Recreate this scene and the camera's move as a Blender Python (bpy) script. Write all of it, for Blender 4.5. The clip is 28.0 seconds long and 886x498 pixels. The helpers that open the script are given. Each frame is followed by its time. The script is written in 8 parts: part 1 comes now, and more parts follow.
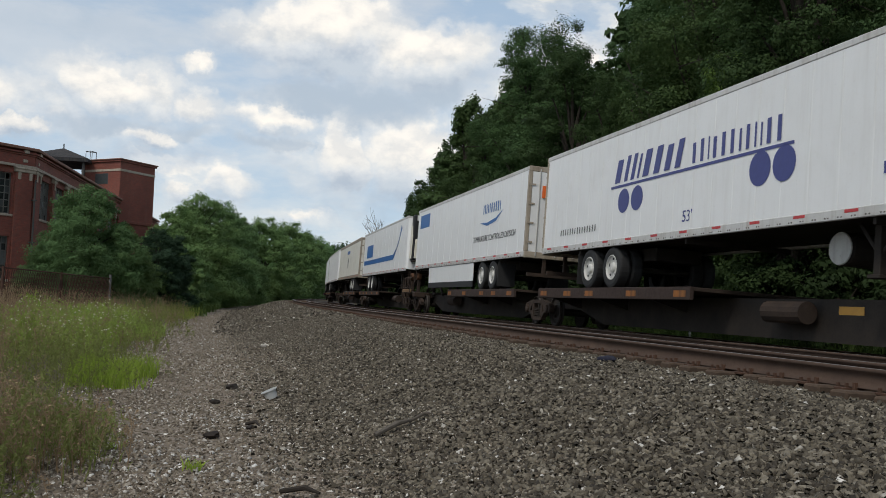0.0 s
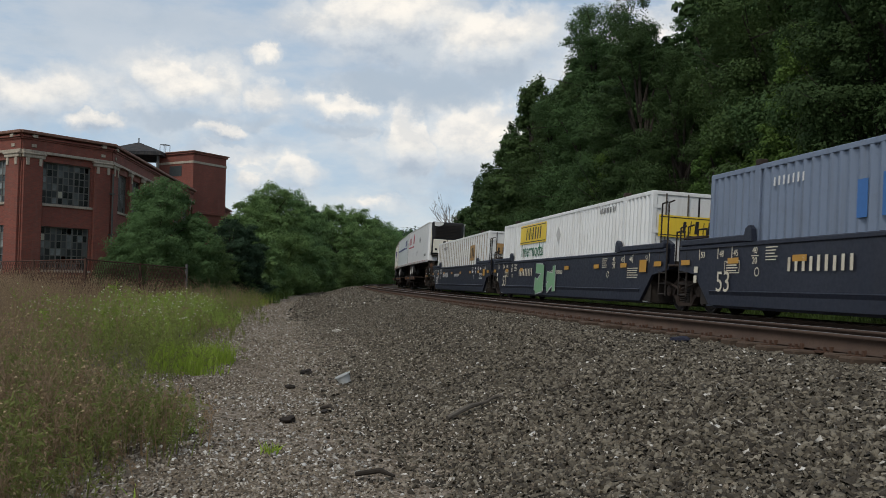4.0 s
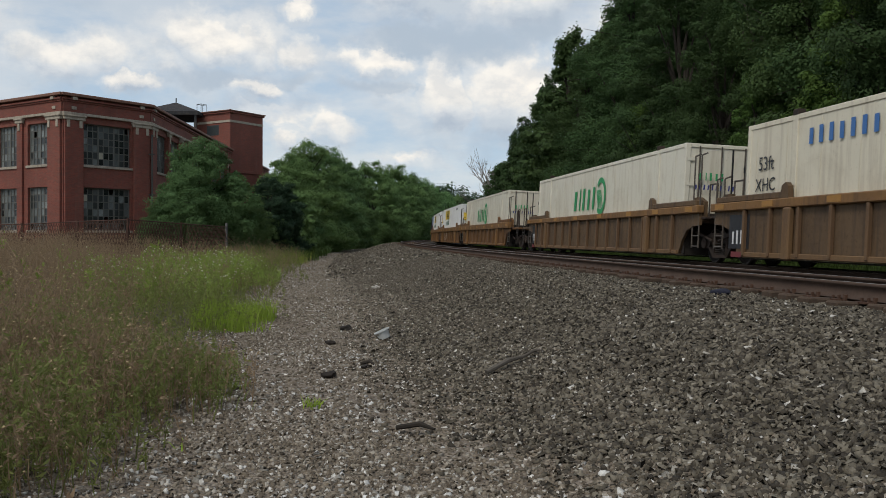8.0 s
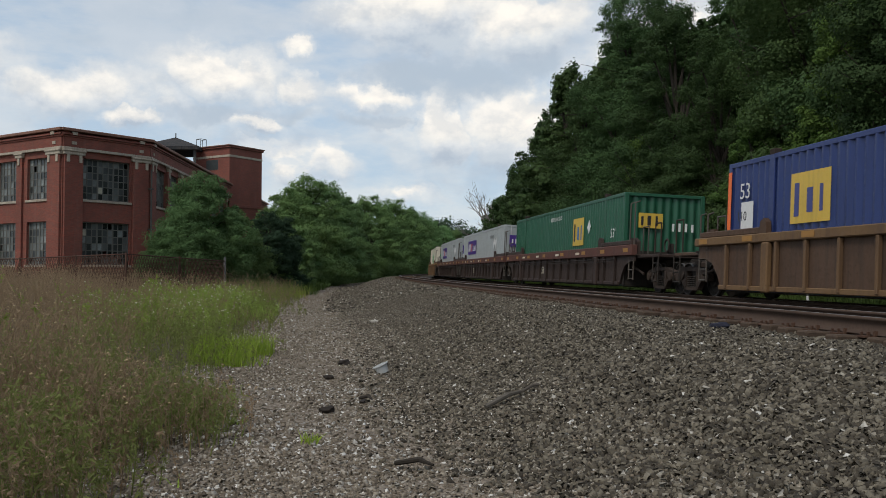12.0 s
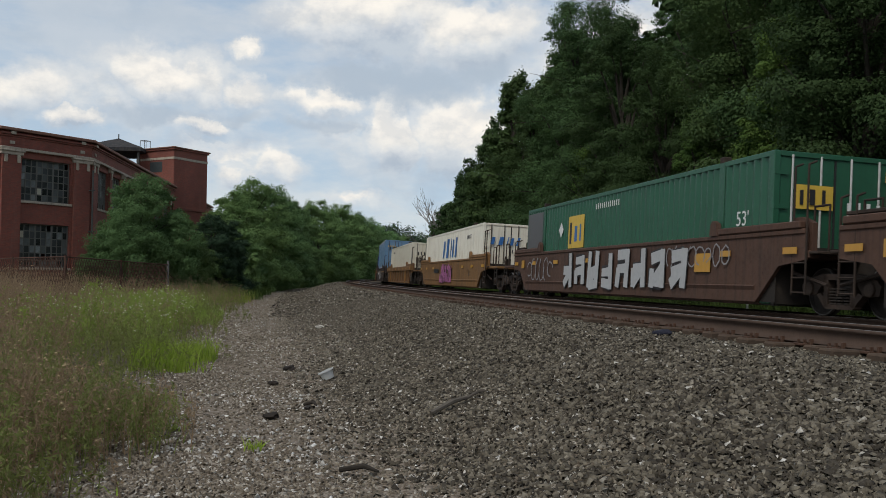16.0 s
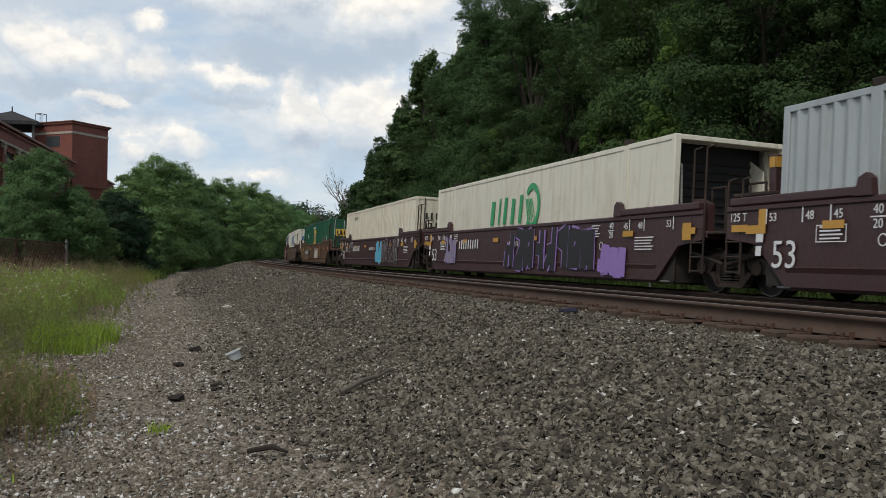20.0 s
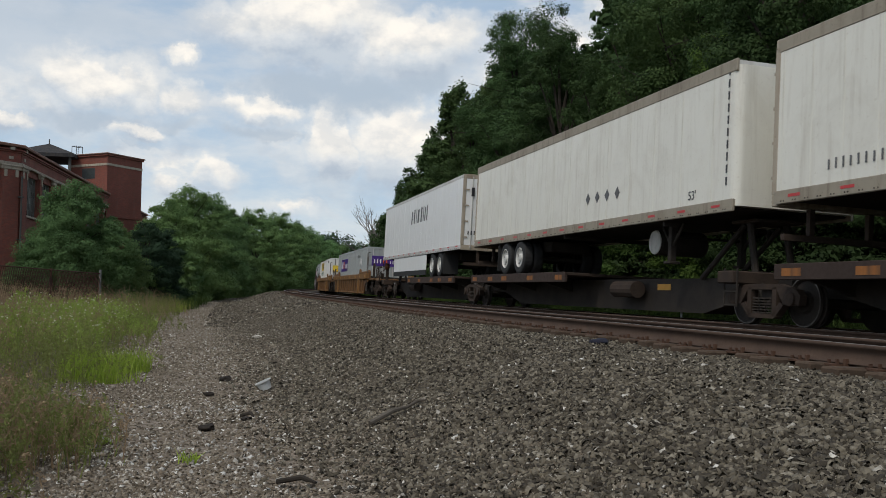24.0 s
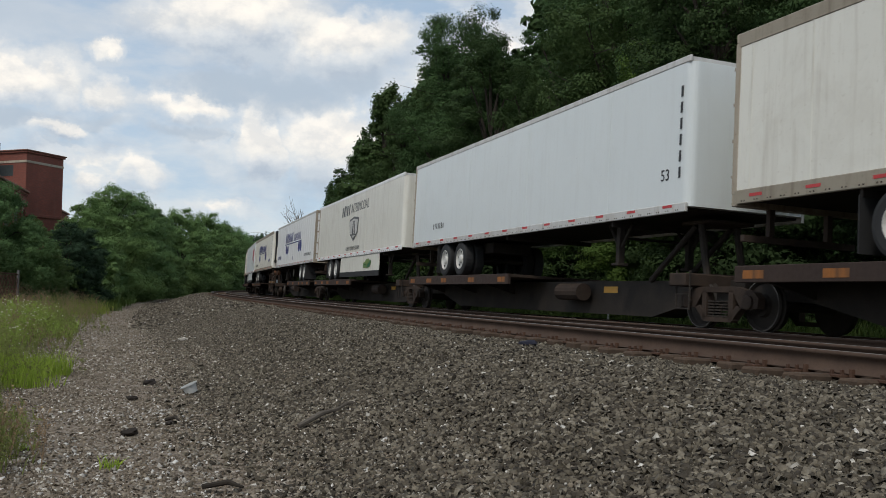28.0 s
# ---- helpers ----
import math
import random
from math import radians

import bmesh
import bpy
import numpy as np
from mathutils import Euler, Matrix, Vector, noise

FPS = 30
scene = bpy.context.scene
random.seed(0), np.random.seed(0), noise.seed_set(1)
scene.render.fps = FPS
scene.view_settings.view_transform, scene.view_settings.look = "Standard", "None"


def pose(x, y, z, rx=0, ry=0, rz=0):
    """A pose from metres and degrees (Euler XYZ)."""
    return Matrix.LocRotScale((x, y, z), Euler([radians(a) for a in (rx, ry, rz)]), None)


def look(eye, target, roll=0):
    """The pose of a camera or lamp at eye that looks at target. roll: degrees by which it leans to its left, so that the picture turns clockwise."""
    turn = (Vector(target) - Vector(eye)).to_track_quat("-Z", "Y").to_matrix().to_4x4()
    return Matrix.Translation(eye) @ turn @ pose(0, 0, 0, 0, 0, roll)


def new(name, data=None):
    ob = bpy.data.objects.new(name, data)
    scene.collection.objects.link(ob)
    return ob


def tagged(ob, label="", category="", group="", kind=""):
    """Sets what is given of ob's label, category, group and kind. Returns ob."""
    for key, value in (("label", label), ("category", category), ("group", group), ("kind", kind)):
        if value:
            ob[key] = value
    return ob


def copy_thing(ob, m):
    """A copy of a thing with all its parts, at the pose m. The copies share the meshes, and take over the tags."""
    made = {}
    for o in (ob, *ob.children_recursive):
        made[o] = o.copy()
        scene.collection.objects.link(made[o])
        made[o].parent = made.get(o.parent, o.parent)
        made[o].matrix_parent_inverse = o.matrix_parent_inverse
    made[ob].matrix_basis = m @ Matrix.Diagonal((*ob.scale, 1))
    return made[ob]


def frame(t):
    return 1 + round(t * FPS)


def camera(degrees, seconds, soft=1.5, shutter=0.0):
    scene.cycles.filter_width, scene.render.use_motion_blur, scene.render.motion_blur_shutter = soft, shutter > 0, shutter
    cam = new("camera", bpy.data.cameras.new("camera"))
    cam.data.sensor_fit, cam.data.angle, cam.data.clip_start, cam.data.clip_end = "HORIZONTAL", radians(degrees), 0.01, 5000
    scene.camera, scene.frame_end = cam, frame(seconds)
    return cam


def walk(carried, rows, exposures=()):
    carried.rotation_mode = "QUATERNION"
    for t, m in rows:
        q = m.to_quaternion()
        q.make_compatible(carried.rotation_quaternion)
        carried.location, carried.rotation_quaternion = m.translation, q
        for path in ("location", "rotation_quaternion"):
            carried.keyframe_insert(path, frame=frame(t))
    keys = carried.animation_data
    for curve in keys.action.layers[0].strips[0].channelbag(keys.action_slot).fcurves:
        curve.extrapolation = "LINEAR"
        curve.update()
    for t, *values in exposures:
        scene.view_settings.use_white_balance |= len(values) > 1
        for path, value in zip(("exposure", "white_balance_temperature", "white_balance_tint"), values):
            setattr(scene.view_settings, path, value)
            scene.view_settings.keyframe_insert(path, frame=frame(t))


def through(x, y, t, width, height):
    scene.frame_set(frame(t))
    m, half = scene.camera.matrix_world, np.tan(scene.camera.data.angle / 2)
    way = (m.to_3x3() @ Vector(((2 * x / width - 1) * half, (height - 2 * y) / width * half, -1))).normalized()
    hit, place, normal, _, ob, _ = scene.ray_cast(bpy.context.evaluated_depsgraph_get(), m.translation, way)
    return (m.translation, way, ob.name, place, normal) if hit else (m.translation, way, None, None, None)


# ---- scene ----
from collections import defaultdict

cam = camera(52.65, 28.0, 0.75, 0.03)
EYE = 1.5
TURNS = [
    (0.0, -0.02, 3.61, -1.93),
    (0.5, 2.58, 2.78, -0.94),
    (1.0, 4.39, 2.42, -0.67),
    (1.5, 5.19, 2.51, -0.50),
    (2.0, 5.28, 2.77, -0.50),
    (2.5, 5.10, 2.94, -0.58),
    (3.0, 4.77, 2.75, -0.80),
    (3.5, 4.39, 2.43, -0.88),
    (5.5, 4.54, 2.54, -0.72),
    (6.0, 4.46, 2.26, -0.87),
    (6.5, 4.84, 0.90, -1.11),
    (7.0, 6.08, -0.19, -0.56),
    (7.5, 6.80, -0.31, -0.42),
    (8.0, 6.80, -0.42, -0.12),
    (8.5, 7.81, -0.20, 0.15),
    (9.0, 8.74, 0.27, 0.19),
    (9.5, 8.73, 0.41, 0.08),
    (10.0, 8.44, 0.66, -0.08),
    (10.5, 8.01, 0.97, -0.06),
    (11.0, 7.70, 1.27, 0.00),
    (11.5, 7.16, 1.49, 0.01),
    (12.0, 6.71, 1.75, -0.04),
    (12.5, 6.53, 1.94, 0.06),
    (13.0, 5.14, 1.97, -0.08),
    (13.5, 0.79, 0.70, 0.07),
    (15.5, 2.73, 1.64, -0.04),
    (16.0, 3.32, 2.15, -0.50),
    (16.5, 3.22, 2.32, -0.57),
    (17.0, 2.50, 2.10, -0.63),
    (17.5, 1.94, 1.91, -1.04),
    (18.0, 1.39, 1.70, -1.00),
    (18.5, 0.70, 1.88, -0.81),
    (19.0, -0.67, 2.01, -0.80),
    (19.5, -1.66, 1.51, -0.31),
    (20.0, -2.42, 0.87, -0.49),
    (20.5, -2.27, 1.17, -0.74),
    (21.0, -1.57, 2.02, -0.52),
    (21.5, 0.78, 2.91, -0.19),
    (23.5, 0.13, 2.83, -0.28),
    (24.0, -0.55, 2.78, -0.52),
    (24.5, -1.06, 2.66, -0.69),
    (25.0, -1.56, 2.50, -1.00),
    (25.5, -2.35, 2.15, -1.25),
    (26.0, -4.46, 1.18, -1.26),
    (26.5, -5.49, 1.89, -1.18),
    (27.0, -4.32, 2.84, -1.34),
    (27.5, -3.90, 2.87, -0.96),
    (28.0, -4.99, 2.95, -0.63),
]
EXPOSURES = [(0.0, 0.07), (1.0, -0.08), (2.0, -0.06), (3.5, -0.02), (6.0, 0.0), (11.0, 0.04), (13.0, 0.07), (15.5, -0.02), (16.0, -0.02), (17.0, 0.10), (18.0, 0.13), (19.0, 0.16), (20.0, 0.10), (21.0, 0.10), (24.0, 0.03), (25.0, 0.06),
             (26.0, -0.02), (27.0, 0.0), (28.0, 0.06)]
walk(cam, [(t, pose(0, 0, EYE, 90 + p, r, y)) for t, y, p, r in TURNS], EXPOSURES)

# ---- world, sun, exposure ----
SUN_EL, SUN_AZ = 52.0, 150.0          # azimuth counted to the left from straight ahead
scene.view_settings.exposure = 0.0
world = bpy.data.worlds.new("sky")
scene.world = world
world.use_nodes = True


def math_node(tree, op, a, b=None, c=None, clamp=False):
    n = tree.nodes.new("ShaderNodeMath")
    n.operation, n.use_clamp = op, clamp
    for i, v in enumerate((a, b, c)):
        if v is None:
            continue
        if isinstance(v, (int, float)):
            n.inputs[i].default_value = v
        else:
            tree.links.new(v, n.inputs[i])
    return n.outputs[0]


def mix_colour(tree, fac, a, b, blend="MIX"):
    n = tree.nodes.new("ShaderNodeMix")
    n.data_type, n.blend_type = "RGBA", blend
    for socket, v in ((n.inputs[0], fac), (n.inputs[6], a), (n.inputs[7], b)):
        if isinstance(v, (int, float)):
            socket.default_value = v
        elif isinstance(v, tuple):
            socket.default_value = (*v[:3], 1)
        else:
            tree.links.new(v, socket)
    return n.outputs[2]


def ramp(tree, fac, stops, smooth=False):
    n = tree.nodes.new("ShaderNodeValToRGB")
    while len(n.color_ramp.elements) < len(stops):
        n.color_ramp.elements.new(0.5)
    for el, (at, v) in zip(n.color_ramp.elements, stops):
        el.position = at
        el.color = (*v, 1) if isinstance(v, tuple) else (v, v, v, 1)
    if smooth:
        n.color_ramp.interpolation = "EASE"
    tree.links.new(fac, n.inputs[0])
    return n.outputs[0]


def noise_tex(tree, coords, scale, detail=4.0, rough=0.55, distort=0.0):
    n = tree.nodes.new("ShaderNodeTexNoise")
    n.inputs["Scale"].default_value, n.inputs["Detail"].default_value = scale, detail
    n.inputs["Roughness"].default_value, n.inputs["Distortion"].default_value = rough, distort
    if coords is not None:
        tree.links.new(coords, n.inputs["Vector"])
    return n.outputs[0]


def mapped(tree, coords, scale=(1, 1, 1), at=(0, 0, 0)):
    n = tree.nodes.new("ShaderNodeMapping")
    n.inputs["Scale"].default_value, n.inputs["Location"].default_value = scale, at
    tree.links.new(coords, n.inputs["Vector"])
    return n.outputs[0]


# cumulus banks: azimuth to the left, height, half widths in degrees, strength
WHITE_BANKS = [(20.5, 12.1, 3.4, 1.7, 1.0), (15.6, 11.6, 2.2, 1.1, 0.75), (30.0, 10.9, 4.5, 1.6, 0.72), (26.5, 9.5, 2.0, 0.7, 1.0), (18.2, 9.4, 1.5, 0.55, 1.0), (11.0, 11.5, 2.3, 0.85, 1.0), (15.8, 14.1, 1.1, 0.5, 0.8),
               (7.6, 16.8, 5.0, 2.5, 1.0), (2.2, 15.6, 4.6, 2.0, 1.0), (12.5, 16.4, 3.5, 1.6, 0.6), (7.0, 9.2, 1.5, 2.7, 1.0), (2.6, 9.3, 3.4, 2.5, 1.0), (13.8, 6.8, 1.7, 1.05, 0.72), (16.7, 6.9, 1.1, 0.9, 0.72), (9.0, 5.0, 2.4, 0.6, 0.7),
               (36.0, 12.5, 4.0, 1.8, 0.7), (23.0, 10.9, 9.0, 2.0, 0.48), (14.0, 10.6, 6.0, 1.8, 0.40), (8.0, 7.8, 5.5, 3.2, 0.34), (-8.0, 12.0, 6.0, 4.0, 0.7)]
GREY_BANKS = [(8.4, 13.0, 3.8, 1.1, 1.0), (4.6, 12.5, 2.8, 1.3, 1.0), (1.0, 13.2, 2.5, 0.9, 0.7), (10.9, 10.0, 2.6, 0.5, 0.95), (22.0, 15.6, 8.0, 1.3, 0.45), (21.5, 10.0, 3.6, 0.6, 0.8), (15.8, 10.1, 2.4, 0.6, 0.7), (28.5, 14.0, 4.5, 1.0, 0.4), (10.5, 7.8, 2.0, 1.2, 0.35), (5.0, 6.0, 3.0, 0.6, 0.4)]


def build_sky():
    nt = world.node_tree
    nt.nodes.clear()
    out, bg = nt.nodes.new("ShaderNodeOutputWorld"), nt.nodes.new("ShaderNodeBackground")
    sky = nt.nodes.new("ShaderNodeTexSky")
    sky.sky_type, sky.sun_disc = "NISHITA", False
    sky.sun_elevation, sky.sun_rotation = radians(SUN_EL), radians(-SUN_AZ)
    sky.air_density, sky.dust_density, sky.ozone_density = 1.0, 1.2, 1.5
    tc = nt.nodes.new("ShaderNodeTexCoord")
    d = tc.outputs["Generated"]
    sep = nt.nodes.new("ShaderNodeSeparateXYZ")
    nt.links.new(d, sep.inputs[0])
    az = math_node(nt, "MULTIPLY", math_node(nt, "ARCTAN2", math_node(nt, "MULTIPLY", sep.outputs[0], -1.0), sep.outputs[1]), 57.2958)
    el = math_node(nt, "MULTIPLY", math_node(nt, "ARCSINE", sep.outputs[2]), 57.2958)
    # billowing edges at three scales
    w1, w2 = noise_tex(nt, d, 11.0, 6.0, 0.58), noise_tex(nt, mapped(nt, d, (1, 1, 1), (4, 2, 7)), 13.0, 6.0, 0.58)
    az = math_node(nt, "ADD", az, math_node(nt, "MULTIPLY", math_node(nt, "SUBTRACT", w1, 0.5), 6.5))
    el = math_node(nt, "ADD", el, math_node(nt, "MULTIPLY", math_node(nt, "SUBTRACT", w2, 0.5), 4.5))

    def banks(rows, lift=0.0):
        """Strength of the cumulus banks, looked up `lift` half heights above each place."""
        total = None
        for a, e, ra, re, s in rows:
            p = math_node(nt, "MULTIPLY", math_node(nt, "SUBTRACT", az, a), 1.0 / ra)
            q = math_node(nt, "MULTIPLY_ADD", math_node(nt, "SUBTRACT", el, e), 1.0 / re, lift)
            r = math_node(nt, "ADD", math_node(nt, "MULTIPLY", p, p), math_node(nt, "MULTIPLY", q, q))
            g = math_node(nt, "MULTIPLY", math_node(nt, "POWER", 2.718, math_node(nt, "MULTIPLY", r, -0.8)), s)
            total = g if total is None else math_node(nt, "MAXIMUM", total, g)
        return total

    # clouds go on all round
    wide = noise_tex(nt, mapped(nt, d, (1, 1, 1.9), (2.6, 0.4, 1.0)), 3.4, 7.0, 0.58, 0.2)
    texture = noise_tex(nt, mapped(nt, d, (1, 1, 1.4), (1, 5, 2)), 17.0, 6.0, 0.55)
    bumpy = math_node(nt, "MULTIPLY", math_node(nt, "SUBTRACT", texture, 0.5), 0.75)
    here = banks(WHITE_BANKS)
    white = ramp(nt, math_node(nt, "ADD", math_node(nt, "MAXIMUM", here, ramp(nt, wide, [(0.50, 0.0), (0.66, 0.75)])), bumpy), [(0.16, 0.0), (0.36, 0.42), (0.56, 0.90), (0.85, 1.0)], True)
    grey = ramp(nt, math_node(nt, "ADD", math_node(nt, "MAXIMUM", banks(GREY_BANKS), ramp(nt, wide, [(0.34, 0.5), (0.46, 0.0)])), math_node(nt, "MULTIPLY", bumpy, 0.6)), [(0.20, 0.0), (0.75, 1.0)], True)
    veil = ramp(nt, sep.outputs[2], [(0.0, 0.85), (0.30, 0.66), (0.8, 0.35)])
    thin = noise_tex(nt, mapped(nt, d, (1, 1, 3.2), (7, 3, 1)), 6.0, 6.0, 0.6)
    base = mix_colour(nt, veil, sky.outputs[0], mix_colour(nt, ramp(nt, thin, [(0.36, 0.0), (0.64, 1.0)], True), (4.9, 6.2, 7.6), (7.1, 7.6, 8.0)))
    c = mix_colour(nt, math_node(nt, "MULTIPLY", grey, 0.85), base, (4.3, 5.2, 6.2))
    # each bank is bright at its crown and greyer towards its base
    crown = math_node(nt, "ADD", math_node(nt, "SUBTRACT", here, banks(WHITE_BANKS, 0.55)), 0.5)
    body = ramp(nt, crown, [(0.22, (5.3, 5.9, 6.6)), (0.44, (6.9, 7.2, 7.5)), (0.60, (8.0, 7.95, 7.75)), (0.78, (9.4, 9.0, 8.4))])
    # puffs lit from above
    low = noise_tex(nt, mapped(nt, d, (1, 1, 1.5), (3, 1, 4)), 19.0, 6.0, 0.58)
    high = noise_tex(nt, mapped(nt, d, (1, 1, 1.5), (3.004, 1, 4.022)), 19.0, 6.0, 0.58)
    shade = math_node(nt, "ADD", math_node(nt, "SUBTRACT", low, high), 0.5)
    body = mix_colour(nt, 1.0, body, ramp(nt, shade, [(0.38, (0.84, 0.87, 0.91)), (0.50, (0.98, 0.985, 0.99)), (0.60, (1.07, 1.06, 1.04))]), "MULTIPLY")
    both = mix_colour(nt, white, c, body)
    # shaded undersides hang before the bright parts
    both = mix_colour(nt, math_node(nt, "MULTIPLY", ramp(nt, math_node(nt, "MULTIPLY_ADD", bumpy, 0.5, banks(GREY_BANKS)), [(0.30, 0.0), (0.85, 1.0)], True), 0.72), both, (4.5, 5.3, 6.2))
    nt.links.new(both, bg.inputs[0])
    bg.inputs[1].default_value = 0.1
    nt.links.new(bg.outputs[0], out.inputs[0])


build_sky()
sun = new("sun", bpy.data.lights.new("sun", "SUN"))
sun.data.energy, sun.data.angle, sun.data.color = 1.5, radians(12), (1.0, 0.955, 0.88)
_a, _e = radians(SUN_AZ), radians(SUN_EL)
_d = Vector((-math.sin(_a) * math.cos(_e), math.cos(_a) * math.cos(_e), math.sin(_e)))
sun.matrix_world = look(_d * 200, (0, 0, 0))

# ---- the tracks' line ----
HEADING, NEAR_RAIL, BEND, BEND_GROWTH = radians(15.12), 5.798, 0.000351, 1.382e-05
RAIL_DROP, GRADE, CANT, SPACING, STEP_DOWN = 0.472, 0.00553, 0.0677, 4.087, 0.141
LEAN = CANT / 1.5
_U = np.arange(-1000.0, 1200.0, 0.5)


def _line():
    u = np.clip(_U, -60, 150)
    head = HEADING - (BEND * u + BEND_GROWTH * u * u / 2 * np.sign(u))
    k150 = BEND + BEND_GROWTH * 150
    head = head - np.where(_U > 150, (_U - 150) * k150, 0)
    x, y = np.cumsum(-np.sin(head) * 0.5), np.cumsum(np.cos(head) * 0.5)
    i = int(np.argmin(abs(_U)))
    x, y = x - x[i] + NEAR_RAIL * math.cos(HEADING), y - y[i] + NEAR_RAIL * math.sin(HEADING)
    return head, x, y


_HEAD, _X, _Y = _line()


def rail_z(u):
    """Height of the near rail's head."""
    return EYE - RAIL_DROP + GRADE * np.clip(u, -60, 200)


def plan(u, w):
    """x, y of a place u along the near rail and w to the right of it."""
    hd = np.interp(u, _U, _HEAD)
    return np.interp(u, _U, _X) + w * np.cos(hd), np.interp(u, _U, _Y) + w * np.sin(hd)


def along(x, y):
    """u, w of a place, for |u| up to some 150."""
    u = -x * math.sin(HEADING) + y * math.cos(HEADING)
    u = np.asarray(u, float)
    w = u * 0
    for _ in range(4):
        hd = np.interp(u, _U, _HEAD)
        px, py = np.interp(u, _U, _X), np.interp(u, _U, _Y)
        dx, dy = x - px, y - py
        u = u + (-dx * np.sin(hd) + dy * np.cos(hd))
        w = dx * np.cos(hd) + dy * np.sin(hd)
    return u, w


def bed_z(u, w):
    """Plane of the rail heads of both tracks."""
    return rail_z(u) - STEP_DOWN * w / SPACING


def smooth01(x):
    x = np.clip(x, 0, 1)
    return x * x * (3 - 2 * x)


def ground_z(u, w):
    """Ballast, its shoulder, and the flat beside it."""
    u, w = np.asarray(u, float), np.asarray(w, float)
    flat = 0.0055 * np.clip(u, 0, 200) + 0.05 * np.clip(-w - 7.2, 0, 14)
    top = bed_z(u, w) - 0.212 - 0.058 * smooth01((w + 3.0) / 2.0) * (1 - smooth01((w - 1.5) / 0.5))
    left = smooth01((w + 5.0) / 4.1)
    z = flat + (top - flat) * left
    right = smooth01((w - 7.0) / 2.2)
    return z + (top - 0.28 - z) * right


def car_pose(u, z=0.0):
    """A vehicle on the far track with its middle at u."""
    x0, y0 = plan(u - 7.5, SPACING + 0.75)
    x1, y1 = plan(u + 7.5, SPACING + 0.75)
    d = Vector((x1 - x0, y1 - y0, GRADE * 15 if -60 < u < 200 else 0)).normalized()
    up = Vector((0, 0, 1)) + LEAN * Vector((d.y, -d.x, 0))
    right = d.cross(up).normalized()
    up = right.cross(d)
    at = Vector(((x0 + x1) / 2, (y0 + y1) / 2, float(bed_z(u, SPACING + 0.75))))
    m = Matrix((right, d, up)).transposed().to_4x4()
    return Matrix.Translation(at + up * z) @ m


def train_shift(t):
    s = t / 10
    return 26.66 * t - 1.14 * s * s + 0.109 * s ** 3


MOVERS = []   # (thing, place along the train, height over the rail)

# ---- materials ----
def new_mat(name):
    m = bpy.data.materials.new(name)
    m.use_nodes = True
    nt = m.node_tree
    p = nt.nodes["Principled BSDF"]
    tc = nt.nodes.new("ShaderNodeTexCoord")
    return m, nt, p, tc.outputs["Object"]


def bump(nt, p, height, strength, distance=0.01):
    b = nt.nodes.new("ShaderNodeBump")
    b.inputs["Strength"].default_value, b.inputs["Distance"].default_value = strength, distance
    nt.links.new(height, b.inputs["Height"])
    nt.links.new(b.outputs[0], p.inputs["Normal"])


def island_random(nt):
    g = nt.nodes.new("ShaderNodeNewGeometry")
    return g.outputs["Random Per Island"]


def object_random(nt):
    return nt.nodes.new("ShaderNodeObjectInfo").outputs["Random"]


def paint(name, colour, rough=0.45, dirt=(0.16, 0.13, 0.10), amount=0.35, streak=True, metal=0.0, scale=1.0, relief=0.15):
    """Weathered paint: broad fading, rain streaks from above, specks of dirt."""
    m, nt, p, co = new_mat(name)
    broad = noise_tex(nt, co, 0.7 * scale, 3, 0.6)
    fine = noise_tex(nt, co, 14 * scale, 5, 0.65)
    c = mix_colour(nt, ramp(nt, broad, [(0.3, 0.0), (0.75, 0.22)]), colour, tuple(min(1, v * 1.15 + 0.03) for v in colour))
    run = noise_tex(nt, mapped(nt, co, (5.0, 5.0, 0.35) if streak else (1, 1, 1)), 1.3, 4, 0.6)
    c = mix_colour(nt, math_node(nt, "MULTIPLY", ramp(nt, run, [(0.50, 0.0), (0.72, 1.0)]), amount), c, dirt)
    blot = noise_tex(nt, mapped(nt, co, (1, 1, 1), (3, 8, 2)), 0.9 * scale, 5, 0.68, 0.6)
    c = mix_colour(nt, math_node(nt, "MULTIPLY", ramp(nt, blot, [(0.48, 0.0), (0.70, 1.0)]), amount * 0.65), c, dirt)
    c = mix_colour(nt, math_node(nt, "MULTIPLY", ramp(nt, fine, [(0.60, 0.0), (0.72, 1.0)]), amount * 0.8), c, dirt)
    nt.links.new(c, p.inputs["Base Color"])
    nt.links.new(ramp(nt, fine, [(0.3, rough - 0.08), (0.7, min(1, rough + 0.15))]), p.inputs["Roughness"])
    p.inputs["Metallic"].default_value = metal
    p.inputs["Specular IOR Level"].default_value = 0.5 if rough < 0.55 else 0.25
    bump(nt, p, broad, relief, 0.02)
    return m


def plain(name, colour, rough=0.6, metal=0.0):
    m, nt, p, co = new_mat(name)
    n = noise_tex(nt, co, 9, 4, 0.6)
    nt.links.new(mix_colour(nt, ramp(nt, n, [(0.35, 0.0), (0.75, 0.3)]), colour, tuple(v * 0.6 for v in colour)), p.inputs["Base Color"])
    p.inputs["Roughness"].default_value, p.inputs["Metallic"].default_value = rough, metal
    return m


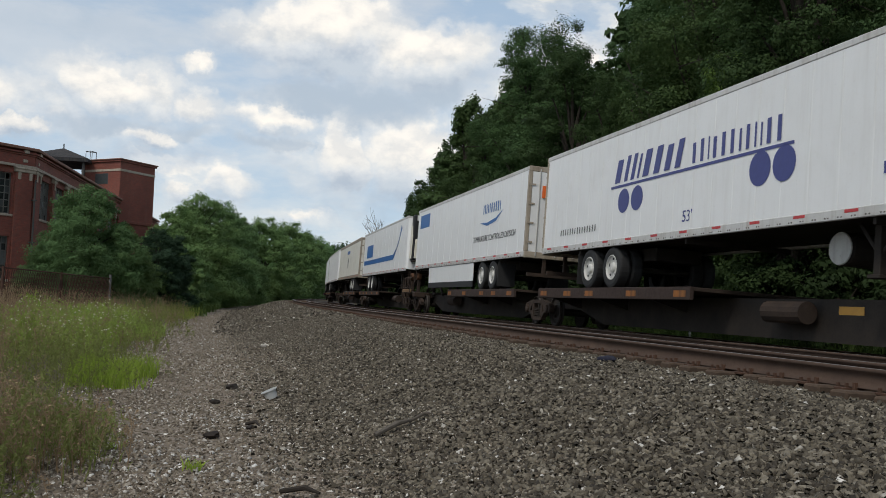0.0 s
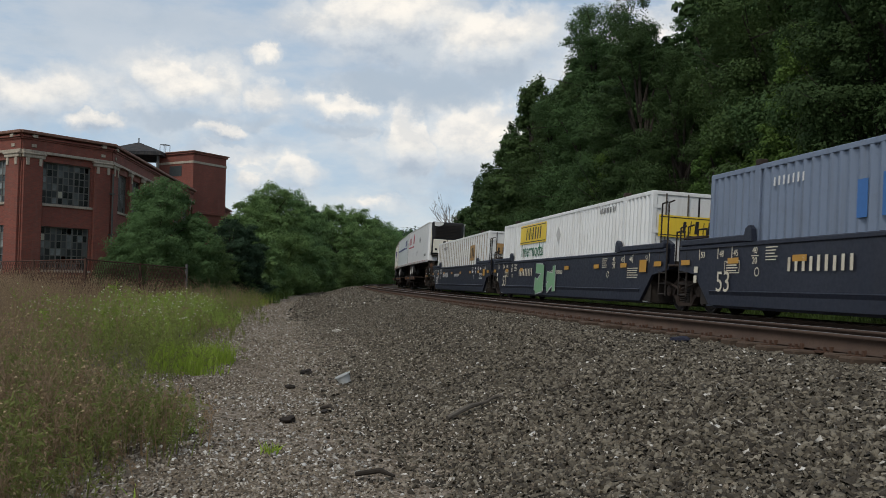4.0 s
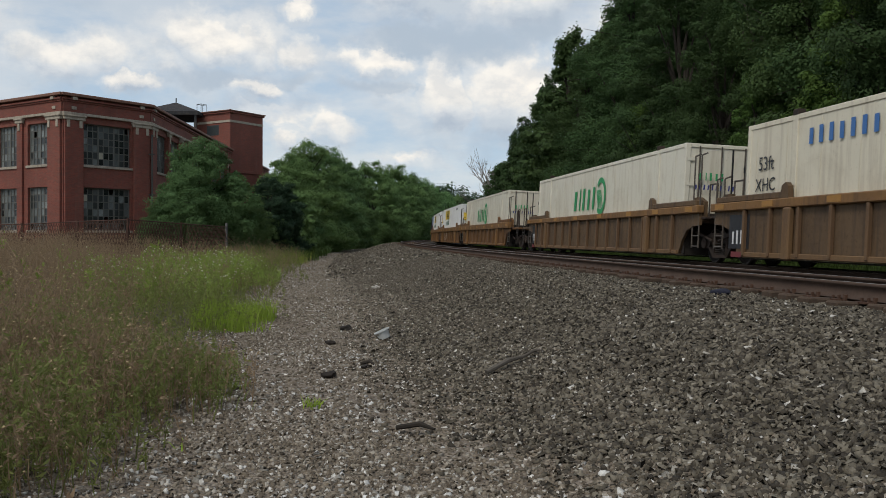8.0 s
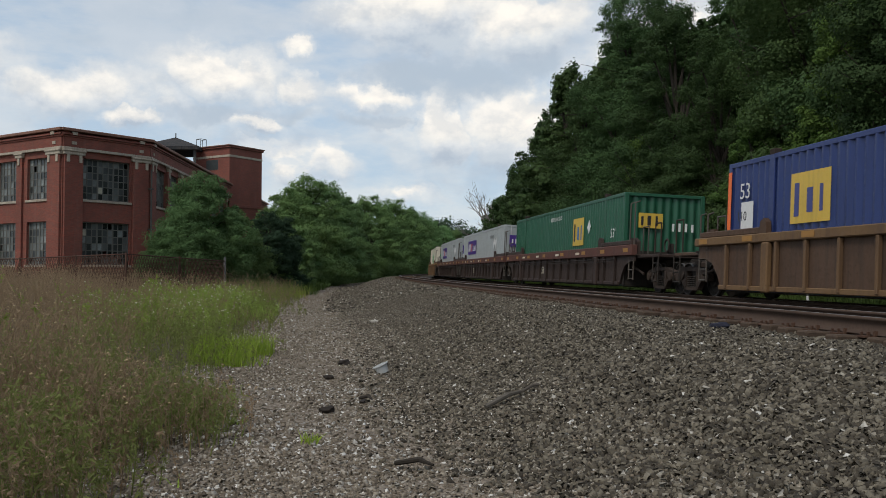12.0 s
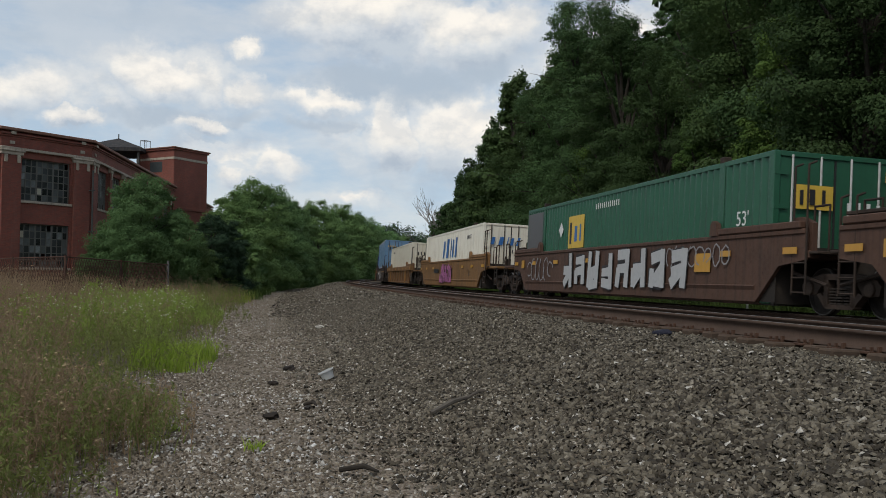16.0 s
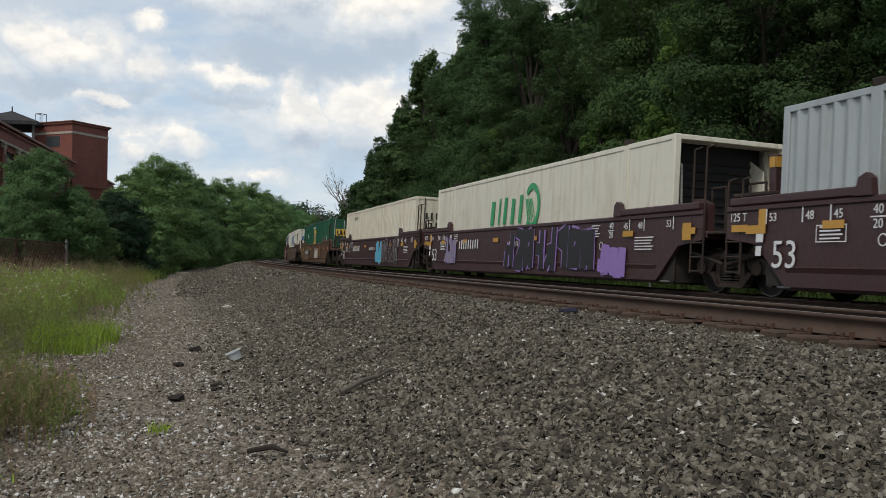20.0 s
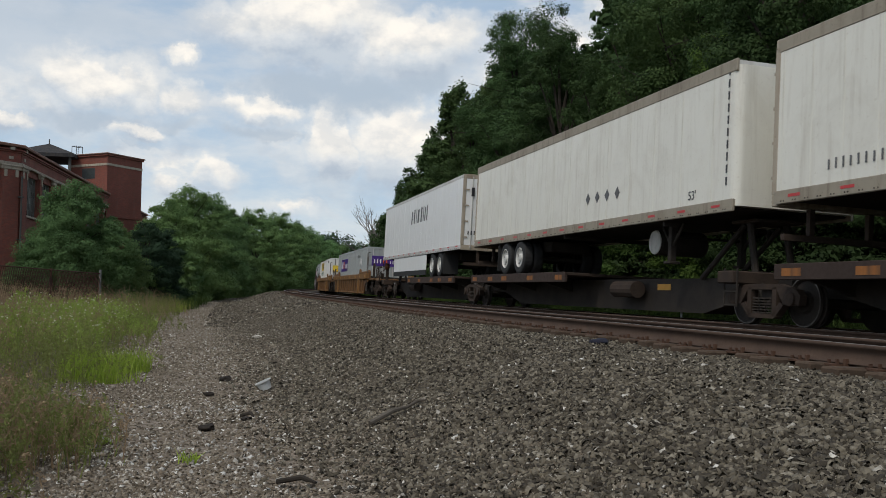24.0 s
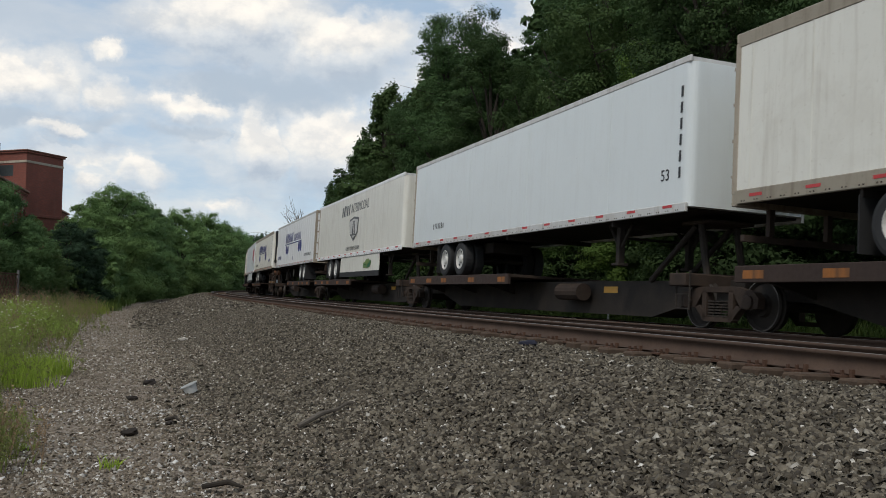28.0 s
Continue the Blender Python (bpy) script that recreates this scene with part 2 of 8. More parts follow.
def rust_mat(name, a, b, rough=0.8):
    m, nt, p, co = new_mat(name)
    n1, n2 = noise_tex(nt, co, 2.2, 5, 0.65), noise_tex(nt, co, 30, 4, 0.6)
    c = mix_colour(nt, ramp(nt, n1, [(0.35, 0.0), (0.68, 1.0)]), a, b)
    c = mix_colour(nt, ramp(nt, n2, [(0.5, 0.0), (0.8, 0.5)]), c, tuple(v * 0.45 for v in a))
    nt.links.new(c, p.inputs["Base Color"])
    p.inputs["Roughness"].default_value = rough
    p.inputs["Specular IOR Level"].default_value = 0.2
    bump(nt, p, n2, 0.4, 0.006)
    return m


def ballast_ground():
    """Packed gravel: pale dusty patches, brown earth and grey crushed stone."""
    m, nt, p, co = new_mat("gravel_ground")
    big, mid = noise_tex(nt, co, 0.22, 4, 0.6), noise_tex(nt, co, 1.6, 5, 0.62)
    vor = nt.nodes.new("ShaderNodeTexVoronoi")
    vor.inputs["Scale"].default_value = 34.0
    nt.links.new(co, vor.inputs["Vector"])
    stone = ramp(nt, vor.outputs["Color"], [(0.0, (0.11, 0.088, 0.064)), (0.5, (0.22, 0.18, 0.135)), (1.0, (0.42, 0.36, 0.29))])
    earth = mix_colour(nt, ramp(nt, mid, [(0.35, 0.0), (0.7, 1.0)]), (0.11, 0.08, 0.052), (0.21, 0.155, 0.103))
    c = mix_colour(nt, ramp(nt, mid, [(0.30, 0.25), (0.62, 0.85)]), earth, stone)
    c = mix_colour(nt, ramp(nt, big, [(0.45, 0.0), (0.75, 0.45)]), c, (0.115, 0.078, 0.05))
    nt.links.new(c, p.inputs["Base Color"])
    p.inputs["Roughness"].default_value = 0.95
    inv = math_node(nt, "SUBTRACT", 1.0, vor.outputs["Distance"])
    bump(nt, p, inv, 0.9, 0.03)
    return m


def stone_mat(name, stops):
    m, nt, p, co = new_mat(name)
    r = island_random(nt)
    c = ramp(nt, r, stops)
    n = noise_tex(nt, co, 38, 4, 0.6)
    c = mix_colour(nt, ramp(nt, n, [(0.35, 0.0), (0.7, 0.55)]), c, (0.075, 0.065, 0.055))
    nt.links.new(c, p.inputs["Base Color"])
    p.inputs["Roughness"].default_value = 0.9
    p.inputs["Specular IOR Level"].default_value = 0.2
    bump(nt, p, n, 0.5, 0.01)
    return m


def leaf_mat(name, dark, light, through=0.25):
    m, nt, p, co = new_mat(name)
    r = island_random(nt)
    big = noise_tex(nt, co, 0.55, 3, 0.6)
    c = mix_colour(nt, r, dark, light)
    c = mix_colour(nt, ramp(nt, big, [(0.35, 0.0), (0.7, 0.6)]), c, tuple(v * 0.6 for v in dark))
    o = object_random(nt)
    c = mix_colour(nt, math_node(nt, "MULTIPLY", o, 0.35), c, (dark[0] * 1.7, dark[1] * 1.25, dark[2] * 0.9))
    c = mix_colour(nt, 1.0, c, ramp(nt, o, [(0.0, 1.25), (0.5, 0.78), (1.0, 1.05)]), "MULTIPLY")
    nt.links.new(c, p.inputs["Base Color"])
    p.inputs["Roughness"].default_value = 0.75
    p.inputs["Specular IOR Level"].default_value = 0.18
    tr = nt.nodes.new("ShaderNodeBsdfTranslucent")
    nt.links.new(c, tr.inputs[0])
    mx = nt.nodes.new("ShaderNodeMixShader")
    mx.inputs[0].default_value = through
    nt.links.new(p.outputs[0], mx.inputs[1])
    nt.links.new(tr.outputs[0], mx.inputs[2])
    nt.links.new(mx.outputs[0], nt.nodes["Material Output"].inputs[0])
    return m


def brick_mat():
    """Old dark red brick with courses, sooty and washed patches."""
    m, nt, p, co = new_mat("red_brick")
    g = nt.nodes.new("ShaderNodeNewGeometry")
    sep = nt.nodes.new("ShaderNodeSeparateXYZ")
    nt.links.new(co, sep.inputs[0])
    comb = nt.nodes.new("ShaderNodeCombineXYZ")
    nt.links.new(math_node(nt, "ADD", sep.outputs[0], sep.outputs[1]), comb.inputs[0])
    nt.links.new(sep.outputs[2], comb.inputs[1])
    b = nt.nodes.new("ShaderNodeTexBrick")
    b.inputs["Scale"].default_value = 1.0
    b.inputs["Brick Width"].default_value, b.inputs["Row Height"].default_value = 0.21, 0.075
    b.inputs["Mortar Size"].default_value = 0.006
    b.inputs["Color1"].default_value = (0.262, 0.074, 0.048, 1)
    b.inputs["Color2"].default_value = (0.190, 0.057, 0.040, 1)
    b.inputs["Mortar"].default_value = (0.15, 0.085, 0.062, 1)
    nt.links.new(comb.outputs[0], b.inputs["Vector"])
    big = noise_tex(nt, co, 0.35, 4, 0.6)
    c = mix_colour(nt, ramp(nt, big, [(0.38, 0.0), (0.72, 0.55)]), b.outputs[0], (0.105, 0.036, 0.026))
    run = noise_tex(nt, mapped(nt, co, (2.2, 2.2, 0.18)), 1.0, 4, 0.6)
    c = mix_colour(nt, ramp(nt, run, [(0.55, 0.0), (0.8, 0.4)]), c, (0.22, 0.12, 0.09))
    nt.links.new(c, p.inputs["Base Color"])
    p.inputs["Roughness"].default_value = 0.9
    bump(nt, p, b.outputs[1], 0.3, -0.008)
    return m


def glass_mat(name, tint, rough=0.12):
    m, nt, p, co = new_mat(name)
    r = object_random(nt)
    c = ramp(nt, r, [(0.0, tuple(v * 0.5 for v in tint)), (0.7, tint), (1.0, tuple(min(1, v * 1.7 + 0.02) for v in tint))])
    n = noise_tex(nt, co, 3, 3, 0.6)
    nt.links.new(mix_colour(nt, ramp(nt, n, [(0.4, 0.0), (0.7, 0.5)]), c, (0.05, 0.055, 0.05)), p.inputs["Base Color"])
    nt.links.new(ramp(nt, r, [(0.0, rough), (1.0, 0.45)]), p.inputs["Roughness"])
    return m


GRAVEL = ballast_ground()
STONE = stone_mat("crushed_stone", [(0.0, (0.026, 0.021, 0.0145)), (0.30, (0.073, 0.061, 0.043)), (0.70, (0.158, 0.135, 0.097)), (0.95, (0.245, 0.214, 0.160)), (0.99, (0.37, 0.335, 0.27)), (1.0, (0.80, 0.77, 0.70))])
# near-black ground colour paints in the shadows between the ballast stones
BALLAST_GAP_SHADE = rust_mat("ballast_gap_shade", (0.030, 0.025, 0.019), (0.05, 0.041, 0.032), 0.95)
PALE_STONE = stone_mat("pale_stone", [(0.0, (0.100, 0.078, 0.055)), (0.40, (0.205, 0.165, 0.118)), (0.75, (0.320, 0.272, 0.205)), (0.92, (0.47, 0.425, 0.355)), (1.0, (0.84, 0.81, 0.74))])
WHITE_STONE = stone_mat("white_stone", [(0.0, (0.24, 0.22, 0.18)), (0.5, (0.45, 0.42, 0.37)), (1.0, (0.85, 0.83, 0.78))])
RAIL = rust_mat("rusty_rail", (0.092, 0.060, 0.043), (0.066, 0.043, 0.032))
RAIL_HEAD = plain("worn_rail_head", (0.42, 0.38, 0.34), 0.35, 0.9)
TIE = rust_mat("creosoted_tie", (0.05, 0.036, 0.027), (0.10, 0.068, 0.046), 0.95)
PLATE = rust_mat("tie_plate_rust", (0.120, 0.066, 0.042), (0.075, 0.042, 0.029), 0.9)
BRICK = brick_mat()
LIMESTONE = paint("limestone", (0.40, 0.345, 0.27), 0.85, (0.14, 0.11, 0.09), 0.55)
COPING = paint("terracotta_coping", (0.23, 0.12, 0.085), 0.7, (0.07, 0.05, 0.04), 0.5)
FRAME_IRON = paint("window_iron", (0.060, 0.062, 0.058), 0.6)
WINDOW_BAR = paint("window_bar", (0.125, 0.125, 0.11), 0.6)
GLASS = glass_mat("grimy_glass", (0.026, 0.031, 0.030), 0.2)
# pale grey base colour paints the sky's reflection into these panes
GLASS_PALE = glass_mat("sky_reflecting_glass", (0.15, 0.165, 0.155), 0.3)
BOARD = plain("pale_board", (0.42, 0.40, 0.30), 0.8)
DARK_ROOF = paint("tar_roof", (0.03, 0.03, 0.032), 0.85)
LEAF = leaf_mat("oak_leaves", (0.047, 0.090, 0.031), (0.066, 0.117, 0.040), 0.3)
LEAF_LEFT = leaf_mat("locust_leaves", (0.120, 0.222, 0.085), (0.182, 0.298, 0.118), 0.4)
LEAF_PALE = leaf_mat("pale_leaves", (0.06, 0.12, 0.026), (0.125, 0.21, 0.055), 0.3)
LEAF_BUSH = leaf_mat("elm_leaves", (0.082, 0.148, 0.055), (0.118, 0.200, 0.076), 0.35)
# undergrowth leaves coloured darker to stand for the dense wood's shade
LEAF_SHADE = leaf_mat("shaded_undergrowth_leaves", (0.026, 0.052, 0.018), (0.050, 0.088, 0.030), 0.25)
LEAF_YEW = leaf_mat("yew_leaves", (0.030, 0.066, 0.036), (0.062, 0.115, 0.060), 0.25)
LEAF_FAR = leaf_mat("far_leaves", (0.035, 0.062, 0.032), (0.06, 0.10, 0.05), 0.15)
BARK = rust_mat("bark", (0.030, 0.025, 0.020), (0.052, 0.043, 0.034), 0.95)
DEADWOOD = rust_mat("dead_wood", (0.24, 0.22, 0.20), (0.15, 0.135, 0.12), 0.95)
OLD_STICK = rust_mat("old_stick", (0.13, 0.115, 0.095), (0.08, 0.068, 0.056), 0.95)
WEED_BROWN = leaf_mat("dry_weeds", (0.245, 0.176, 0.112), (0.400, 0.298, 0.185), 0.42)
WEED_GREEN = leaf_mat("green_weeds", (0.190, 0.238, 0.078), (0.335, 0.380, 0.130), 0.42)
GRASS_BRIGHT = leaf_mat("fresh_grass", (0.22, 0.35, 0.05), (0.44, 0.58, 0.11), 0.4)
GRASS_FRESH = leaf_mat("young_grass", (0.20, 0.29, 0.055), (0.36, 0.45, 0.11), 0.4)
GRASS_TURF = leaf_mat("verge_grass", (0.060, 0.110, 0.028), (0.125, 0.195, 0.050), 0.35)
BLOOM = plain("white_bloom", (0.62, 0.60, 0.42), 0.8)
# dark tone stands in for shade on the ballast between and under the tracks
SHADED_BALLAST = rust_mat("shaded_ballast", (0.035, 0.029, 0.025), (0.06, 0.048, 0.04), 0.95)
CAN_GREY = plain("grey_plastic", (0.52, 0.53, 0.51), 0.5)
POST_GREY = plain("weathered_post", (0.13, 0.13, 0.12), 0.6)
FENCE_RUST = rust_mat("rusty_wire", (0.095, 0.05, 0.035), (0.06, 0.036, 0.028), 0.9)
BLOOM_TAN = plain("tan_seed_head", (0.42, 0.32, 0.17), 0.9)
FIELD = rust_mat("weedy_earth", (0.082, 0.066, 0.040), (0.115, 0.092, 0.055), 0.95)
STEEL_DARK = rust_mat("grimy_steel", (0.026, 0.022, 0.019), (0.045, 0.036, 0.029), 0.75)
STEEL_BROWN = rust_mat("brown_truck_steel", (0.034, 0.025, 0.020), (0.060, 0.041, 0.030), 0.8)
WHEEL_STEEL = plain("wheel_tread_steel", (0.16, 0.145, 0.13), 0.45, 0.8)
RUBBER = plain("tyre_rubber", (0.018, 0.018, 0.018), 0.8)
RIM_WHITE = paint("white_rim", (0.55, 0.54, 0.50), 0.45, (0.10, 0.08, 0.06), 0.4)
CHORD_RED = paint("car_red_brown", (0.105, 0.042, 0.031), 0.65, (0.06, 0.035, 0.026), 0.6)
YELLOW = paint("car_yellow", (0.21, 0.108, 0.038), 0.6, (0.075, 0.047, 0.03), 0.7)
YELLOW_GRIME = paint("car_grimy_yellow", (0.165, 0.080, 0.030), 0.65, (0.040, 0.026, 0.019), 0.9)
DULL_GRIME = paint("car_grimy_dull_yellow", (0.118, 0.072, 0.036), 0.65, (0.050, 0.034, 0.025), 0.9)
YELLOW_DULL = paint("car_faded_yellow", (0.165, 0.095, 0.043), 0.65, (0.09, 0.055, 0.036), 0.7)
OXIDE = paint("car_brown", (0.044, 0.028, 0.022), 0.68, (0.028, 0.02, 0.016), 0.65)
BROWN_OCHRE = paint("car_brown_ochre", (0.088, 0.050, 0.030), 0.65, (0.045, 0.03, 0.022), 0.75)
ORANGE_RUST = paint("car_orange_brown", (0.088, 0.046, 0.030), 0.65, (0.045, 0.028, 0.021), 0.8)
OCHRE_RUST = paint("car_ochre_rust", (0.120, 0.060, 0.032), 0.65, (0.055, 0.032, 0.024), 0.85)
MAROON = paint("car_maroon", (0.047, 0.0165, 0.0155), 0.5, (0.035, 0.020, 0.017), 0.4)
NAVY = paint("car_navy", (0.0095, 0.0130, 0.0260), 0.5, (0.03, 0.028, 0.028), 0.2)
TAN_PANEL = paint("tan_panel", (0.40, 0.235, 0.085), 0.5, (0.2, 0.12, 0.06), 0.3)
SPINE_ORANGE = paint("spine_orange", (0.30, 0.115, 0.03), 0.65, (0.07, 0.045, 0.03), 0.75)
YELLOW_BRIGHT = paint("bright_yellow_panel", (0.80, 0.56, 0.045), 0.4, (0.30, 0.20, 0.06), 0.15)
RAIL_TAN = paint("dirty_tan_rail", (0.30, 0.265, 0.205), 0.6, (0.13, 0.10, 0.07), 0.6)
RAG = plain("navy_rag", (0.014, 0.015, 0.028), 0.95)
REFLECT_DULL = plain("faded_reflector", (0.34, 0.165, 0.035), 0.6)
HANDRAIL = paint("worn_handrail", (0.082, 0.066, 0.050), 0.5, (0.045, 0.035, 0.028), 0.5)
BRAKE_RUST = rust_mat("rusty_brake_wheel", (0.16, 0.070, 0.032), (0.075, 0.040, 0.025), 0.8)
REFLECT = plain("yellow_reflector", (0.52, 0.27, 0.04), 0.45)
RED = plain("red_tape", (0.50, 0.035, 0.035), 0.4)
WHITE = paint("white_paint", (0.80, 0.80, 0.78), 0.4, (0.30, 0.26, 0.20), 0.25)
WHITE_LETTER = plain("white_lettering", (0.72, 0.71, 0.68), 0.55)
BLACK_LETTER = plain("black_lettering", (0.02, 0.02, 0.022), 0.5)
NAVY_LETTER = plain("navy_lettering", (0.045, 0.055, 0.21), 0.45)
BLUE_LETTER = plain("blue_lettering", (0.035, 0.14, 0.38), 0.45)
RED_LETTER = plain("red_lettering", (0.50, 0.04, 0.07), 0.45)
GREEN_LETTER = plain("green_lettering", (0.03, 0.32, 0.11), 0.45)
OLIVE_BADGE = plain("olive_badge", (0.17, 0.24, 0.07), 0.5)
DKGREEN_LETTER = plain("dark_green_lettering", (0.012, 0.13, 0.055), 0.45)
PURPLE = paint("purple_panel", (0.06, 0.022, 0.20), 0.4, (0.05, 0.04, 0.08), 0.15)
ORANGE_LETTER = plain("orange_lettering", (0.85, 0.16, 0.03), 0.45)
YELLOW_PANEL = paint("yellow_panel", (0.62, 0.41, 0.055), 0.45, (0.22, 0.15, 0.05), 0.25)
GREY_LETTER = plain("grey_lettering", (0.10, 0.10, 0.10), 0.5)
MAROON_LETTER = plain("maroon_lettering", (0.17, 0.028, 0.03), 0.5)
GRAF_WHITE = plain("graffiti_white", (0.44, 0.44, 0.43), 0.6)
GRAF_PINK = plain("graffiti_pink", (0.42, 0.13, 0.28), 0.55)
GRAF_LILAC = plain("graffiti_lilac", (0.30, 0.18, 0.45), 0.55)
GRAF_BLUE = plain("graffiti_blue", (0.10, 0.42, 0.58), 0.55)
GRAF_GREY = plain("graffiti_grey", (0.26, 0.25, 0.25), 0.55)
GRAF_BLACK = plain("graffiti_black", (0.018, 0.016, 0.016), 0.55)
GRAF_CREAM = plain("graffiti_cream", (0.33, 0.25, 0.15), 0.55)
GRAF_GREEN = plain("graffiti_green", (0.20, 0.38, 0.20), 0.55)
BOX_WHITE = paint("container_white", (0.74, 0.74, 0.71), 0.42, (0.34, 0.29, 0.22), 0.3)
BOX_CREAM = paint("container_cream", (0.66, 0.60, 0.46), 0.5, (0.30, 0.22, 0.14), 0.4)
BOX_IVORY = paint("container_ivory", (0.73, 0.695, 0.585), 0.42, (0.36, 0.28, 0.18), 0.35)
BOX_TIGER = paint("container_warm_white", (0.68, 0.635, 0.51), 0.42, (0.36, 0.27, 0.15), 0.4)
BOX_SILVER = paint("container_silver", (0.36, 0.385, 0.378), 0.42, (0.20, 0.18, 0.16), 0.3, metal=0.1)
BOX_GREEN = paint("container_green", (0.013, 0.088, 0.044), 0.42, (0.025, 0.04, 0.025), 0.3)
BOX_BLUE = paint("container_blue", (0.016, 0.034, 0.135), 0.42, (0.025, 0.03, 0.06), 0.3)
BOX_SKY = paint("container_sky_blue", (0.125, 0.235, 0.37), 0.35, (0.20, 0.22, 0.22), 0.3)
BOX_GREYBLUE = paint("container_grey_blue", (0.16, 0.20, 0.27), 0.45, (0.10, 0.10, 0.10), 0.3)
TRAILER_WHITE = paint("trailer_white", (0.77, 0.77, 0.75), 0.35, (0.46, 0.42, 0.36), 0.14)
TRAILER_COOL = paint("trailer_cool_white", (0.67, 0.705, 0.695), 0.35, (0.46, 0.44, 0.40), 0.12)
TRAILER_CREAM = paint("trailer_cream", (0.72, 0.70, 0.62), 0.4, (0.36, 0.30, 0.22), 0.3)
ALU = paint("aluminium_rail", (0.58, 0.57, 0.54), 0.5, (0.28, 0.23, 0.17), 0.45, metal=0.2)
RUSTY_EDGE = paint("tan_door_frame", (0.36, 0.31, 0.24), 0.6, (0.14, 0.09, 0.05), 0.6)
REEFER_BLACK = plain("black_grille", (0.012, 0.012, 0.013), 0.6)

# ---- building helpers ----
def mesh_of(name, bm, material):
    me = bpy.data.meshes.new(name)
    bm.normal_update()
    bm.to_mesh(me)
    bm.free()
    me.materials.append(material)
    return me


def part(name, bm, material, parent=None, label=""):
    ob = new(name, mesh_of(name, bm, material))
    if parent is not None:
        ob.parent = parent
    return tagged(ob, label) if label else ob


def thing(name, label, category, group="", kind="", m=None):
    ob = new(name)
    ob.empty_display_size = 0.3
    if m is not None:
        ob.matrix_world = m
    return tagged(ob, label, category, group, kind)


def box(x0, x1, y0, y1, z0, z1, bevel=0.0, bm=None):
    bm = bm or bmesh.new()
    vs = [bm.verts.new((x, y, z)) for z in (z0, z1) for y in (y0, y1) for x in (x0, x1)]
    fs = []
    for f in ((0, 2, 3, 1), (4, 5, 7, 6), (0, 1, 5, 4), (2, 6, 7, 3), (0, 4, 6, 2), (1, 3, 7, 5)):
        fs.append(bm.faces.new([vs[i] for i in f]))
    if bevel:
        es = list({e for f in fs for e in f.edges})
        bmesh.ops.bevel(bm, geom=es, offset=bevel, segments=1, affect="EDGES", profile=0.5)
    return bm


def rod(a, b, r, n=8, r1=None, bm=None):
    bm = bm or bmesh.new()
    a, b = Vector(a), Vector(b)
    q = (b - a).to_track_quat("Z", "Y").to_matrix()
    r1 = r if r1 is None else r1
    lo = [bm.verts.new(a + q @ Vector((math.cos(k * math.tau / n) * r, math.sin(k * math.tau / n) * r, 0))) for k in range(n)]
    hi = [bm.verts.new(b + q @ Vector((math.cos(k * math.tau / n) * r1, math.sin(k * math.tau / n) * r1, 0))) for k in range(n)]
    for k in range(n):
        bm.faces.new((lo[k], lo[(k + 1) % n], hi[(k + 1) % n], hi[k]))
    bm.faces.new(lo[::-1])
    bm.faces.new(hi)
    return bm


def lathe(profile, axis_at, n=24, bm=None, caps=True):
    """Profile of (radius, x) turned round an axis along x through axis_at."""
    bm = bm or bmesh.new()
    cx, cy, cz = axis_at
    rings = []
    for r, x in profile:
        rings.append([bm.verts.new((cx + x, cy + r * math.cos(k * math.tau / n), cz + r * math.sin(k * math.tau / n))) for k in range(n)])
    for a, b in zip(rings, rings[1:]):
        for k in range(n):
            bm.faces.new((a[k], a[(k + 1) % n], b[(k + 1) % n], b[k]))
    if caps:
        bm.faces.new(rings[0][::-1])
        bm.faces.new(rings[-1])
    bmesh.ops.recalc_face_normals(bm, faces=bm.faces)
    return bm


def prism(points, y0, y1, bm=None):
    """Outline in x, z drawn out along y."""
    bm = bm or bmesh.new()
    a = [bm.verts.new((x, y0, z)) for x, z in points]
    b = [bm.verts.new((x, y1, z)) for x, z in points]
    n = len(points)
    for k in range(n):
        bm.faces.new((a[k], a[(k + 1) % n], b[(k + 1) % n], b[k]))
    bm.faces.new(a[::-1])
    bm.faces.new(b)
    bmesh.ops.recalc_face_normals(bm, faces=bm.faces)
    return bm


def side_plate(points, x0, x1, bm=None):
    """Outline in y, z drawn out along x."""
    bm = bm or bmesh.new()
    a = [bm.verts.new((x0, y, z)) for y, z in points]
    b = [bm.verts.new((x1, y, z)) for y, z in points]
    n = len(points)
    for k in range(n):
        bm.faces.new((a[k], a[(k + 1) % n], b[(k + 1) % n], b[k]))
    bm.faces.new(a[::-1])
    bm.faces.new(b)
    bmesh.ops.recalc_face_normals(bm, faces=bm.faces)
    return bm


def raw_mesh(name, verts, faces, material, smooth=False):
    """verts (n, 3) and faces (m, k) as arrays."""
    me = bpy.data.meshes.new(name)
    verts, faces = np.asarray(verts, np.float32), np.asarray(faces, np.int32)
    k = faces.shape[1]
    me.vertices.add(len(verts))
    me.vertices.foreach_set("co", verts.ravel())
    me.loops.add(faces.size)
    me.loops.foreach_set("vertex_index", faces.ravel())
    me.polygons.add(len(faces))
    me.polygons.foreach_set("loop_start", np.arange(0, faces.size, k, dtype=np.int32))
    me.update(calc_edges=True)
    me.materials.append(material)
    return me


def sweep(name, us, ring, material, parent=None, label=""):
    """A cross-section ring of (w, z over the rail-head plane) carried along the tracks' line."""
    us = np.asarray(us, float)
    n, k = len(us), len(ring)
    v = np.zeros((n, k, 3))
    for j, (w, z) in enumerate(ring):
        x, y = plan(us, w)
        v[:, j] = np.stack([x, y, bed_z(us, w) + z], 1)
    idx = np.arange(n * k).reshape(n, k)
    a, b = idx[:-1], idx[1:]
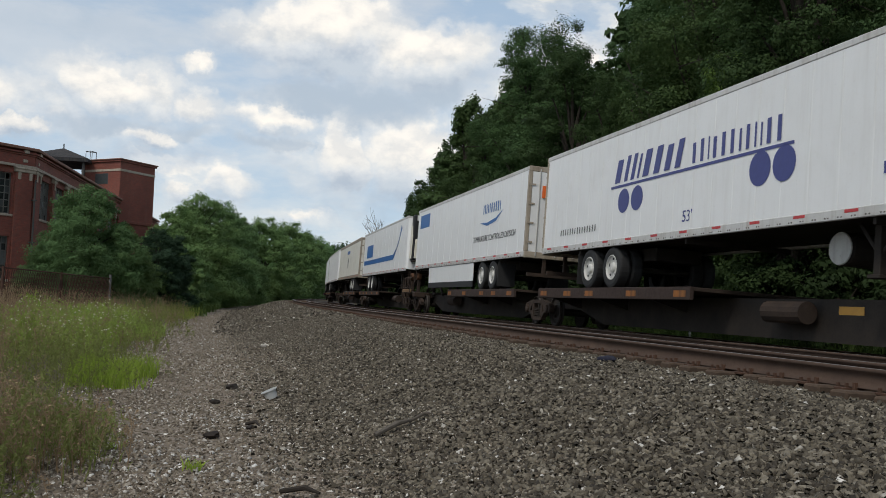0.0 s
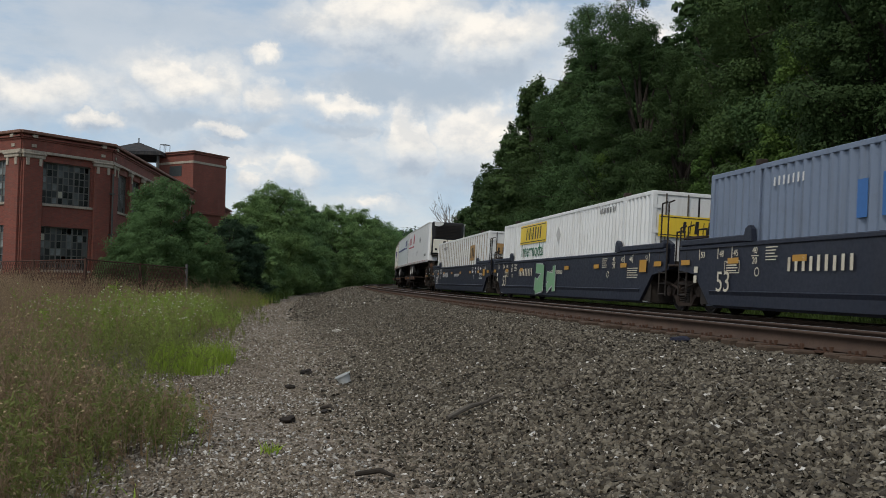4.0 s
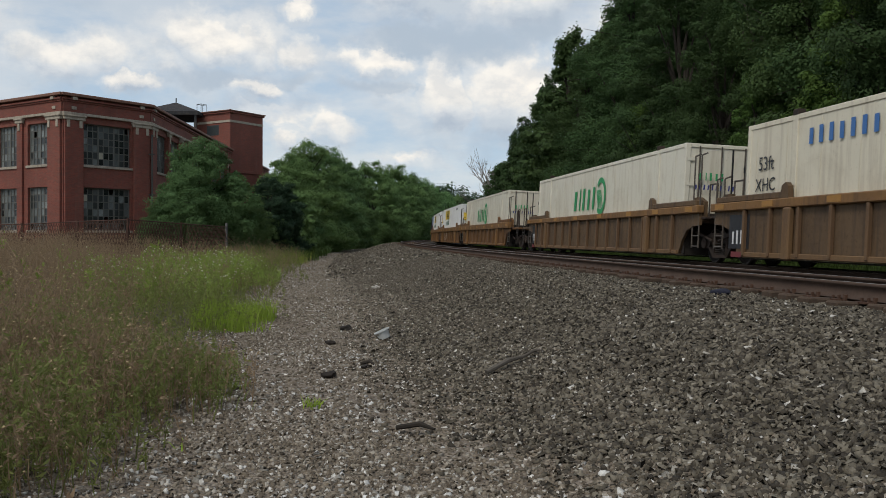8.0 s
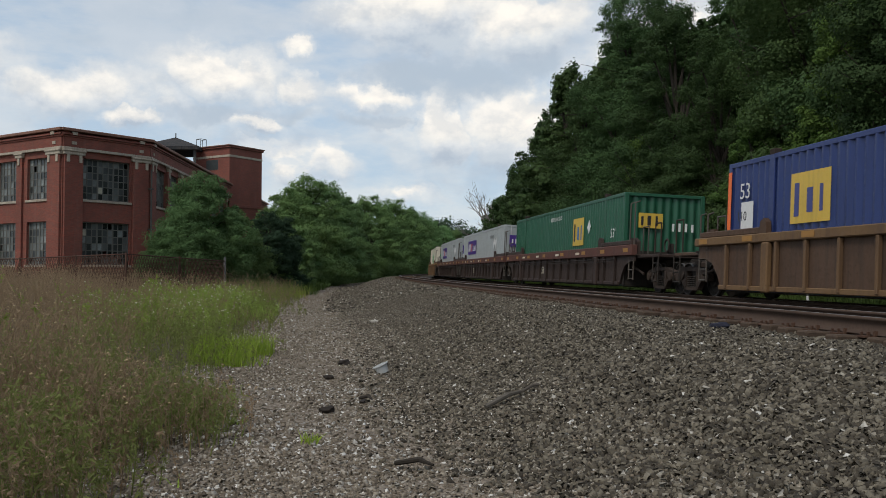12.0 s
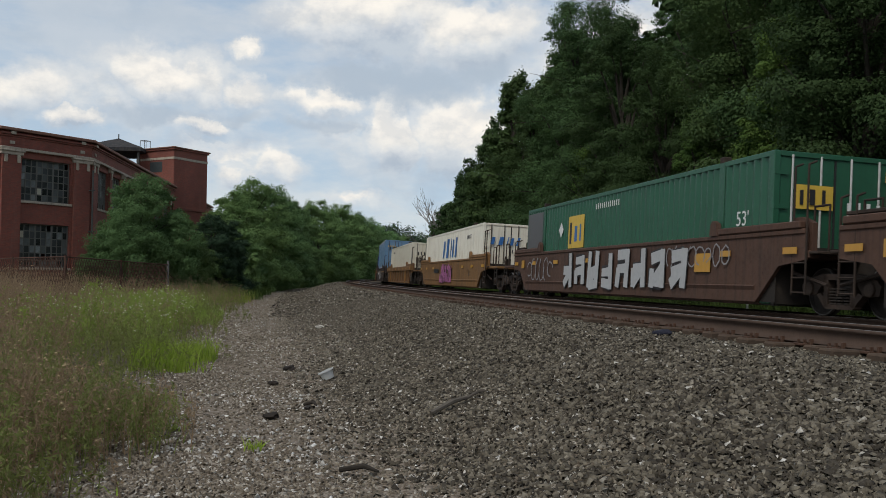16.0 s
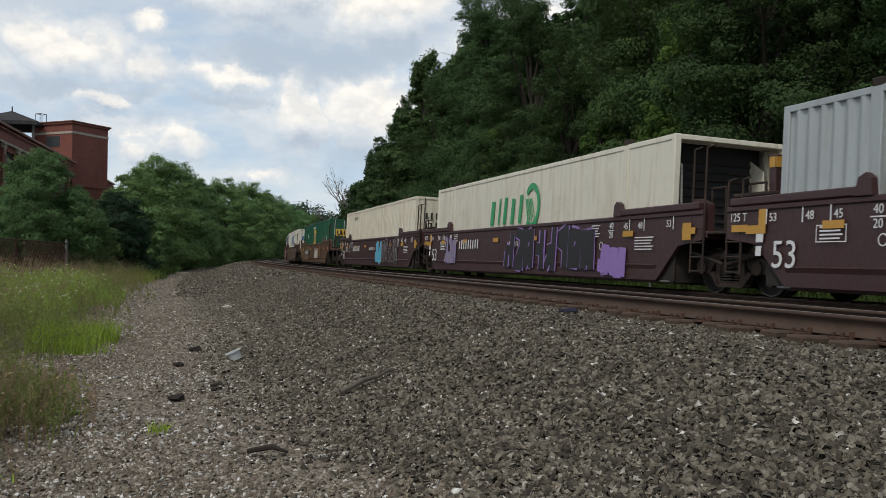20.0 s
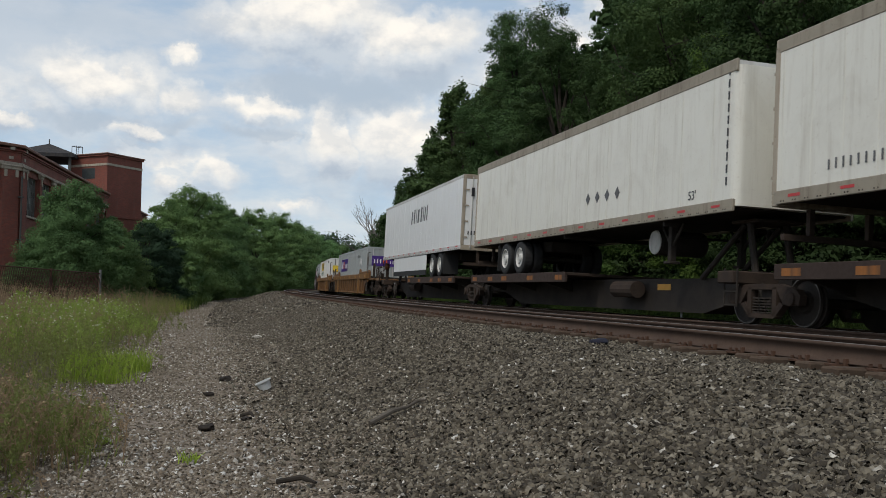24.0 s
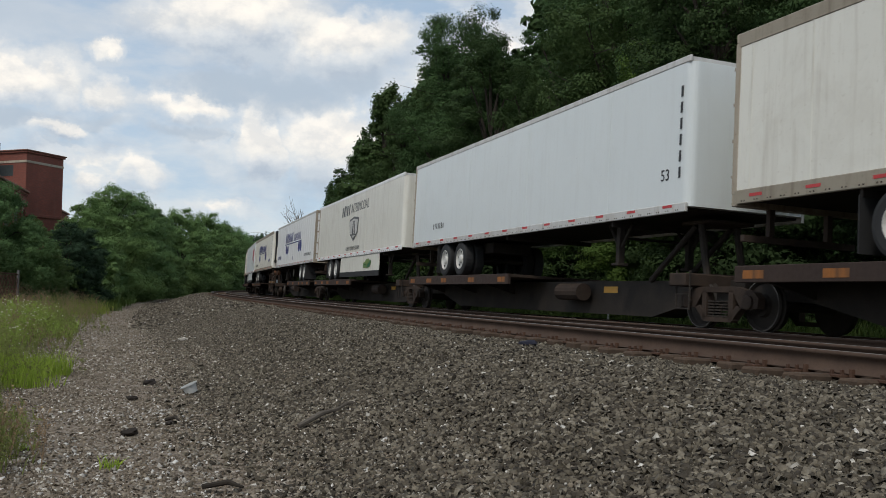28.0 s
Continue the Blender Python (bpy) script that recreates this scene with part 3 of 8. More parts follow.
    quads = np.stack([a, b, np.roll(b, -1, 1), np.roll(a, -1, 1)], -1).reshape(-1, 4)
    ob = new(name, raw_mesh(name, v.reshape(-1, 3), quads, material))
    if parent is not None:
        ob.parent = parent
    return tagged(ob, label) if label else ob


def lettering(text, size, material, parent, m, name="lettering"):
    """Flat raised letters, as a mesh."""
    cu = bpy.data.curves.new("letters", "FONT")
    cu.body, cu.size, cu.extrude, cu.align_x, cu.align_y, cu.resolution_u = text, size, 0.002, "CENTER", "CENTER", 3
    tmp = bpy.data.objects.new("letters", cu)
    me = bpy.data.meshes.new_from_object(tmp)
    bpy.data.objects.remove(tmp)
    me.materials.clear()
    me.materials.append(material)
    ob = new(name, me)
    ob.parent = parent
    ob.matrix_basis = m
    return ob

# ---- ground and tracks ----
UNEVEN = []


def build_ground():
    """One sheet: fine beside the camera, out to the horizon beyond."""
    us = np.concatenate([np.arange(-60, -4, 4.0), np.arange(-4, 40, 0.25), np.arange(40, 90, 1.0), np.arange(90, 200, 5.0), [220, 260, 320, 420]])
    ws = np.concatenate([[-900, -400, -200, -120, -80, -60], np.arange(-50, -20, 3.0), np.arange(-20, -8, 0.6), np.arange(-8, 1.0, 0.2), np.arange(1.0, 12, 0.5), np.arange(12, 40, 4.0), [50, 80, 150, 400, 900]])
    U, W = np.meshgrid(us, ws, indexing="ij")
    X, Y = plan(U, W)
    Z = ground_z(U, W)
    rough = np.zeros_like(Z)
    for i in range(U.shape[0]):
        for j in range(U.shape[1]):
            if -30 < W[i, j] < 12 and U[i, j] < 95:
                p = Vector((X[i, j], Y[i, j], 0))
                rough[i, j] = 0.035 * noise.noise(p * 0.6) + 0.02 * noise.noise(p * 2.3) + (0.012 * noise.noise(p * 6.0) if W[i, j] < 1 else 0)
    # the wooded bank rises behind the far track
    bank = 5.0 * smooth01((W - 13) / 40) + 0.06 * np.clip(W - 30, 0, 200)
    Z = Z + rough + bank
    UNEVEN[:] = [us, ws, rough]
    n, k = U.shape
    idx = np.arange(n * k).reshape(n, k)
    quads = np.stack([idx[:-1, :-1], idx[1:, :-1], idx[1:, 1:], idx[:-1, 1:]], -1)
    quads = quads[:, :, ::-1].reshape(-1, 4)
    me = raw_mesh("ground", np.stack([X, Y, Z], -1).reshape(-1, 3), quads, GRAVEL)
    me.materials.append(FIELD)
    me.materials.append(SHADED_BALLAST)
    me.materials.append(BALLAST_GAP_SHADE)
    wm = (W[:-1, :-1] + W[1:, 1:]) / 2
    um = (U[:-1, :-1] + U[1:, 1:]) / 2
    edge = -7.4 + 0.5 * np.sin(um * 0.9) + 0.35 * np.sin(um * 2.3 + 1)
    kind = ((wm < edge) | (wm > 7.6) | (um > 150)).astype(np.int32)
    # shoulder under the stones: gap shade put into the ground colour
    kind[(wm > -4.4 + 0.9 * np.clip((9 - um) / 6, 0, 1) + 0.35 * np.sin(um * 1.7) + 0.25 * np.sin(um * 0.6 + wm)) & (wm <= 0.1) & (um <= 62)] = 3
    # from the near rail to beyond the train: ballast painted as shaded
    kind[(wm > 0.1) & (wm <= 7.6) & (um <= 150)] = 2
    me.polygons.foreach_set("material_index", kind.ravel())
    me.polygons.foreach_set("use_smooth", np.ones(len(me.polygons), bool))
    tagged(new("ground", me), "grey gravel beside the railway running into weedy earth", "ground", kind="structure")


def rough_z(u, w):
    """The ground's small unevenness at a place."""
    us, ws, r = UNEVEN
    i = np.clip(np.searchsorted(us, u) - 1, 0, len(us) - 2)
    j = np.clip(np.searchsorted(ws, w) - 1, 0, len(ws) - 2)
    a, b = np.clip((u - us[i]) / (us[i + 1] - us[i]), 0, 1), np.clip((w - ws[j]) / (ws[j + 1] - ws[j]), 0, 1)
    return (r[i, j] * (1 - a) + r[i + 1, j] * a) * (1 - b) + (r[i, j + 1] * (1 - a) + r[i + 1, j + 1] * a) * b


def stone_field(name, count, u0, u1, w0, w1, size, material, label, keep, bias=1.0, sunk=0.0):
    """Crushed stones strewn over the ground, each a small rough lump."""
    rng = np.random.default_rng(len(name) * 7 + count)
    u = u0 + (u1 - u0) * rng.random(count) ** bias
    w = w0 + (w1 - w0) * rng.random(count)
    ok = keep(u, w, rng)
    u, w = u[ok], w[ok]
    n = len(u)
    x, y = plan(u, w)
    z = ground_z(u, w) + rough_z(u, w)
    # a lump of eight corners
    base = np.array([(i, j, k) for k in (-1, 1) for j in (-1, 1) for i in (-1, 1)], float) * 0.5
    s = size * rng.uniform(0.5, 1.0, (n, 1, 1)) ** 1.6 * 1.7 * rng.uniform(0.7, 1.3, (n, 1, 3)) * np.array([1.35, 0.95, 0.52])
    v = base[None] * s * rng.uniform(0.55, 1.2, (n, 8, 3))
    q = rng.normal(size=(n, 4)) * np.array([1.0, 0.42, 0.42, 1.0])
    q /= np.linalg.norm(q, axis=1, keepdims=True)
    a, b, c, d = q.T
    R = np.stack([1 - 2 * (c * c + d * d), 2 * (b * c - a * d), 2 * (b * d + a * c), 2 * (b * c + a * d), 1 - 2 * (b * b + d * d), 2 * (c * d - a * b), 2 * (b * d - a * c), 2 * (c * d + a * b), 1 - 2 * (b * b + c * c)], 1).reshape(n, 3, 3)
    v = np.einsum("nij,nkj->nki", R, v)
    v += np.stack([x, y, z + size * (rng.uniform(0.0, 0.32, n) - sunk * rng.uniform(0.2, 1.0, n))], 1)[:, None]
    f = np.array([(4, 5, 7, 6), (0, 1, 5, 4), (2, 6, 7, 3), (0, 4, 6, 2), (1, 3, 7, 5)])
    faces = (f[None] + 8 * np.arange(n)[:, None, None]).reshape(-1, 4)
    ob = new(name, raw_mesh(name, v.reshape(-1, 3), faces, material))
    return tagged(ob, label, "gravel", kind="stuff")


def rail(name, w, parent, us, label):
    h = 0.185
    web = [(w - 0.075, -h), (w - 0.075, -h + 0.012), (w - 0.012, -h + 0.04), (w - 0.010, -0.045), (w - 0.036, -0.035), (w - 0.036, -0.010), (w - 0.028, 0.0),
           (w + 0.028, 0.0), (w + 0.036, -0.010), (w + 0.036, -0.035), (w + 0.010, -0.045), (w + 0.012, -h + 0.04), (w + 0.075, -h + 0.012), (w + 0.075, -h)]
    body = sweep(name, us, web, RAIL, parent, label)
    top = [(w - 0.027, 0.0005), (w - 0.027, 0.003), (w + 0.027, 0.003), (w + 0.027, 0.0005)]
    sweep("running_surface", us, top, RAIL_HEAD, body, "shiny worn rail head")
    return body


def build_track(name, w, label, near):
    tr = thing(name, label, "railway track", kind="structure")
    us = np.concatenate([np.arange(-60, 0, 2.0), np.arange(0, 160, 1.0), np.arange(160, 420, 4.0)])
    rail("rail", w, tr, us, "rusty steel rail")
    rail("rail", w + 1.5, tr, us, "rusty steel rail")
    return tr


build_ground()
TRACK_NEAR = build_track("track_near", 0.0, "empty rusty railway track on grey ballast", True)
TRACK_FAR = build_track("track_far", SPACING, "railway track under the passing train", False)


def ties():
    tie = box(-1.17, 1.22, -0.115, 0.115, -0.17, 0.0, 0.02)
    tie_me = mesh_of("tie", tie, TIE)
    rng = random.Random(4)
    for k in range(260):
        u = -4 + k * 0.53
        for tr, w, last in ((TRACK_NEAR, 0.75, 260), (TRACK_FAR, SPACING + 0.75, 90)):
            if k >= last:
                continue
            ob = new("tie", tie_me)
            ob.parent = tr
            x, y = plan(u, w + rng.uniform(-0.10, 0.12))
            hd = float(np.interp(u, _U, _HEAD))
            ob.matrix_basis = Matrix.Translation((x, y, float(bed_z(u, w)) - 0.192 + rng.uniform(-0.012, 0.004))) @ Matrix.Rotation(hd + rng.uniform(-0.02, 0.02), 4, "Z") @ Matrix.Rotation(LEAN * 0.9, 4, "Y")
    # plates, anchors and spikes along the near rail
    plate = bmesh.new()
    box(-0.17, 0.17, -0.1, 0.1, -0.205, -0.186, bm=plate)
    for sx in (-1, 1):
        box(sx * 0.095 - 0.012, sx * 0.095 + 0.012, -0.06, -0.035, -0.19, -0.145, bm=plate)
        box(sx * 0.105 - 0.012, sx * 0.105 + 0.012, 0.04, 0.065, -0.19, -0.15, bm=plate)
    plate_me = mesh_of("tie_plate", plate, PLATE)
    anchor = bmesh.new()
    box(-0.10, -0.065, -0.16, -0.13, -0.215, -0.135, bm=anchor)
    anchor_me = mesh_of("rail_anchor", anchor, PLATE)
    for k in range(140):
        u = -2 + k * 0.53
        for off in (0.0,):
            x, y = plan(u, off)
            hd = float(np.interp(u, _U, _HEAD))
            m = Matrix.Translation((x, y, float(bed_z(u, off)))) @ Matrix.Rotation(hd, 4, "Z")
            for nm, me in (("tie_plate", plate_me), ("rail_anchor", anchor_me)):
                if nm == "rail_anchor" and off > 0:
                    continue
                ob = new(nm, me)
                ob.parent = TRACK_NEAR
                ob.matrix_basis = m


# ---- brick factory ----
GROUND_B = 0.85
TOP = EYE + 9.5
# the wall line from the far left round to the far end, seen from outside
CORNERS = [(-72.0, 73.6), (-30.81, 53.77), (-27.59, 59.34), (-36.6, 113.2)]


def wall_frame(a, b):
    """Local x along the wall, y outward, z up, at corner a."""
    a, b = Vector((*a, 0)), Vector((*b, 0))
    d = (b - a).normalized()
    out = Vector((d.y, -d.x, 0))
    m = Matrix((d, out, Vector((0, 0, 1)))).transposed().to_4x4()
    return Matrix.Translation(a) @ m, (b - a).length


def steel_window(parent, x0, x1, z0, z1, cols, rows, pale, seed, far=False):
    """A steel sash set back in the wall: frame, bars, one pane a light."""
    rng = random.Random(seed)
    y = -0.22
    w = thing_part("window", parent)
    frame_bm = bmesh.new()
    for a, b, c, d in ((x0, x1, z0, z0 + 0.07), (x0, x1, z1 - 0.07, z1), (x0, x0 + 0.07, z0, z1), (x1 - 0.07, x1, z0, z1)):
        box(a, b, y - 0.04, y + 0.05, c, d, bm=frame_bm)
    for i in range(1, cols):
        x = x0 + (x1 - x0) * i / cols
        t = 0.055 if i % 3 == 0 else 0.03
        box(x - t, x + t, y - 0.03, y + 0.035, z0, z1, bm=frame_bm)
    for j in range(1, rows):
        z = z0 + (z1 - z0) * j / rows
        box(x0, x1, y - 0.03, y + 0.03, z - 0.028, z + 0.028, bm=frame_bm)
    part("window_frame", frame_bm, WINDOW_BAR, w)
    px, pz = (x1 - x0) / cols, (z1 - z0) / rows
    if far:
        bm = bmesh.new()
        for i in range(cols):
            for j in range(rows):
                box(x0 + i * px + 0.01, x0 + (i + 1) * px - 0.01, y - 0.006, y + 0.006, z0 + j * pz + 0.01, z0 + (j + 1) * pz - 0.01, bm=bm)
        part("panes", bm, GLASS, w)
        sill = box(x0 - 0.12, x1 + 0.12, -0.1, 0.09, z0 - 0.16, z0 - 0.002, 0.015)
        part("window_sill", sill, LIMESTONE, w)
        return
    pane_me = {}
    for nm, mt in (("dark", GLASS), ("pale", GLASS_PALE), ("board", BOARD)):
        pane_me[nm] = mesh_of("pane", box(0.01, px - 0.01, -0.006, 0.006, 0.01, pz - 0.01), mt)
    for i in range(cols):
        for j in range(rows):
            r = rng.random()
            if r < 0.006:
                continue
            kind = "board" if r > 0.985 else ("pale" if rng.random() < pale else "dark")
            ob = new("pane", pane_me[kind])
            ob.parent = w
            ob.matrix_basis = Matrix.Translation((x0 + i * px, y, z0 + j * pz)) @ Matrix.Rotation(radians(rng.uniform(-1.5, 1.5)), 4, "X")
    sill = box(x0 - 0.12, x1 + 0.12, -0.1, 0.09, z0 - 0.16, z0 - 0.002, 0.015)
    part("window_sill", sill, LIMESTONE, w)


def thing_part(name, parent):
    ob = new(name)
    ob.parent = parent
    return ob


def wall_with_openings(length, z0, z1, holes, thick=0.42):
    """A brick wall of boxes round its openings; local y = 0 is its face."""
    bm = bmesh.new()
    xs = sorted({0.0, length, *[h[0] for h in holes], *[h[1] for h in holes]})
    for a, b in zip(xs, xs[1:]):
        if b - a < 1e-4:
            continue
        cut = sorted((h[2], h[3]) for h in holes if h[0] < b - 1e-4 and h[1] > a + 1e-4)
        z = z0
        for c, d in cut:
            if c > z:
                box(a, b, -thick, 0, z, c, bm=bm)
            z = d
        box(a, b, -thick, 0, z, z1, bm=bm)
    return bm


def build_factory():
    fac = thing("factory", "two-storey dark red brick factory with pale stone bands and steel windows", "factory building")
    low0, low1, up0, up1 = EYE + 0.75, EYE + 3.55, EYE + 5.0, EYE + 7.7
    z_parapet = EYE + 8.95
    for k, (a, b) in enumerate(zip(CORNERS, CORNERS[1:])):
        m, length = wall_frame(a, b)
        side = thing_part("facade", fac)
        side.matrix_basis = m
        holes, wins, piers = [], [], []
        if k == 0:      # bays counted back from the corner
            x = length - 1.45
            n = 0
            while x > 3:
                wins.append((x - 2.3, x, 6, 1.0))
                piers.append((x - 3.0, 0.6))
                x -= 3.35
                n += 1
            piers.append((length - 0.75, 1.3))
        elif k == 1:
            wins.append((1.45, length - 1.5, 9, 0.6))
            piers += [(0.72, 1.3), (length - 0.72, 1.25)]
        else:
            piers.append((0.7, 1.25))
            x = 1.5
            while x < length - 4:
                wins.append((x, x + 3.0, 9, 0.35))
                piers.append((x + 3.35, 0.6))
                x += 3.75
        for x0, x1, cols, pale in wins:
            holes += [(x0, x1, low0, low1), (x0, x1, up0, up1)]
        part("brick_wall", wall_with_openings(length, GROUND_B - 1.5, z_parapet + 0.35, holes), BRICK, side)
        for i, (x0, x1, cols, pale) in enumerate(wins):
            steel_window(side, x0, x1, low0, low1, cols, 6, pale * 0.7, 10 * k + i, (k == 0 and i > 3) or (k == 2 and i > 1))
            steel_window(side, x0, x1, up0, up1, cols, 6, pale * 0.3 if k != 0 else pale * 0.6, 100 + 10 * k + i, (k == 0 and i > 3) or (k == 2 and i > 1))
        # piers, stone band under the parapet, corbelled cornice and coping
        for x, wd in piers:
            part("pier", box(x - wd / 2, x + wd / 2, 0.004, 0.16, GROUND_B - 1.5, up1 + 0.1, 0.02), BRICK, side)
            part("pier_cap", box(x - wd / 2 - 0.1, x + wd / 2 + 0.1, 0.006, 0.24, up1 + 0.1, up1 + 0.42, 0.03), LIMESTONE, side, "pale stone pier cap")
            part("cap_moulding", box(x - wd / 2 - 0.16, x + wd / 2 + 0.16, 0.008, 0.30, up1 + 0.30, up1 + 0.425, 0.03), LIMESTONE, side, "pale stone moulding")
            for dx in ((-wd / 2 + 0.22, wd / 2 - 0.22) if wd > 1 else (0.0,)):
                part("stone_drop", box(x + dx - 0.11, x + dx + 0.11, 0.165, 0.23, up1 - 0.38, up1 + 0.1, 0.02), LIMESTONE, side, "pale stone drop on the pier")
            if wd > 1:
                for z, o in ((up1 + 0.78, 0.15), (z_parapet + 0.13, 0.28)):
                    part("stone_block", box(x - 0.17, x + 0.17, 0.09, o, z, z + 0.20, 0.015), LIMESTONE, side, "pale square stone block")
        part("stone_band", box(-0.05, length + 0.05, 0.005, 0.20, up1 + 0.43, up1 + 0.60, 0.02), LIMESTONE, side, "pale stone band")
        part("frieze", box(0, length, 0.003, 0.095, up1 + 0.605, z_parapet, 0.0), BRICK, side)
        for i, (z, o) in enumerate(((z_parapet + 0.003, 0.16), (z_parapet + 0.12, 0.24))):
            part("cornice_course", box(-0.1, length + 0.1, 0.002, o, z, z + 0.112, 0.01), BRICK, side)
        part("coping", box(-0.2, length + 0.2, -0.5, 0.34, z_parapet + 0.355, TOP, 0.03), COPING, side, "terracotta coping")
    # roof deck and the sides away from the camera
    bm = bmesh.new()
    pts = [*CORNERS, (-75.0, 120.0)]
    bm.faces.new([bm.verts.new((x, y, z_parapet - 0.3)) for x, y in pts])
    r = bmesh.ops.extrude_face_region(bm, geom=list(bm.faces))
    for v in r["geom"]:
        if isinstance(v, bmesh.types.BMVert):
            v.co.z -= 0.3
    bmesh.ops.recalc_face_normals(bm, faces=bm.faces)
    part("roof_deck", bm, DARK_ROOF, fac)
    for a, b in ((CORNERS[3], pts[4]), (pts[4], CORNERS[0])):
        m, length = wall_frame(a, b)
        bk = part("back_wall", wall_with_openings(length, GROUND_B - 1.5, TOP, []), BRICK, fac)
        bk.matrix_basis = m
    # floors inside, so that the lights show rooms and not the sky
    part("upper_floor", box(-60, -40, 70, 110, EYE + 4.1, EYE + 4.4), DARK_ROOF, fac)

    # stair tower on the roof
    tow = thing("roof_tower", "square red brick stair tower above the factory roof", "tower")
    c0 = Vector((-32.4, 88.2, 0))
    c1 = c0 + Vector((2.0, 4.31, 0))
    d = (c1 - c0).normalized()
    nrm = Vector((d.y, -d.x, 0))
    mt = Matrix.Translation(c0) @ Matrix((d, nrm, Vector((0, 0, 1)))).transposed().to_4x4()
    tow.matrix_world = mt
    L, D, z1 = (c1 - c0).length, 5.2, EYE + 0.1438 * 93.9
    part("tower_wall", box(0, L, -D, 0, z_parapet - 6, z1 - 0.3), BRICK, tow)
    part("tower_band", box(-0.05, L + 0.05, -D - 0.05, 0.05, z1 - 1.25, z1 - 1.02, 0.01), LIMESTONE, tow, "pale stone band")
    part("tower_cornice", box(-0.15, L + 0.15, -D - 0.15, 0.15, z1 - 0.299, z1 - 0.12, 0.02), BRICK, tow)
    part("tower_coping", box(-0.25, L + 0.25, -D - 0.25, 0.25, z1 - 0.118, z1, 0.03), COPING, tow)
    part("tower_window", box(-0.03, 0.02, -3.3, -1.6, z1 - 2.5, z1 - 1.45), GLASS, tow, "dark steel window")
    part("string_course", box(-0.12, L + 0.12, -D, 0.12, z1 - 6.4, z1 - 6.1, 0.02), BRICK, tow)
    hoops = thing("ladder_hoops", "thin iron ladder rails rising above the tower roof", "ladder")
    hoops.matrix_world = mt
    for y in (-4.9, -4.3):
        for x in (0.1, 0.9):
            part("upright", rod((x, y, z1 - 0.02), (x, y, z1 + 0.95), 0.03, 6), FRAME_IRON, hoops)
        part("top_bar", rod((0.1, y, z1 + 0.93), (0.9, y, z1 + 0.93), 0.03, 6), FRAME_IRON, hoops)
    for x in (0.1, 0.9):
        part("cross_bar", rod((x, -4.9, z1 + 0.93), (x, -4.3, z1 + 0.93), 0.03, 6), FRAME_IRON, hoops)

    # open roof shelter with a dark hipped roof
    pav = thing("roof_shelter", "open shelter with a dark hipped roof on posts", "shelter")
    c = Vector((-39.2, 90.6, 0))
    pav.matrix_world = Matrix.Translation(c) @ Matrix.Rotation(radians(9.5), 4, "Z")
    zp = EYE + 0.1494 * 98.5
    ze = zp - 1.35
    bm = bmesh.new()
    s = 3.1
    base = [bm.verts.new((x, y, ze)) for x, y in ((-s, -s), (s, -s), (s, s), (-s, s))]
    eave = [bm.verts.new((x * 1.0, y * 1.0, ze - 0.35)) for x, y in ((-s, -s), (s, -s), (s, s), (-s, s))]
    tip = bm.verts.new((0, 0, zp))
    for i in range(4):
        bm.faces.new((base[i], base[(i + 1) % 4], tip))
        bm.faces.new((eave[i], eave[(i + 1) % 4], base[(i + 1) % 4], base[i]))
    bm.faces.new(eave[::-1])
    part("hipped_roof", bm, DARK_ROOF, pav)
    part("finial", rod((0, 0, zp - 0.05), (0, 0, zp + 0.45), 0.06, 6), FRAME_IRON, pav)
    for x in (-2.6, 2.6):
        for y in (-2.6, 2.6):
            part("post", box(x - 0.12, x + 0.12, y - 0.12, y + 0.12, z_parapet - 0.3, ze - 0.34), FRAME_IRON, pav)
    part("tank_box", box(-2.2, 1.0, -2.2, 2.2, z_parapet - 0.3, ze - 1.25), FRAME_IRON, pav)
    # rain pipe on the corner pier
    m, length = wall_frame(CORNERS[1], CORNERS[2])
    pipe = thing("drain_pipe", "thin dark drain pipe on the brick corner", "pipe", m=m)
    bm = rod((length - 0.05, 0.35, GROUND_B - 0.2), (length - 0.05, 0.35, EYE + 7.4), 0.06, 8)
    part("pipe", bm, FRAME_IRON, pipe)
    for z in (EYE + 3.2, EYE + 6.0):
        part("bracket", box(length - 0.2, length + 0.1, 0.10, 0.42, z, z + 0.08), FRAME_IRON, pipe)


build_factory()


# ---- fence and litter ----
def polar(az, r):
    return -r * math.sin(radians(az)), r * math.cos(radians(az))


def build_fence():
    f = thing("chain_link_fence", "rusty sagging chain-link fence before the factory", "fence")
    pts = [(*polar(20.4, 44.0), 2.22), (*polar(23.1, 40.0), 2.28), (*polar(26.2, 37.0), 2.36), (*polar(29.0, 41.0), 2.35), (*polar(32.0, 46.0), 2.3), (*polar(36.0, 52.0), 2.3), (*polar(41.0, 58.0), 2.3)]
    for k, (x, y, z) in enumerate(pts):
        part("fence_post", rod((x, y, 0.3), (x, y, z + (0.06 if k else 0.18)), 0.045 if k else 0.06, 8), FENCE_RUST if k else POST_GREY, f)
    for (x0, y0, z0), (x1, y1, z1) in zip(pts, pts[1:]):
        part("top_rail", rod((x0, y0, z0), (x1, y1, z1), 0.028, 6), FENCE_RUST, f)
        bm = bmesh.new()
        n = 34
        for k in range(n):
            for d in (-1, 1):
                a, b = k / n, min(1, max(0, (k + 4 * d) / n))
                rod((x0 + (x1 - x0) * a, y0 + (y1 - y0) * a, 0.75), (x0 + (x1 - x0) * b, y0 + (y1 - y0) * b, z0 + (z1 - z0) * b - 0.03), 0.011, 3, bm=bm)
        part("wire_mesh", bm, FENCE_RUST, f)


def on_ground(x, y):
    u, w = along(x, y)
    return float(ground_z(u, w) + rough_z(u, w))


def lathe_up(rows, n, caps=True):
    """Rows of radius and height turned about the upright."""
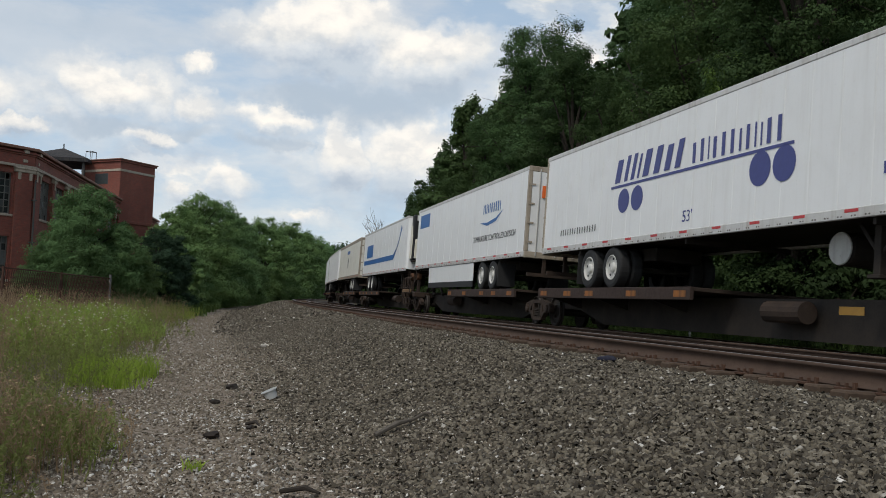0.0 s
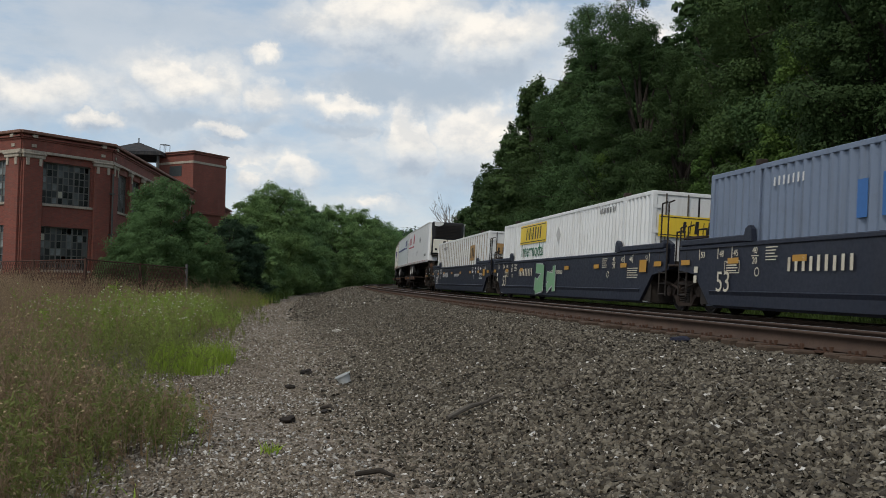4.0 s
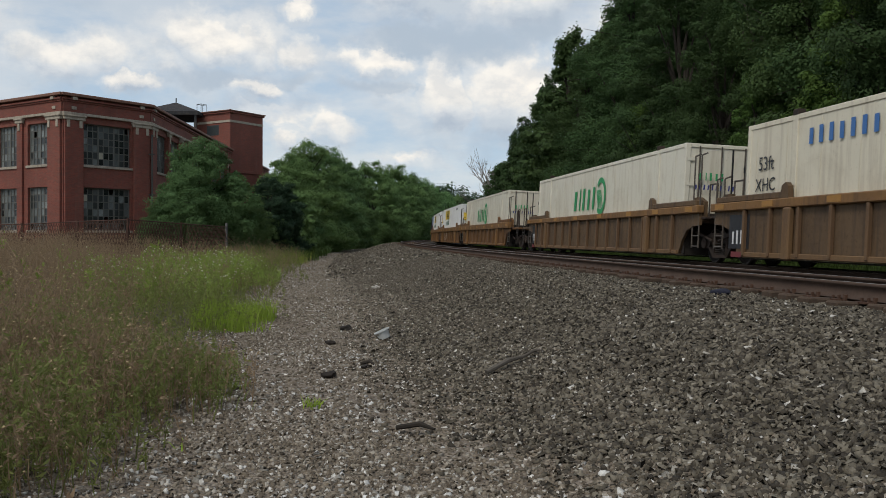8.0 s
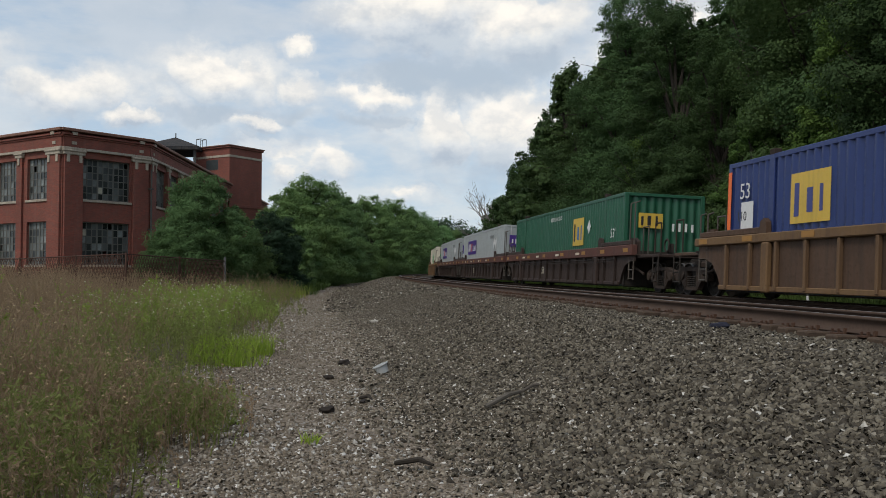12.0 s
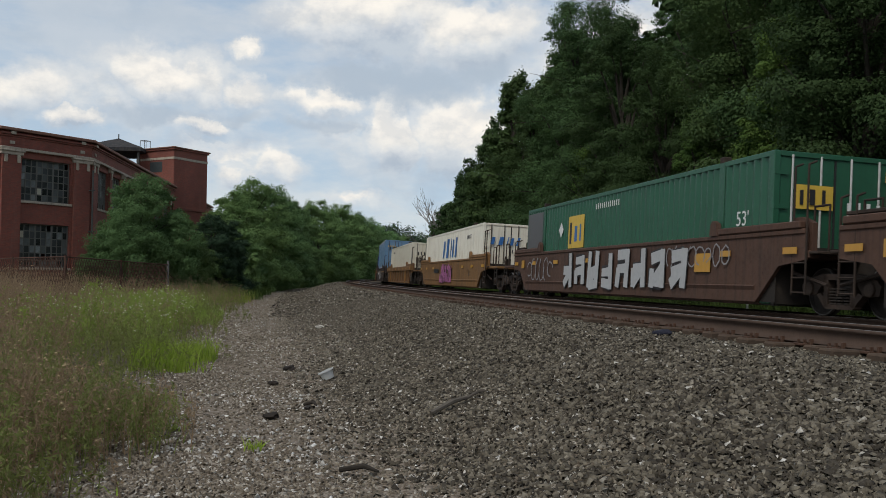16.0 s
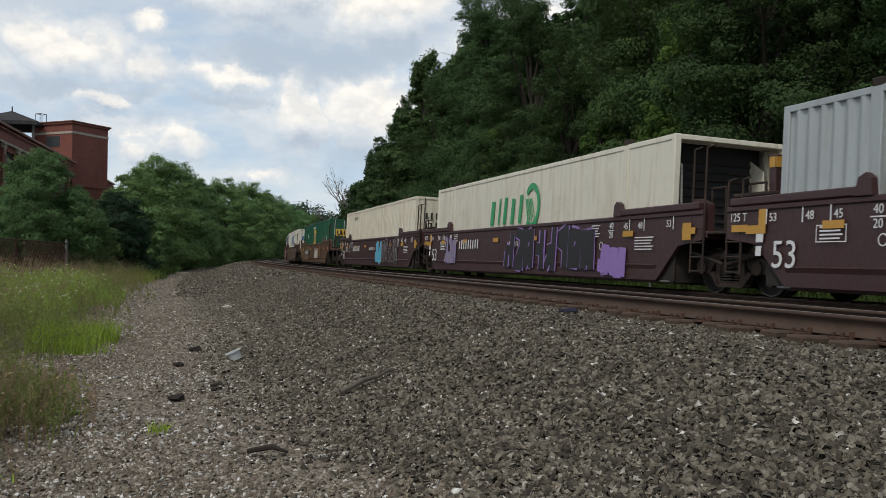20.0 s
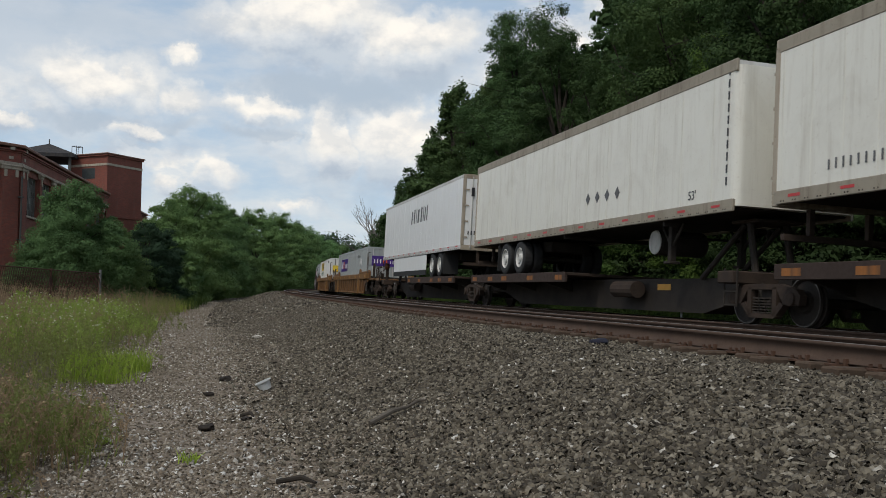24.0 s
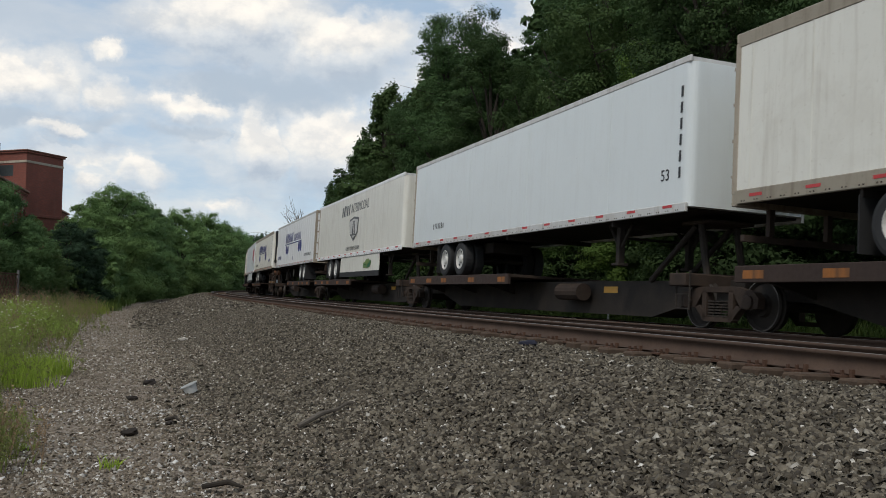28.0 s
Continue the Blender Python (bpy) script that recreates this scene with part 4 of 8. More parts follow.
    bm = lathe([(r, z) for r, z in rows], (0, 0, 0), n, caps=caps)
    bm.transform(Matrix.Rotation(radians(-90), 4, "Y"))
    return bm


def build_litter():
    x, y = -2.43, 12.98
    c = thing("plastic_tub", "small crushed grey plastic tub lying on the gravel", "tub", m=Matrix.Translation((x, y, on_ground(x, y) + 0.075)) @ Matrix.Rotation(radians(20), 4, "Z") @ Matrix.Rotation(radians(-24), 4, "Y") @ Matrix.Diagonal((0.95, 0.62, 0.9, 1)))
    bm = lathe_up([(0.005, -0.075), (0.085, -0.07), (0.105, 0.05), (0.12, 0.055), (0.12, 0.07), (0.098, 0.07), (0.078, -0.055), (0.005, -0.06)], 20)
    part("tub_wall", bm, CAN_GREY, c)
    part("rim", lathe_up([(0.112, 0.058), (0.128, 0.06), (0.128, 0.074), (0.112, 0.075), (0.112, 0.058)], 20, False), CAN_GREY, c)
    rng = random.Random(8)
    for x, y, r, m, lab in ((-2.32, 9.26, 0.085, STEEL_DARK, "dark lump of scrap on the gravel"), (-3.26, 14.14, 0.11, STEEL_DARK, "dark lump of scrap on the gravel"), (-3.06, 12.31, 0.075, STEEL_DARK, "dark lump of scrap on the gravel"),
                            (-2.07, 9.9, 0.055, STEEL_DARK, "dark lump of scrap on the gravel"), (-4.71, 24.02, 0.12, PALE_STONE, "pale broken stone on the gravel")):
        bm = bmesh.new()
        bmesh.ops.create_icosphere(bm, subdivisions=2, radius=1.0)
        for v in bm.verts:
            n = 1 + 0.55 * noise.noise(v.co * 1.7 + Vector((x * 3, y, 0))) + 0.3 * noise.noise(v.co * 4.1 + Vector((x * 3, y, 0)))
            v.co = Vector((v.co.x * r * 0.95 * n, v.co.y * r * 0.6 * n, v.co.z * r * 0.45 * n))
        ob = part("scrap_lump" if m is STEEL_DARK else "broken_stone", bm, m)
        ob.matrix_world = Matrix.Translation((x, y, on_ground(x, y) + r * 0.2 + 0.02)) @ Matrix.Rotation(rng.uniform(0, 3), 4, "Z")
        tagged(ob, lab, "scrap" if m is STEEL_DARK else "stone")
    for x0, y0, x1, y1, r, lab in ((-0.62, 8.85, -0.26, 9.12, 0.024, "weathered grey stick lying on the gravel"), (-0.30, 9.10, -0.08, 9.16, 0.016, "weathered grey stick lying on the gravel"), (-1.16, 6.75, -0.85, 6.62, 0.019, "dark broken stick on the gravel"), (-2.14, 10.05, -1.96, 9.88, 0.018, "dark broken stick on the gravel")):
        bm = bmesh.new()
        a, b = Vector((x0, y0, on_ground(x0, y0) + 0.05)), Vector((x1, y1, on_ground(x1, y1) + 0.06))
        m = a.lerp(b, 0.55) + Vector((0.02, 0.03, 0.03))
        rod(a, m, r, 7, r * 1.1, bm)
        rod(m, b, r * 1.1, 7, r * 0.5, bm)
        tagged(part("stick", bm, OLD_STICK if "grey" in lab else BARK), lab, "stick")
    # little white marker beyond the tracks
    u, w = 23.0, 7.6
    x, y = plan(u, w)
    mk = thing("marker_post", "short white marker post beyond the tracks", "marker post", m=Matrix.Translation((x, y, float(ground_z(u, w)))))
    part("post", rod((0, 0, -0.1), (0, 0, 0.52), 0.035, 10), WHITE, mk)
    part("cap", rod((0, 0, 0.52), (0, 0, 0.55), 0.045, 10), WHITE, mk)
    # rail end and dark stones by the near rail
    u, w = 10.6, -0.75
    x, y = plan(u, w)
    bm = bmesh.new()
    bmesh.ops.create_icosphere(bm, subdivisions=2, radius=1.0)
    for v in bm.verts:
        v.co = Vector((v.co.x * 0.13, v.co.y * 0.08, v.co.z * 0.05)) * (1 + 0.3 * noise.noise(v.co * 2))
    ob = part("rag", bm, RAG)
    ob.matrix_world = Matrix.Translation((x, y, float(ground_z(u, w)) + 0.04))
    tagged(ob, "crumpled dark blue rag beside the rail", "rag")


build_fence()
build_litter()

# ---- trees and plants ----
def leaf_cloud(rng, lobes, count, size, puffs=16):
    """Leaf sprays, as small bent triangles, on puffs that sit on the shells of overlapping lobes (x, y, z, rx, ry, rz)."""
    lobes = np.asarray(lobes, float)
    vol = (lobes[:, 3] * lobes[:, 4] * lobes[:, 5]) ** (2 / 3)
    # puffs: foliage clumps at the ends of boughs, more of them above than below
    k = len(lobes) * puffs
    own = np.repeat(np.arange(len(lobes)), puffs)
    e = rng.normal(size=(k, 3)) + np.array([0, 0, 0.25])
    e /= np.linalg.norm(e, axis=1, keepdims=True)
    heart = lobes[own, :3] + e * lobes[own, 3:] * rng.uniform(0.55, 1.08, (k, 1))
    reach = lobes[own, 3:] * rng.uniform(0.26, 0.50, (k, 1)) * np.array([1, 1, 0.8])
    pick = rng.choice(k, count, p=np.repeat(vol / vol.sum() / puffs, puffs))
    d = rng.normal(size=(count, 3))
    d /= np.linalg.norm(d, axis=1, keepdims=True)
    r = rng.random(count) ** 0.36
    stray = rng.random(count) < 0.12
    r[stray] *= rng.uniform(1.0, 1.6, stray.sum())
    c = heart[pick] + d * r[:, None] * reach[pick]
    # a looser fill inside each lobe closes the crown
    fill = rng.random(count) < 0.20
    lb = lobes[own[pick[fill]]]
    c[fill] = lb[:, :3] + d[fill] * lb[:, 3:] * (rng.random((fill.sum(), 1)) ** 0.4)
    s = size * rng.uniform(0.55, 1.35, count)
    a = d * 0.8 + e[pick] * 0.5 + rng.normal(scale=0.32, size=(count, 3)) + np.array([0, 0, 0.35])
    a /= np.linalg.norm(a, axis=1, keepdims=True)
    t = np.cross(a, rng.normal(size=(count, 3)))
    t /= np.linalg.norm(t, axis=1, keepdims=True) + 1e-9
    b = np.cross(a, t)
    s = s[:, None]
    v = np.stack([c - t * s - b * s * 0.35, c + t * s * 0.85 - b * s * 0.45 - a * s * 0.2, c + b * s * 1.05], 1)
    return v.reshape(-1, 3), np.arange(count * 3).reshape(-1, 3)


def tree_limbs(rng, height, lobes, r0, bare=False):
    bm = bmesh.new()
    top = height * 0.78
    pts = [Vector((0, 0, -0.5))]
    n = 6
    for i in range(1, n + 1):
        pts.append(Vector((rng.uniform(-0.2, 0.2) * i * 0.5, rng.uniform(-0.2, 0.2) * i * 0.5, top * i / n)))
    for i in range(n):
        rod(pts[i], pts[i + 1], r0 * (1 - i / (n + 0.6)), 8, r0 * (1 - (i + 1) / (n + 0.6)), bm)
    for lb in lobes:
        at = pts[min(n, max(1, int(n * min(0.95, max(0.15, (lb[2] - 0.35 * lb[5]) / height)))))]
        mid = at.lerp(Vector(lb[:3]), 0.55) + Vector((0, 0, 0.1 * height * rng.random()))
        rod(at, mid, r0 * 0.35, 6, r0 * 0.2, bm)
        rod(mid, Vector(lb[:3]), r0 * 0.2, 6, r0 * 0.06, bm)
        for _ in range(2):
            d = Vector(rng.normal(size=3)) * lb[3] * 0.6
            rod(Vector(lb[:3]).lerp(mid, 0.4), Vector(lb[:3]) + d, r0 * 0.09, 5, r0 * 0.02, bm)
    return bm


TREE_KINDS = {}


def tree_kind(key, seed, height, spread, count, size, leaves, lo=0.25, lobes_n=9, label="", category="tree"):
    """Meshes for one kind of tree: a tapered trunk with limbs, and an uneven crown of leaves."""
    rng = np.random.default_rng(seed)
    lobes = []
    for i in range(lobes_n):
        f = (i + 0.5) / lobes_n
        z = height * (lo + (0.90 - lo) * f)
        wide = spread * (0.35 + 0.75 * math.sin(math.pi * min(1, 0.28 + 0.66 * f)))
        ang = i * 2.4 + rng.uniform(-0.5, 0.5)
        off = wide * rng.uniform(0.25, 0.78)
        rr = wide * rng.uniform(0.26, 0.46)
        lobes.append((off * math.cos(ang), off * math.sin(ang), z, rr, rr, rr * rng.uniform(0.6, 0.85)))
    lobes.append((0, 0, height * 0.9, spread * 0.36, spread * 0.36, height * 0.11))
    v, f = leaf_cloud(rng, lobes, count, size)
    TREE_KINDS[key] = (mesh_of("trunk", tree_limbs(rng, height, lobes, 0.018 * height + 0.04), BARK), raw_mesh("crown", v, f, leaves), label, category)


def plant_tree(key, x, y, z, turn, scale, squash=1.0, group=""):
    trunk, crown, label, category = TREE_KINDS[key]
    ob = thing(category.replace(" ", "_"), label, category, group)
    ob.matrix_world = Matrix.Translation((x, y, z)) @ Matrix.Rotation(turn, 4, "Z") @ Matrix.Diagonal((scale, scale, scale * squash, 1))
    for nm, me in (("trunk", trunk), ("crown", crown)):
        p = new(nm, me)
        p.parent = ob
    return ob


# bearing to the left and height in degrees
SKYLINE = [(-30, 30), (-16, 24), (-13, 20), (-11.9, 18), (-10.9, 15.6), (-10.2, 14.2), (-9.4, 13.4), (-8.7, 14.2), (-7.9, 16.6), (-7.0, 17.9), (-4.3, 17.4), (-3.4, 16.8), (-2.7, 15.2), (-1.4, 13.8), (-0.2, 11.6), (0.3, 9.2), (1.8, 8.0), (2.1, 6.4), (5, 4.5), (9, 3.6)]


def skyline(az):
    return float(np.interp(az, [p[0] for p in SKYLINE], [p[1] for p in SKYLINE]))


def build_woods():
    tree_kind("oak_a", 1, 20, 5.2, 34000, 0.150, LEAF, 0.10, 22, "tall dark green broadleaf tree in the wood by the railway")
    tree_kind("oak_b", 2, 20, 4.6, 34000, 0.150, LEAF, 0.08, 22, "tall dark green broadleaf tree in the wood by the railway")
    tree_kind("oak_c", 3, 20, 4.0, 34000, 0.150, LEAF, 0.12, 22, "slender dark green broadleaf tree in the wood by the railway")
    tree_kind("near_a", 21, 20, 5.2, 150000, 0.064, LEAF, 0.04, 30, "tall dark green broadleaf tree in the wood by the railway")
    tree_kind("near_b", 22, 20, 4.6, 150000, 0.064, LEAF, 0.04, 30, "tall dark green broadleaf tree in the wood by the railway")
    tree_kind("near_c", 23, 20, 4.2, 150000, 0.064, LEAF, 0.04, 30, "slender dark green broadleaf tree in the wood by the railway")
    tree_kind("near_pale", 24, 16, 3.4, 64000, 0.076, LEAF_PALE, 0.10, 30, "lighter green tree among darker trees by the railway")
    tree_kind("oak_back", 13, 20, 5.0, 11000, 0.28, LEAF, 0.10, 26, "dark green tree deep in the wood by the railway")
    tree_kind("pale", 4, 16, 3.4, 20000, 0.15, LEAF_PALE, 0.12, 26, "lighter green tree among darker trees by the railway")
    tree_kind("locust_a", 5, 10, 4.2, 56000, 0.085, LEAF_LEFT, 0.04, 26, "round-topped green tree in a hedge row")
    tree_kind("locust_b", 6, 10, 3.6, 52000, 0.085, LEAF_LEFT, 0.02, 24, "leafy green tree in a hedge row")
    tree_kind("yew", 17, 7, 2.6, 80000, 0.050, LEAF_YEW, 0.0, 36, "dark blue-green bushy tree beside the brick factory", "bushy tree")
    tree_kind("elm_bush", 7, 7, 3.1, 120000, 0.050, LEAF_BUSH, 0.0, 40, "dense dark green bushy tree before the brick factory", "bushy tree")
    tree_kind("wood_shrub", 28, 3.2, 1.9, 7000, 0.085, LEAF_SHADE, 0.0, 12, "low green shrub at the edge of the wood, leaves darkened for shade", "shrub")
    tree_kind("shrub", 8, 3.2, 1.9, 5000, 0.1, LEAF_LEFT, 0.0, 12, "low green shrub at the edge of the wood", "shrub")
    rng = random.Random(12)

    # the wood behind the train: heights fall away with distance
    def height_at(u):
        pts = [(-40, 23), (30, 24), (50, 23), (62, 21.8), (72, 20), (82, 18), (92, 16.5), (104, 14), (125, 11.5), (170, 9.5)]
        for (a, p), (b, q) in zip(pts, pts[1:]):
            if a <= u <= b:
                return p + (q - p) * (u - a) / (b - a)
        return 9.5
    for row, (w, step) in enumerate(((12.6, 4.8), (16.5, 5.2), (22.0, 6.0), (30.0, 8.0))):
        u = 4 + row * 1.7
        while u < (165 if row < 2 else 125):
            ww = w + rng.uniform(-1.3, 1.3)
            x, y = plan(u, ww)
            z = float(ground_z(u, ww)) + 5.0 * float(smooth01((ww - 13) / 40)) - 0.2
            h = height_at(u) * rng.uniform(0.80, 1.10) * (0.80 if row == 0 else 0.98)
            # the wood's outline against the sky, by bearing
            h = min(h, EYE - z + math.hypot(x, y) * math.tan(radians(skyline(math.degrees(math.atan2(-x, y))))))
            pale = rng.random() < 0.07
            if row > 1 or u > 100:
                key = "oak_back"
            elif u < 62 and row < 2:
                key = "near_pale" if pale else rng.choice(["near_a", "near_b", "near_c"])
            else:
                key = "pale" if pale else rng.choice(["oak_a", "oak_b", "oak_c"])
            plant_tree(key, x, y, z, rng.uniform(0, 6.28), h / (20 if "pale" not in key else 16), 1.0, "wood behind the train")
            u += step * rng.uniform(0.8, 1.25)
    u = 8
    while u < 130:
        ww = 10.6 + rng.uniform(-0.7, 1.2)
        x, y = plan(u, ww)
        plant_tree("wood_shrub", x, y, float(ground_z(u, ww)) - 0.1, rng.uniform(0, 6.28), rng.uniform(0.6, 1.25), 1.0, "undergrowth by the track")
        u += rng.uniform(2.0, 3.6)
    # paler trees at the wood's edge
    for u, w, h in ((26.5, 11.0, 10.2), (33.5, 11.4, 8.4), (47.0, 11.2, 9.0)):
        x, y = plan(u, w)
        plant_tree("near_pale", x, y, float(ground_z(u, w)) - 0.2, u, h / 16, 1.0, "wood behind the train")
    # hedge row of trees between the factory and the track: bearing, distance, height, kind
    for az, r, h, key in ((17.9, 61, 5.7, "yew"), (16.9, 64, 5.5, "yew"), (17.3, 80, 7.4, "locust_b"), (16.5, 84, 8.4, "locust_a"), (15.4, 92, 10.3, "locust_a"), (14.3, 100, 10.6, "locust_a"),
                          (13.3, 112, 10.4, "locust_b"), (12.5, 126, 10.2, "locust_b"), (11.4, 146, 12.8, "locust_a"), (10.7, 158, 12.4, "locust_b"), (9.8, 174, 14.4, "locust_a"),
                          (8.9, 186, 13.6, "locust_b"), (8.3, 198, 13.6, "locust_a"), (7.5, 210, 13.0, "locust_b"), (6.7, 222, 12.0, "locust_a"), (5.9, 232, 11.6, "locust_b"),
                          (16.4, 74, 4.8, "locust_b"), (15.5, 83, 4.9, "locust_b"), (14.7, 93, 6.2, "locust_b"), (13.9, 103, 5.8, "locust_b"), (13.1, 118, 6.6, "locust_b"), (12.1, 136, 6.4, "locust_a"),
                          (11.0, 154, 7.5, "locust_b"), (10.1, 170, 7.5, "locust_a")):
        x, y = polar(az, r)
        size = 7.0 if key in ("elm_bush", "yew") else 10.0
        plant_tree(key, x, y, on_ground(x, y) - 0.1, rng.uniform(0, 6.28), h / size * (1.09 if h > 8 else 0.97), 1.0, "hedge row by the factory")
    u = 60
    while u < 175:
        w = -9.4 + rng.uniform(-0.7, 0.5)
        x, y = plan(u, w)
        plant_tree("shrub", x, y, float(ground_z(u, w)) - 0.1, rng.uniform(0, 6.28), rng.uniform(0.9, 1.6), 1.0, "undergrowth of the hedge row")
        u += rng.uniform(2.2, 3.8)
    for az, r, h, wide in ((21.9, 50.0, 6.4, 0.88), (23.2, 52.0, 4.6, 0.66), (20.0, 51.5, 4.6, 0.66), (24.3, 50.5, 2.6, 0.42)):
        x, y = polar(az, r)
        t = plant_tree("elm_bush", x, y, 0.75, rng.uniform(0, 6.28), wide, h / 7.0 / wide, "bushes before the factory")
    # wooded hill beyond the bend
    lobes = []
    for k in range(160):
        a = radians(rng.uniform(-14, 16))
        d = rng.uniform(330, 520)
        r = rng.uniform(4.5, 7.5)
        lobes.append((-d * math.sin(a), d * math.cos(a), rng.uniform(0, 9) + (d - 330) * 0.03 + 7, r, r, r * 1.1))
    v, f = leaf_cloud(np.random.default_rng(9), lobes, 120000, 0.6)
    tagged(new("wooded_hill", raw_mesh("wooded_hill", v, f, LEAF_FAR)), "hazy green woods on the hill beyond the bend", "woods", kind="stuff")


def dead_tree():
    rng = random.Random(3)
    t = thing("dead_tree", "bare grey dead tree with fine branches", "dead tree")
    x, y = plan(104, 11.2)
    t.matrix_world = Matrix.Translation((x, y, 0.8))
    bm = bmesh.new()
    def grow(a, d, length, r, depth):
        b = a + d * length
        rod(a, b, r, 5, r * 0.6, bm)
        if depth == 0:
            return
        for _ in range(3 if depth > 1 else 2):
            nd = (d + Vector((rng.uniform(-0.6, 0.6), rng.uniform(-0.6, 0.6), rng.uniform(-0.1, 0.45)))).normalized()
            grow(a.lerp(b, rng.uniform(0.55, 1.0)), nd, length * rng.uniform(0.5, 0.72), r * 0.55, depth - 1)
    grow(Vector((0, 0, -0.3)), Vector((-0.04, 0, 1)), 6.0, 0.16, 4)
    grow(Vector((0.5, 0, -0.3)), Vector((-0.12, 0.02, 1)).normalized(), 5.0, 0.12, 4)
    grow(Vector((0.6, 0, 3.5)), Vector((-0.8, 0, 0.42)).normalized(), 3.2, 0.06, 3)
    part("bare_crown", bm, DEADWOOD, t)


def blades(name, n, place, height, width, material, label, category, lean=0.35, seed=1, leaves=0):
    """Stems as thin bent triangles with small leaves up their length; stuff nobody could count."""
    rng = np.random.default_rng(seed)
    x, y, z, s = place(rng, n)
    m = len(x)
    h = height * s * rng.uniform(0.5, 1.25, m)
    a = rng.uniform(0, math.tau, m)
    wd = width * rng.uniform(0.6, 1.4, m)
    dx, dy = np.cos(a) * wd, np.sin(a) * wd
    lx, ly = rng.normal(scale=lean, size=m) * h, rng.normal(scale=lean, size=m) * h
    base = np.stack([x, y, z], 1)
    mid = base + np.stack([lx * 0.35, ly * 0.35, h * 0.6], 1)
    tip = base + np.stack([lx, ly, h], 1)
    o = np.stack([dx, dy, dx * 0], 1)
    vs = [np.stack([base - o, base + o, mid + o * 0.7, mid - o * 0.7], 1), np.stack([mid - o * 0.7, mid + o * 0.7, tip + o * 0.15, tip - o * 0.15], 1)]
    for k in range(leaves):
        f = rng.uniform(0.12, 1.0, m)[:, None]
        c = base + (tip - base) * f
        b = rng.uniform(0, math.tau, m)
        ln = (h * rng.uniform(0.05, 0.13, m))[:, None]
        d = np.stack([np.cos(b), np.sin(b), rng.uniform(-0.5, 0.9, m)], 1)
        p = np.stack([-np.sin(b), np.cos(b), b * 0], 1) * (wd[:, None] * 1.6)
        vs.append(np.stack([c, c + d * ln * 0.5 + p, c + d * ln, c + d * ln * 0.5 - p], 1))
    v = np.concatenate(vs).reshape(-1, 3)
    ob = new(name, raw_mesh(name, v, np.arange(len(v)).reshape(-1, 4), material))
    return tagged(ob, label, category, kind="stuff"), tip


def weed_plants(name, n, place, height, material, label, seed, branches=6, leaves=6, leaf=0.023, spread=0.55):
    """Bushy weeds: a thin stem, side shoots bending up, small leaves along them; stuff nobody could count."""
    rng = np.random.default_rng(seed)
    x, y, z, s = place(rng, n)
    m = len(x)
    h = height * s * rng.uniform(0.55, 1.25, m)
    base = np.stack([x, y, z], 1)
    tip = base + np.stack([rng.normal(scale=0.16, size=m) * h, rng.normal(scale=0.16, size=m) * h, h], 1)
    tris, ends = [], [tip]

    def sliver(a, b, wide):
        o = rng.normal(size=a.shape) * np.array([1, 1, 0.1])
        o *= wide / (np.linalg.norm(o, axis=1, keepdims=True) + 1e-9)
        tris.append(np.stack([a - o, a + o, b], 1))
    sliver(base, tip, 0.006)
    for _ in range(branches):
        f = rng.uniform(0.12, 0.95, m)[:, None]
        a = base + (tip - base) * f
        g = rng.uniform(0, math.tau, m)
        d = np.stack([np.cos(g) * spread, np.sin(g) * spread, rng.uniform(0.35, 1.1, m)], 1)
        ln = h[:, None] * rng.uniform(0.18, 0.42, (m, 1)) * (1.15 - 0.6 * f)
        b = a + d * ln
        sliver(a, b, 0.004)
        ends.append(b)
        for _ in range(leaves):
            c = a + (b - a) * rng.uniform(0.1, 1.05, (m, 1)) + rng.normal(scale=0.012, size=(m, 3))
            k = leaf * rng.uniform(0.5, 1.4, (m, 1))
            p = rng.normal(size=(m, 3))
            p /= np.linalg.norm(p, axis=1, keepdims=True)
            q = np.cross(p, rng.normal(size=(m, 3)))
            q /= np.linalg.norm(q, axis=1, keepdims=True) + 1e-9
            tris.append(np.stack([c - p * k * 0.9, c + q * k * 0.42, c + p * k * 0.9], 1))
    v = np.concatenate(tris).reshape(-1, 3)
    ob = new(name, raw_mesh(name, v, np.arange(len(v)).reshape(-1, 3), material))
    tagged(ob, label, "weeds", kind="stuff")
    return np.concatenate(ends)


def heads(name, tips, size, material, label, seed=2):
    """Little blossoms or seed heads at stem tips."""
    rng = np.random.default_rng(seed)
    n = len(tips)
    base = np.array([(1, 0, 0), (-1, 0, 0), (0, 1, 0), (0, -1, 0), (0, 0, 0.7), (0, 0, -0.7)], float)
    f = np.array([(0, 2, 4), (2, 1, 4), (1, 3, 4), (3, 0, 4), (2, 0, 5), (1, 2, 5), (3, 1, 5), (0, 3, 5)])
    v = tips[:, None] + base[None] * (size * rng.uniform(0.5, 1.4, (n, 1, 1)))
    ob = new(name, raw_mesh(name, v.reshape(-1, 3), (f[None] + 6 * np.arange(n)[:, None, None]).reshape(-1, 3), material))
    return tagged(ob, label, "flowers", kind="stuff")


def lush(u, w):
    """Where the field is green (1) and where it has dried to brown (0)."""
    f = 0.5 + 0.30 * np.sin(u * 0.42 + 1.1 * np.sin(w * 0.5) + 0.6) * np.sin(w * 0.62 + 0.9 * np.sin(u * 0.31)) + 0.16 * np.sin(u * 1.7 + w * 1.1) * np.sin(w * 1.9 - u * 0.4)
    # greener along the gravel, browner out in the field
    return f + 0.28 * np.exp(-((w + 7.4) / 1.1) ** 2) - 0.42 * smooth01((-w - 8.8) / 3.0)


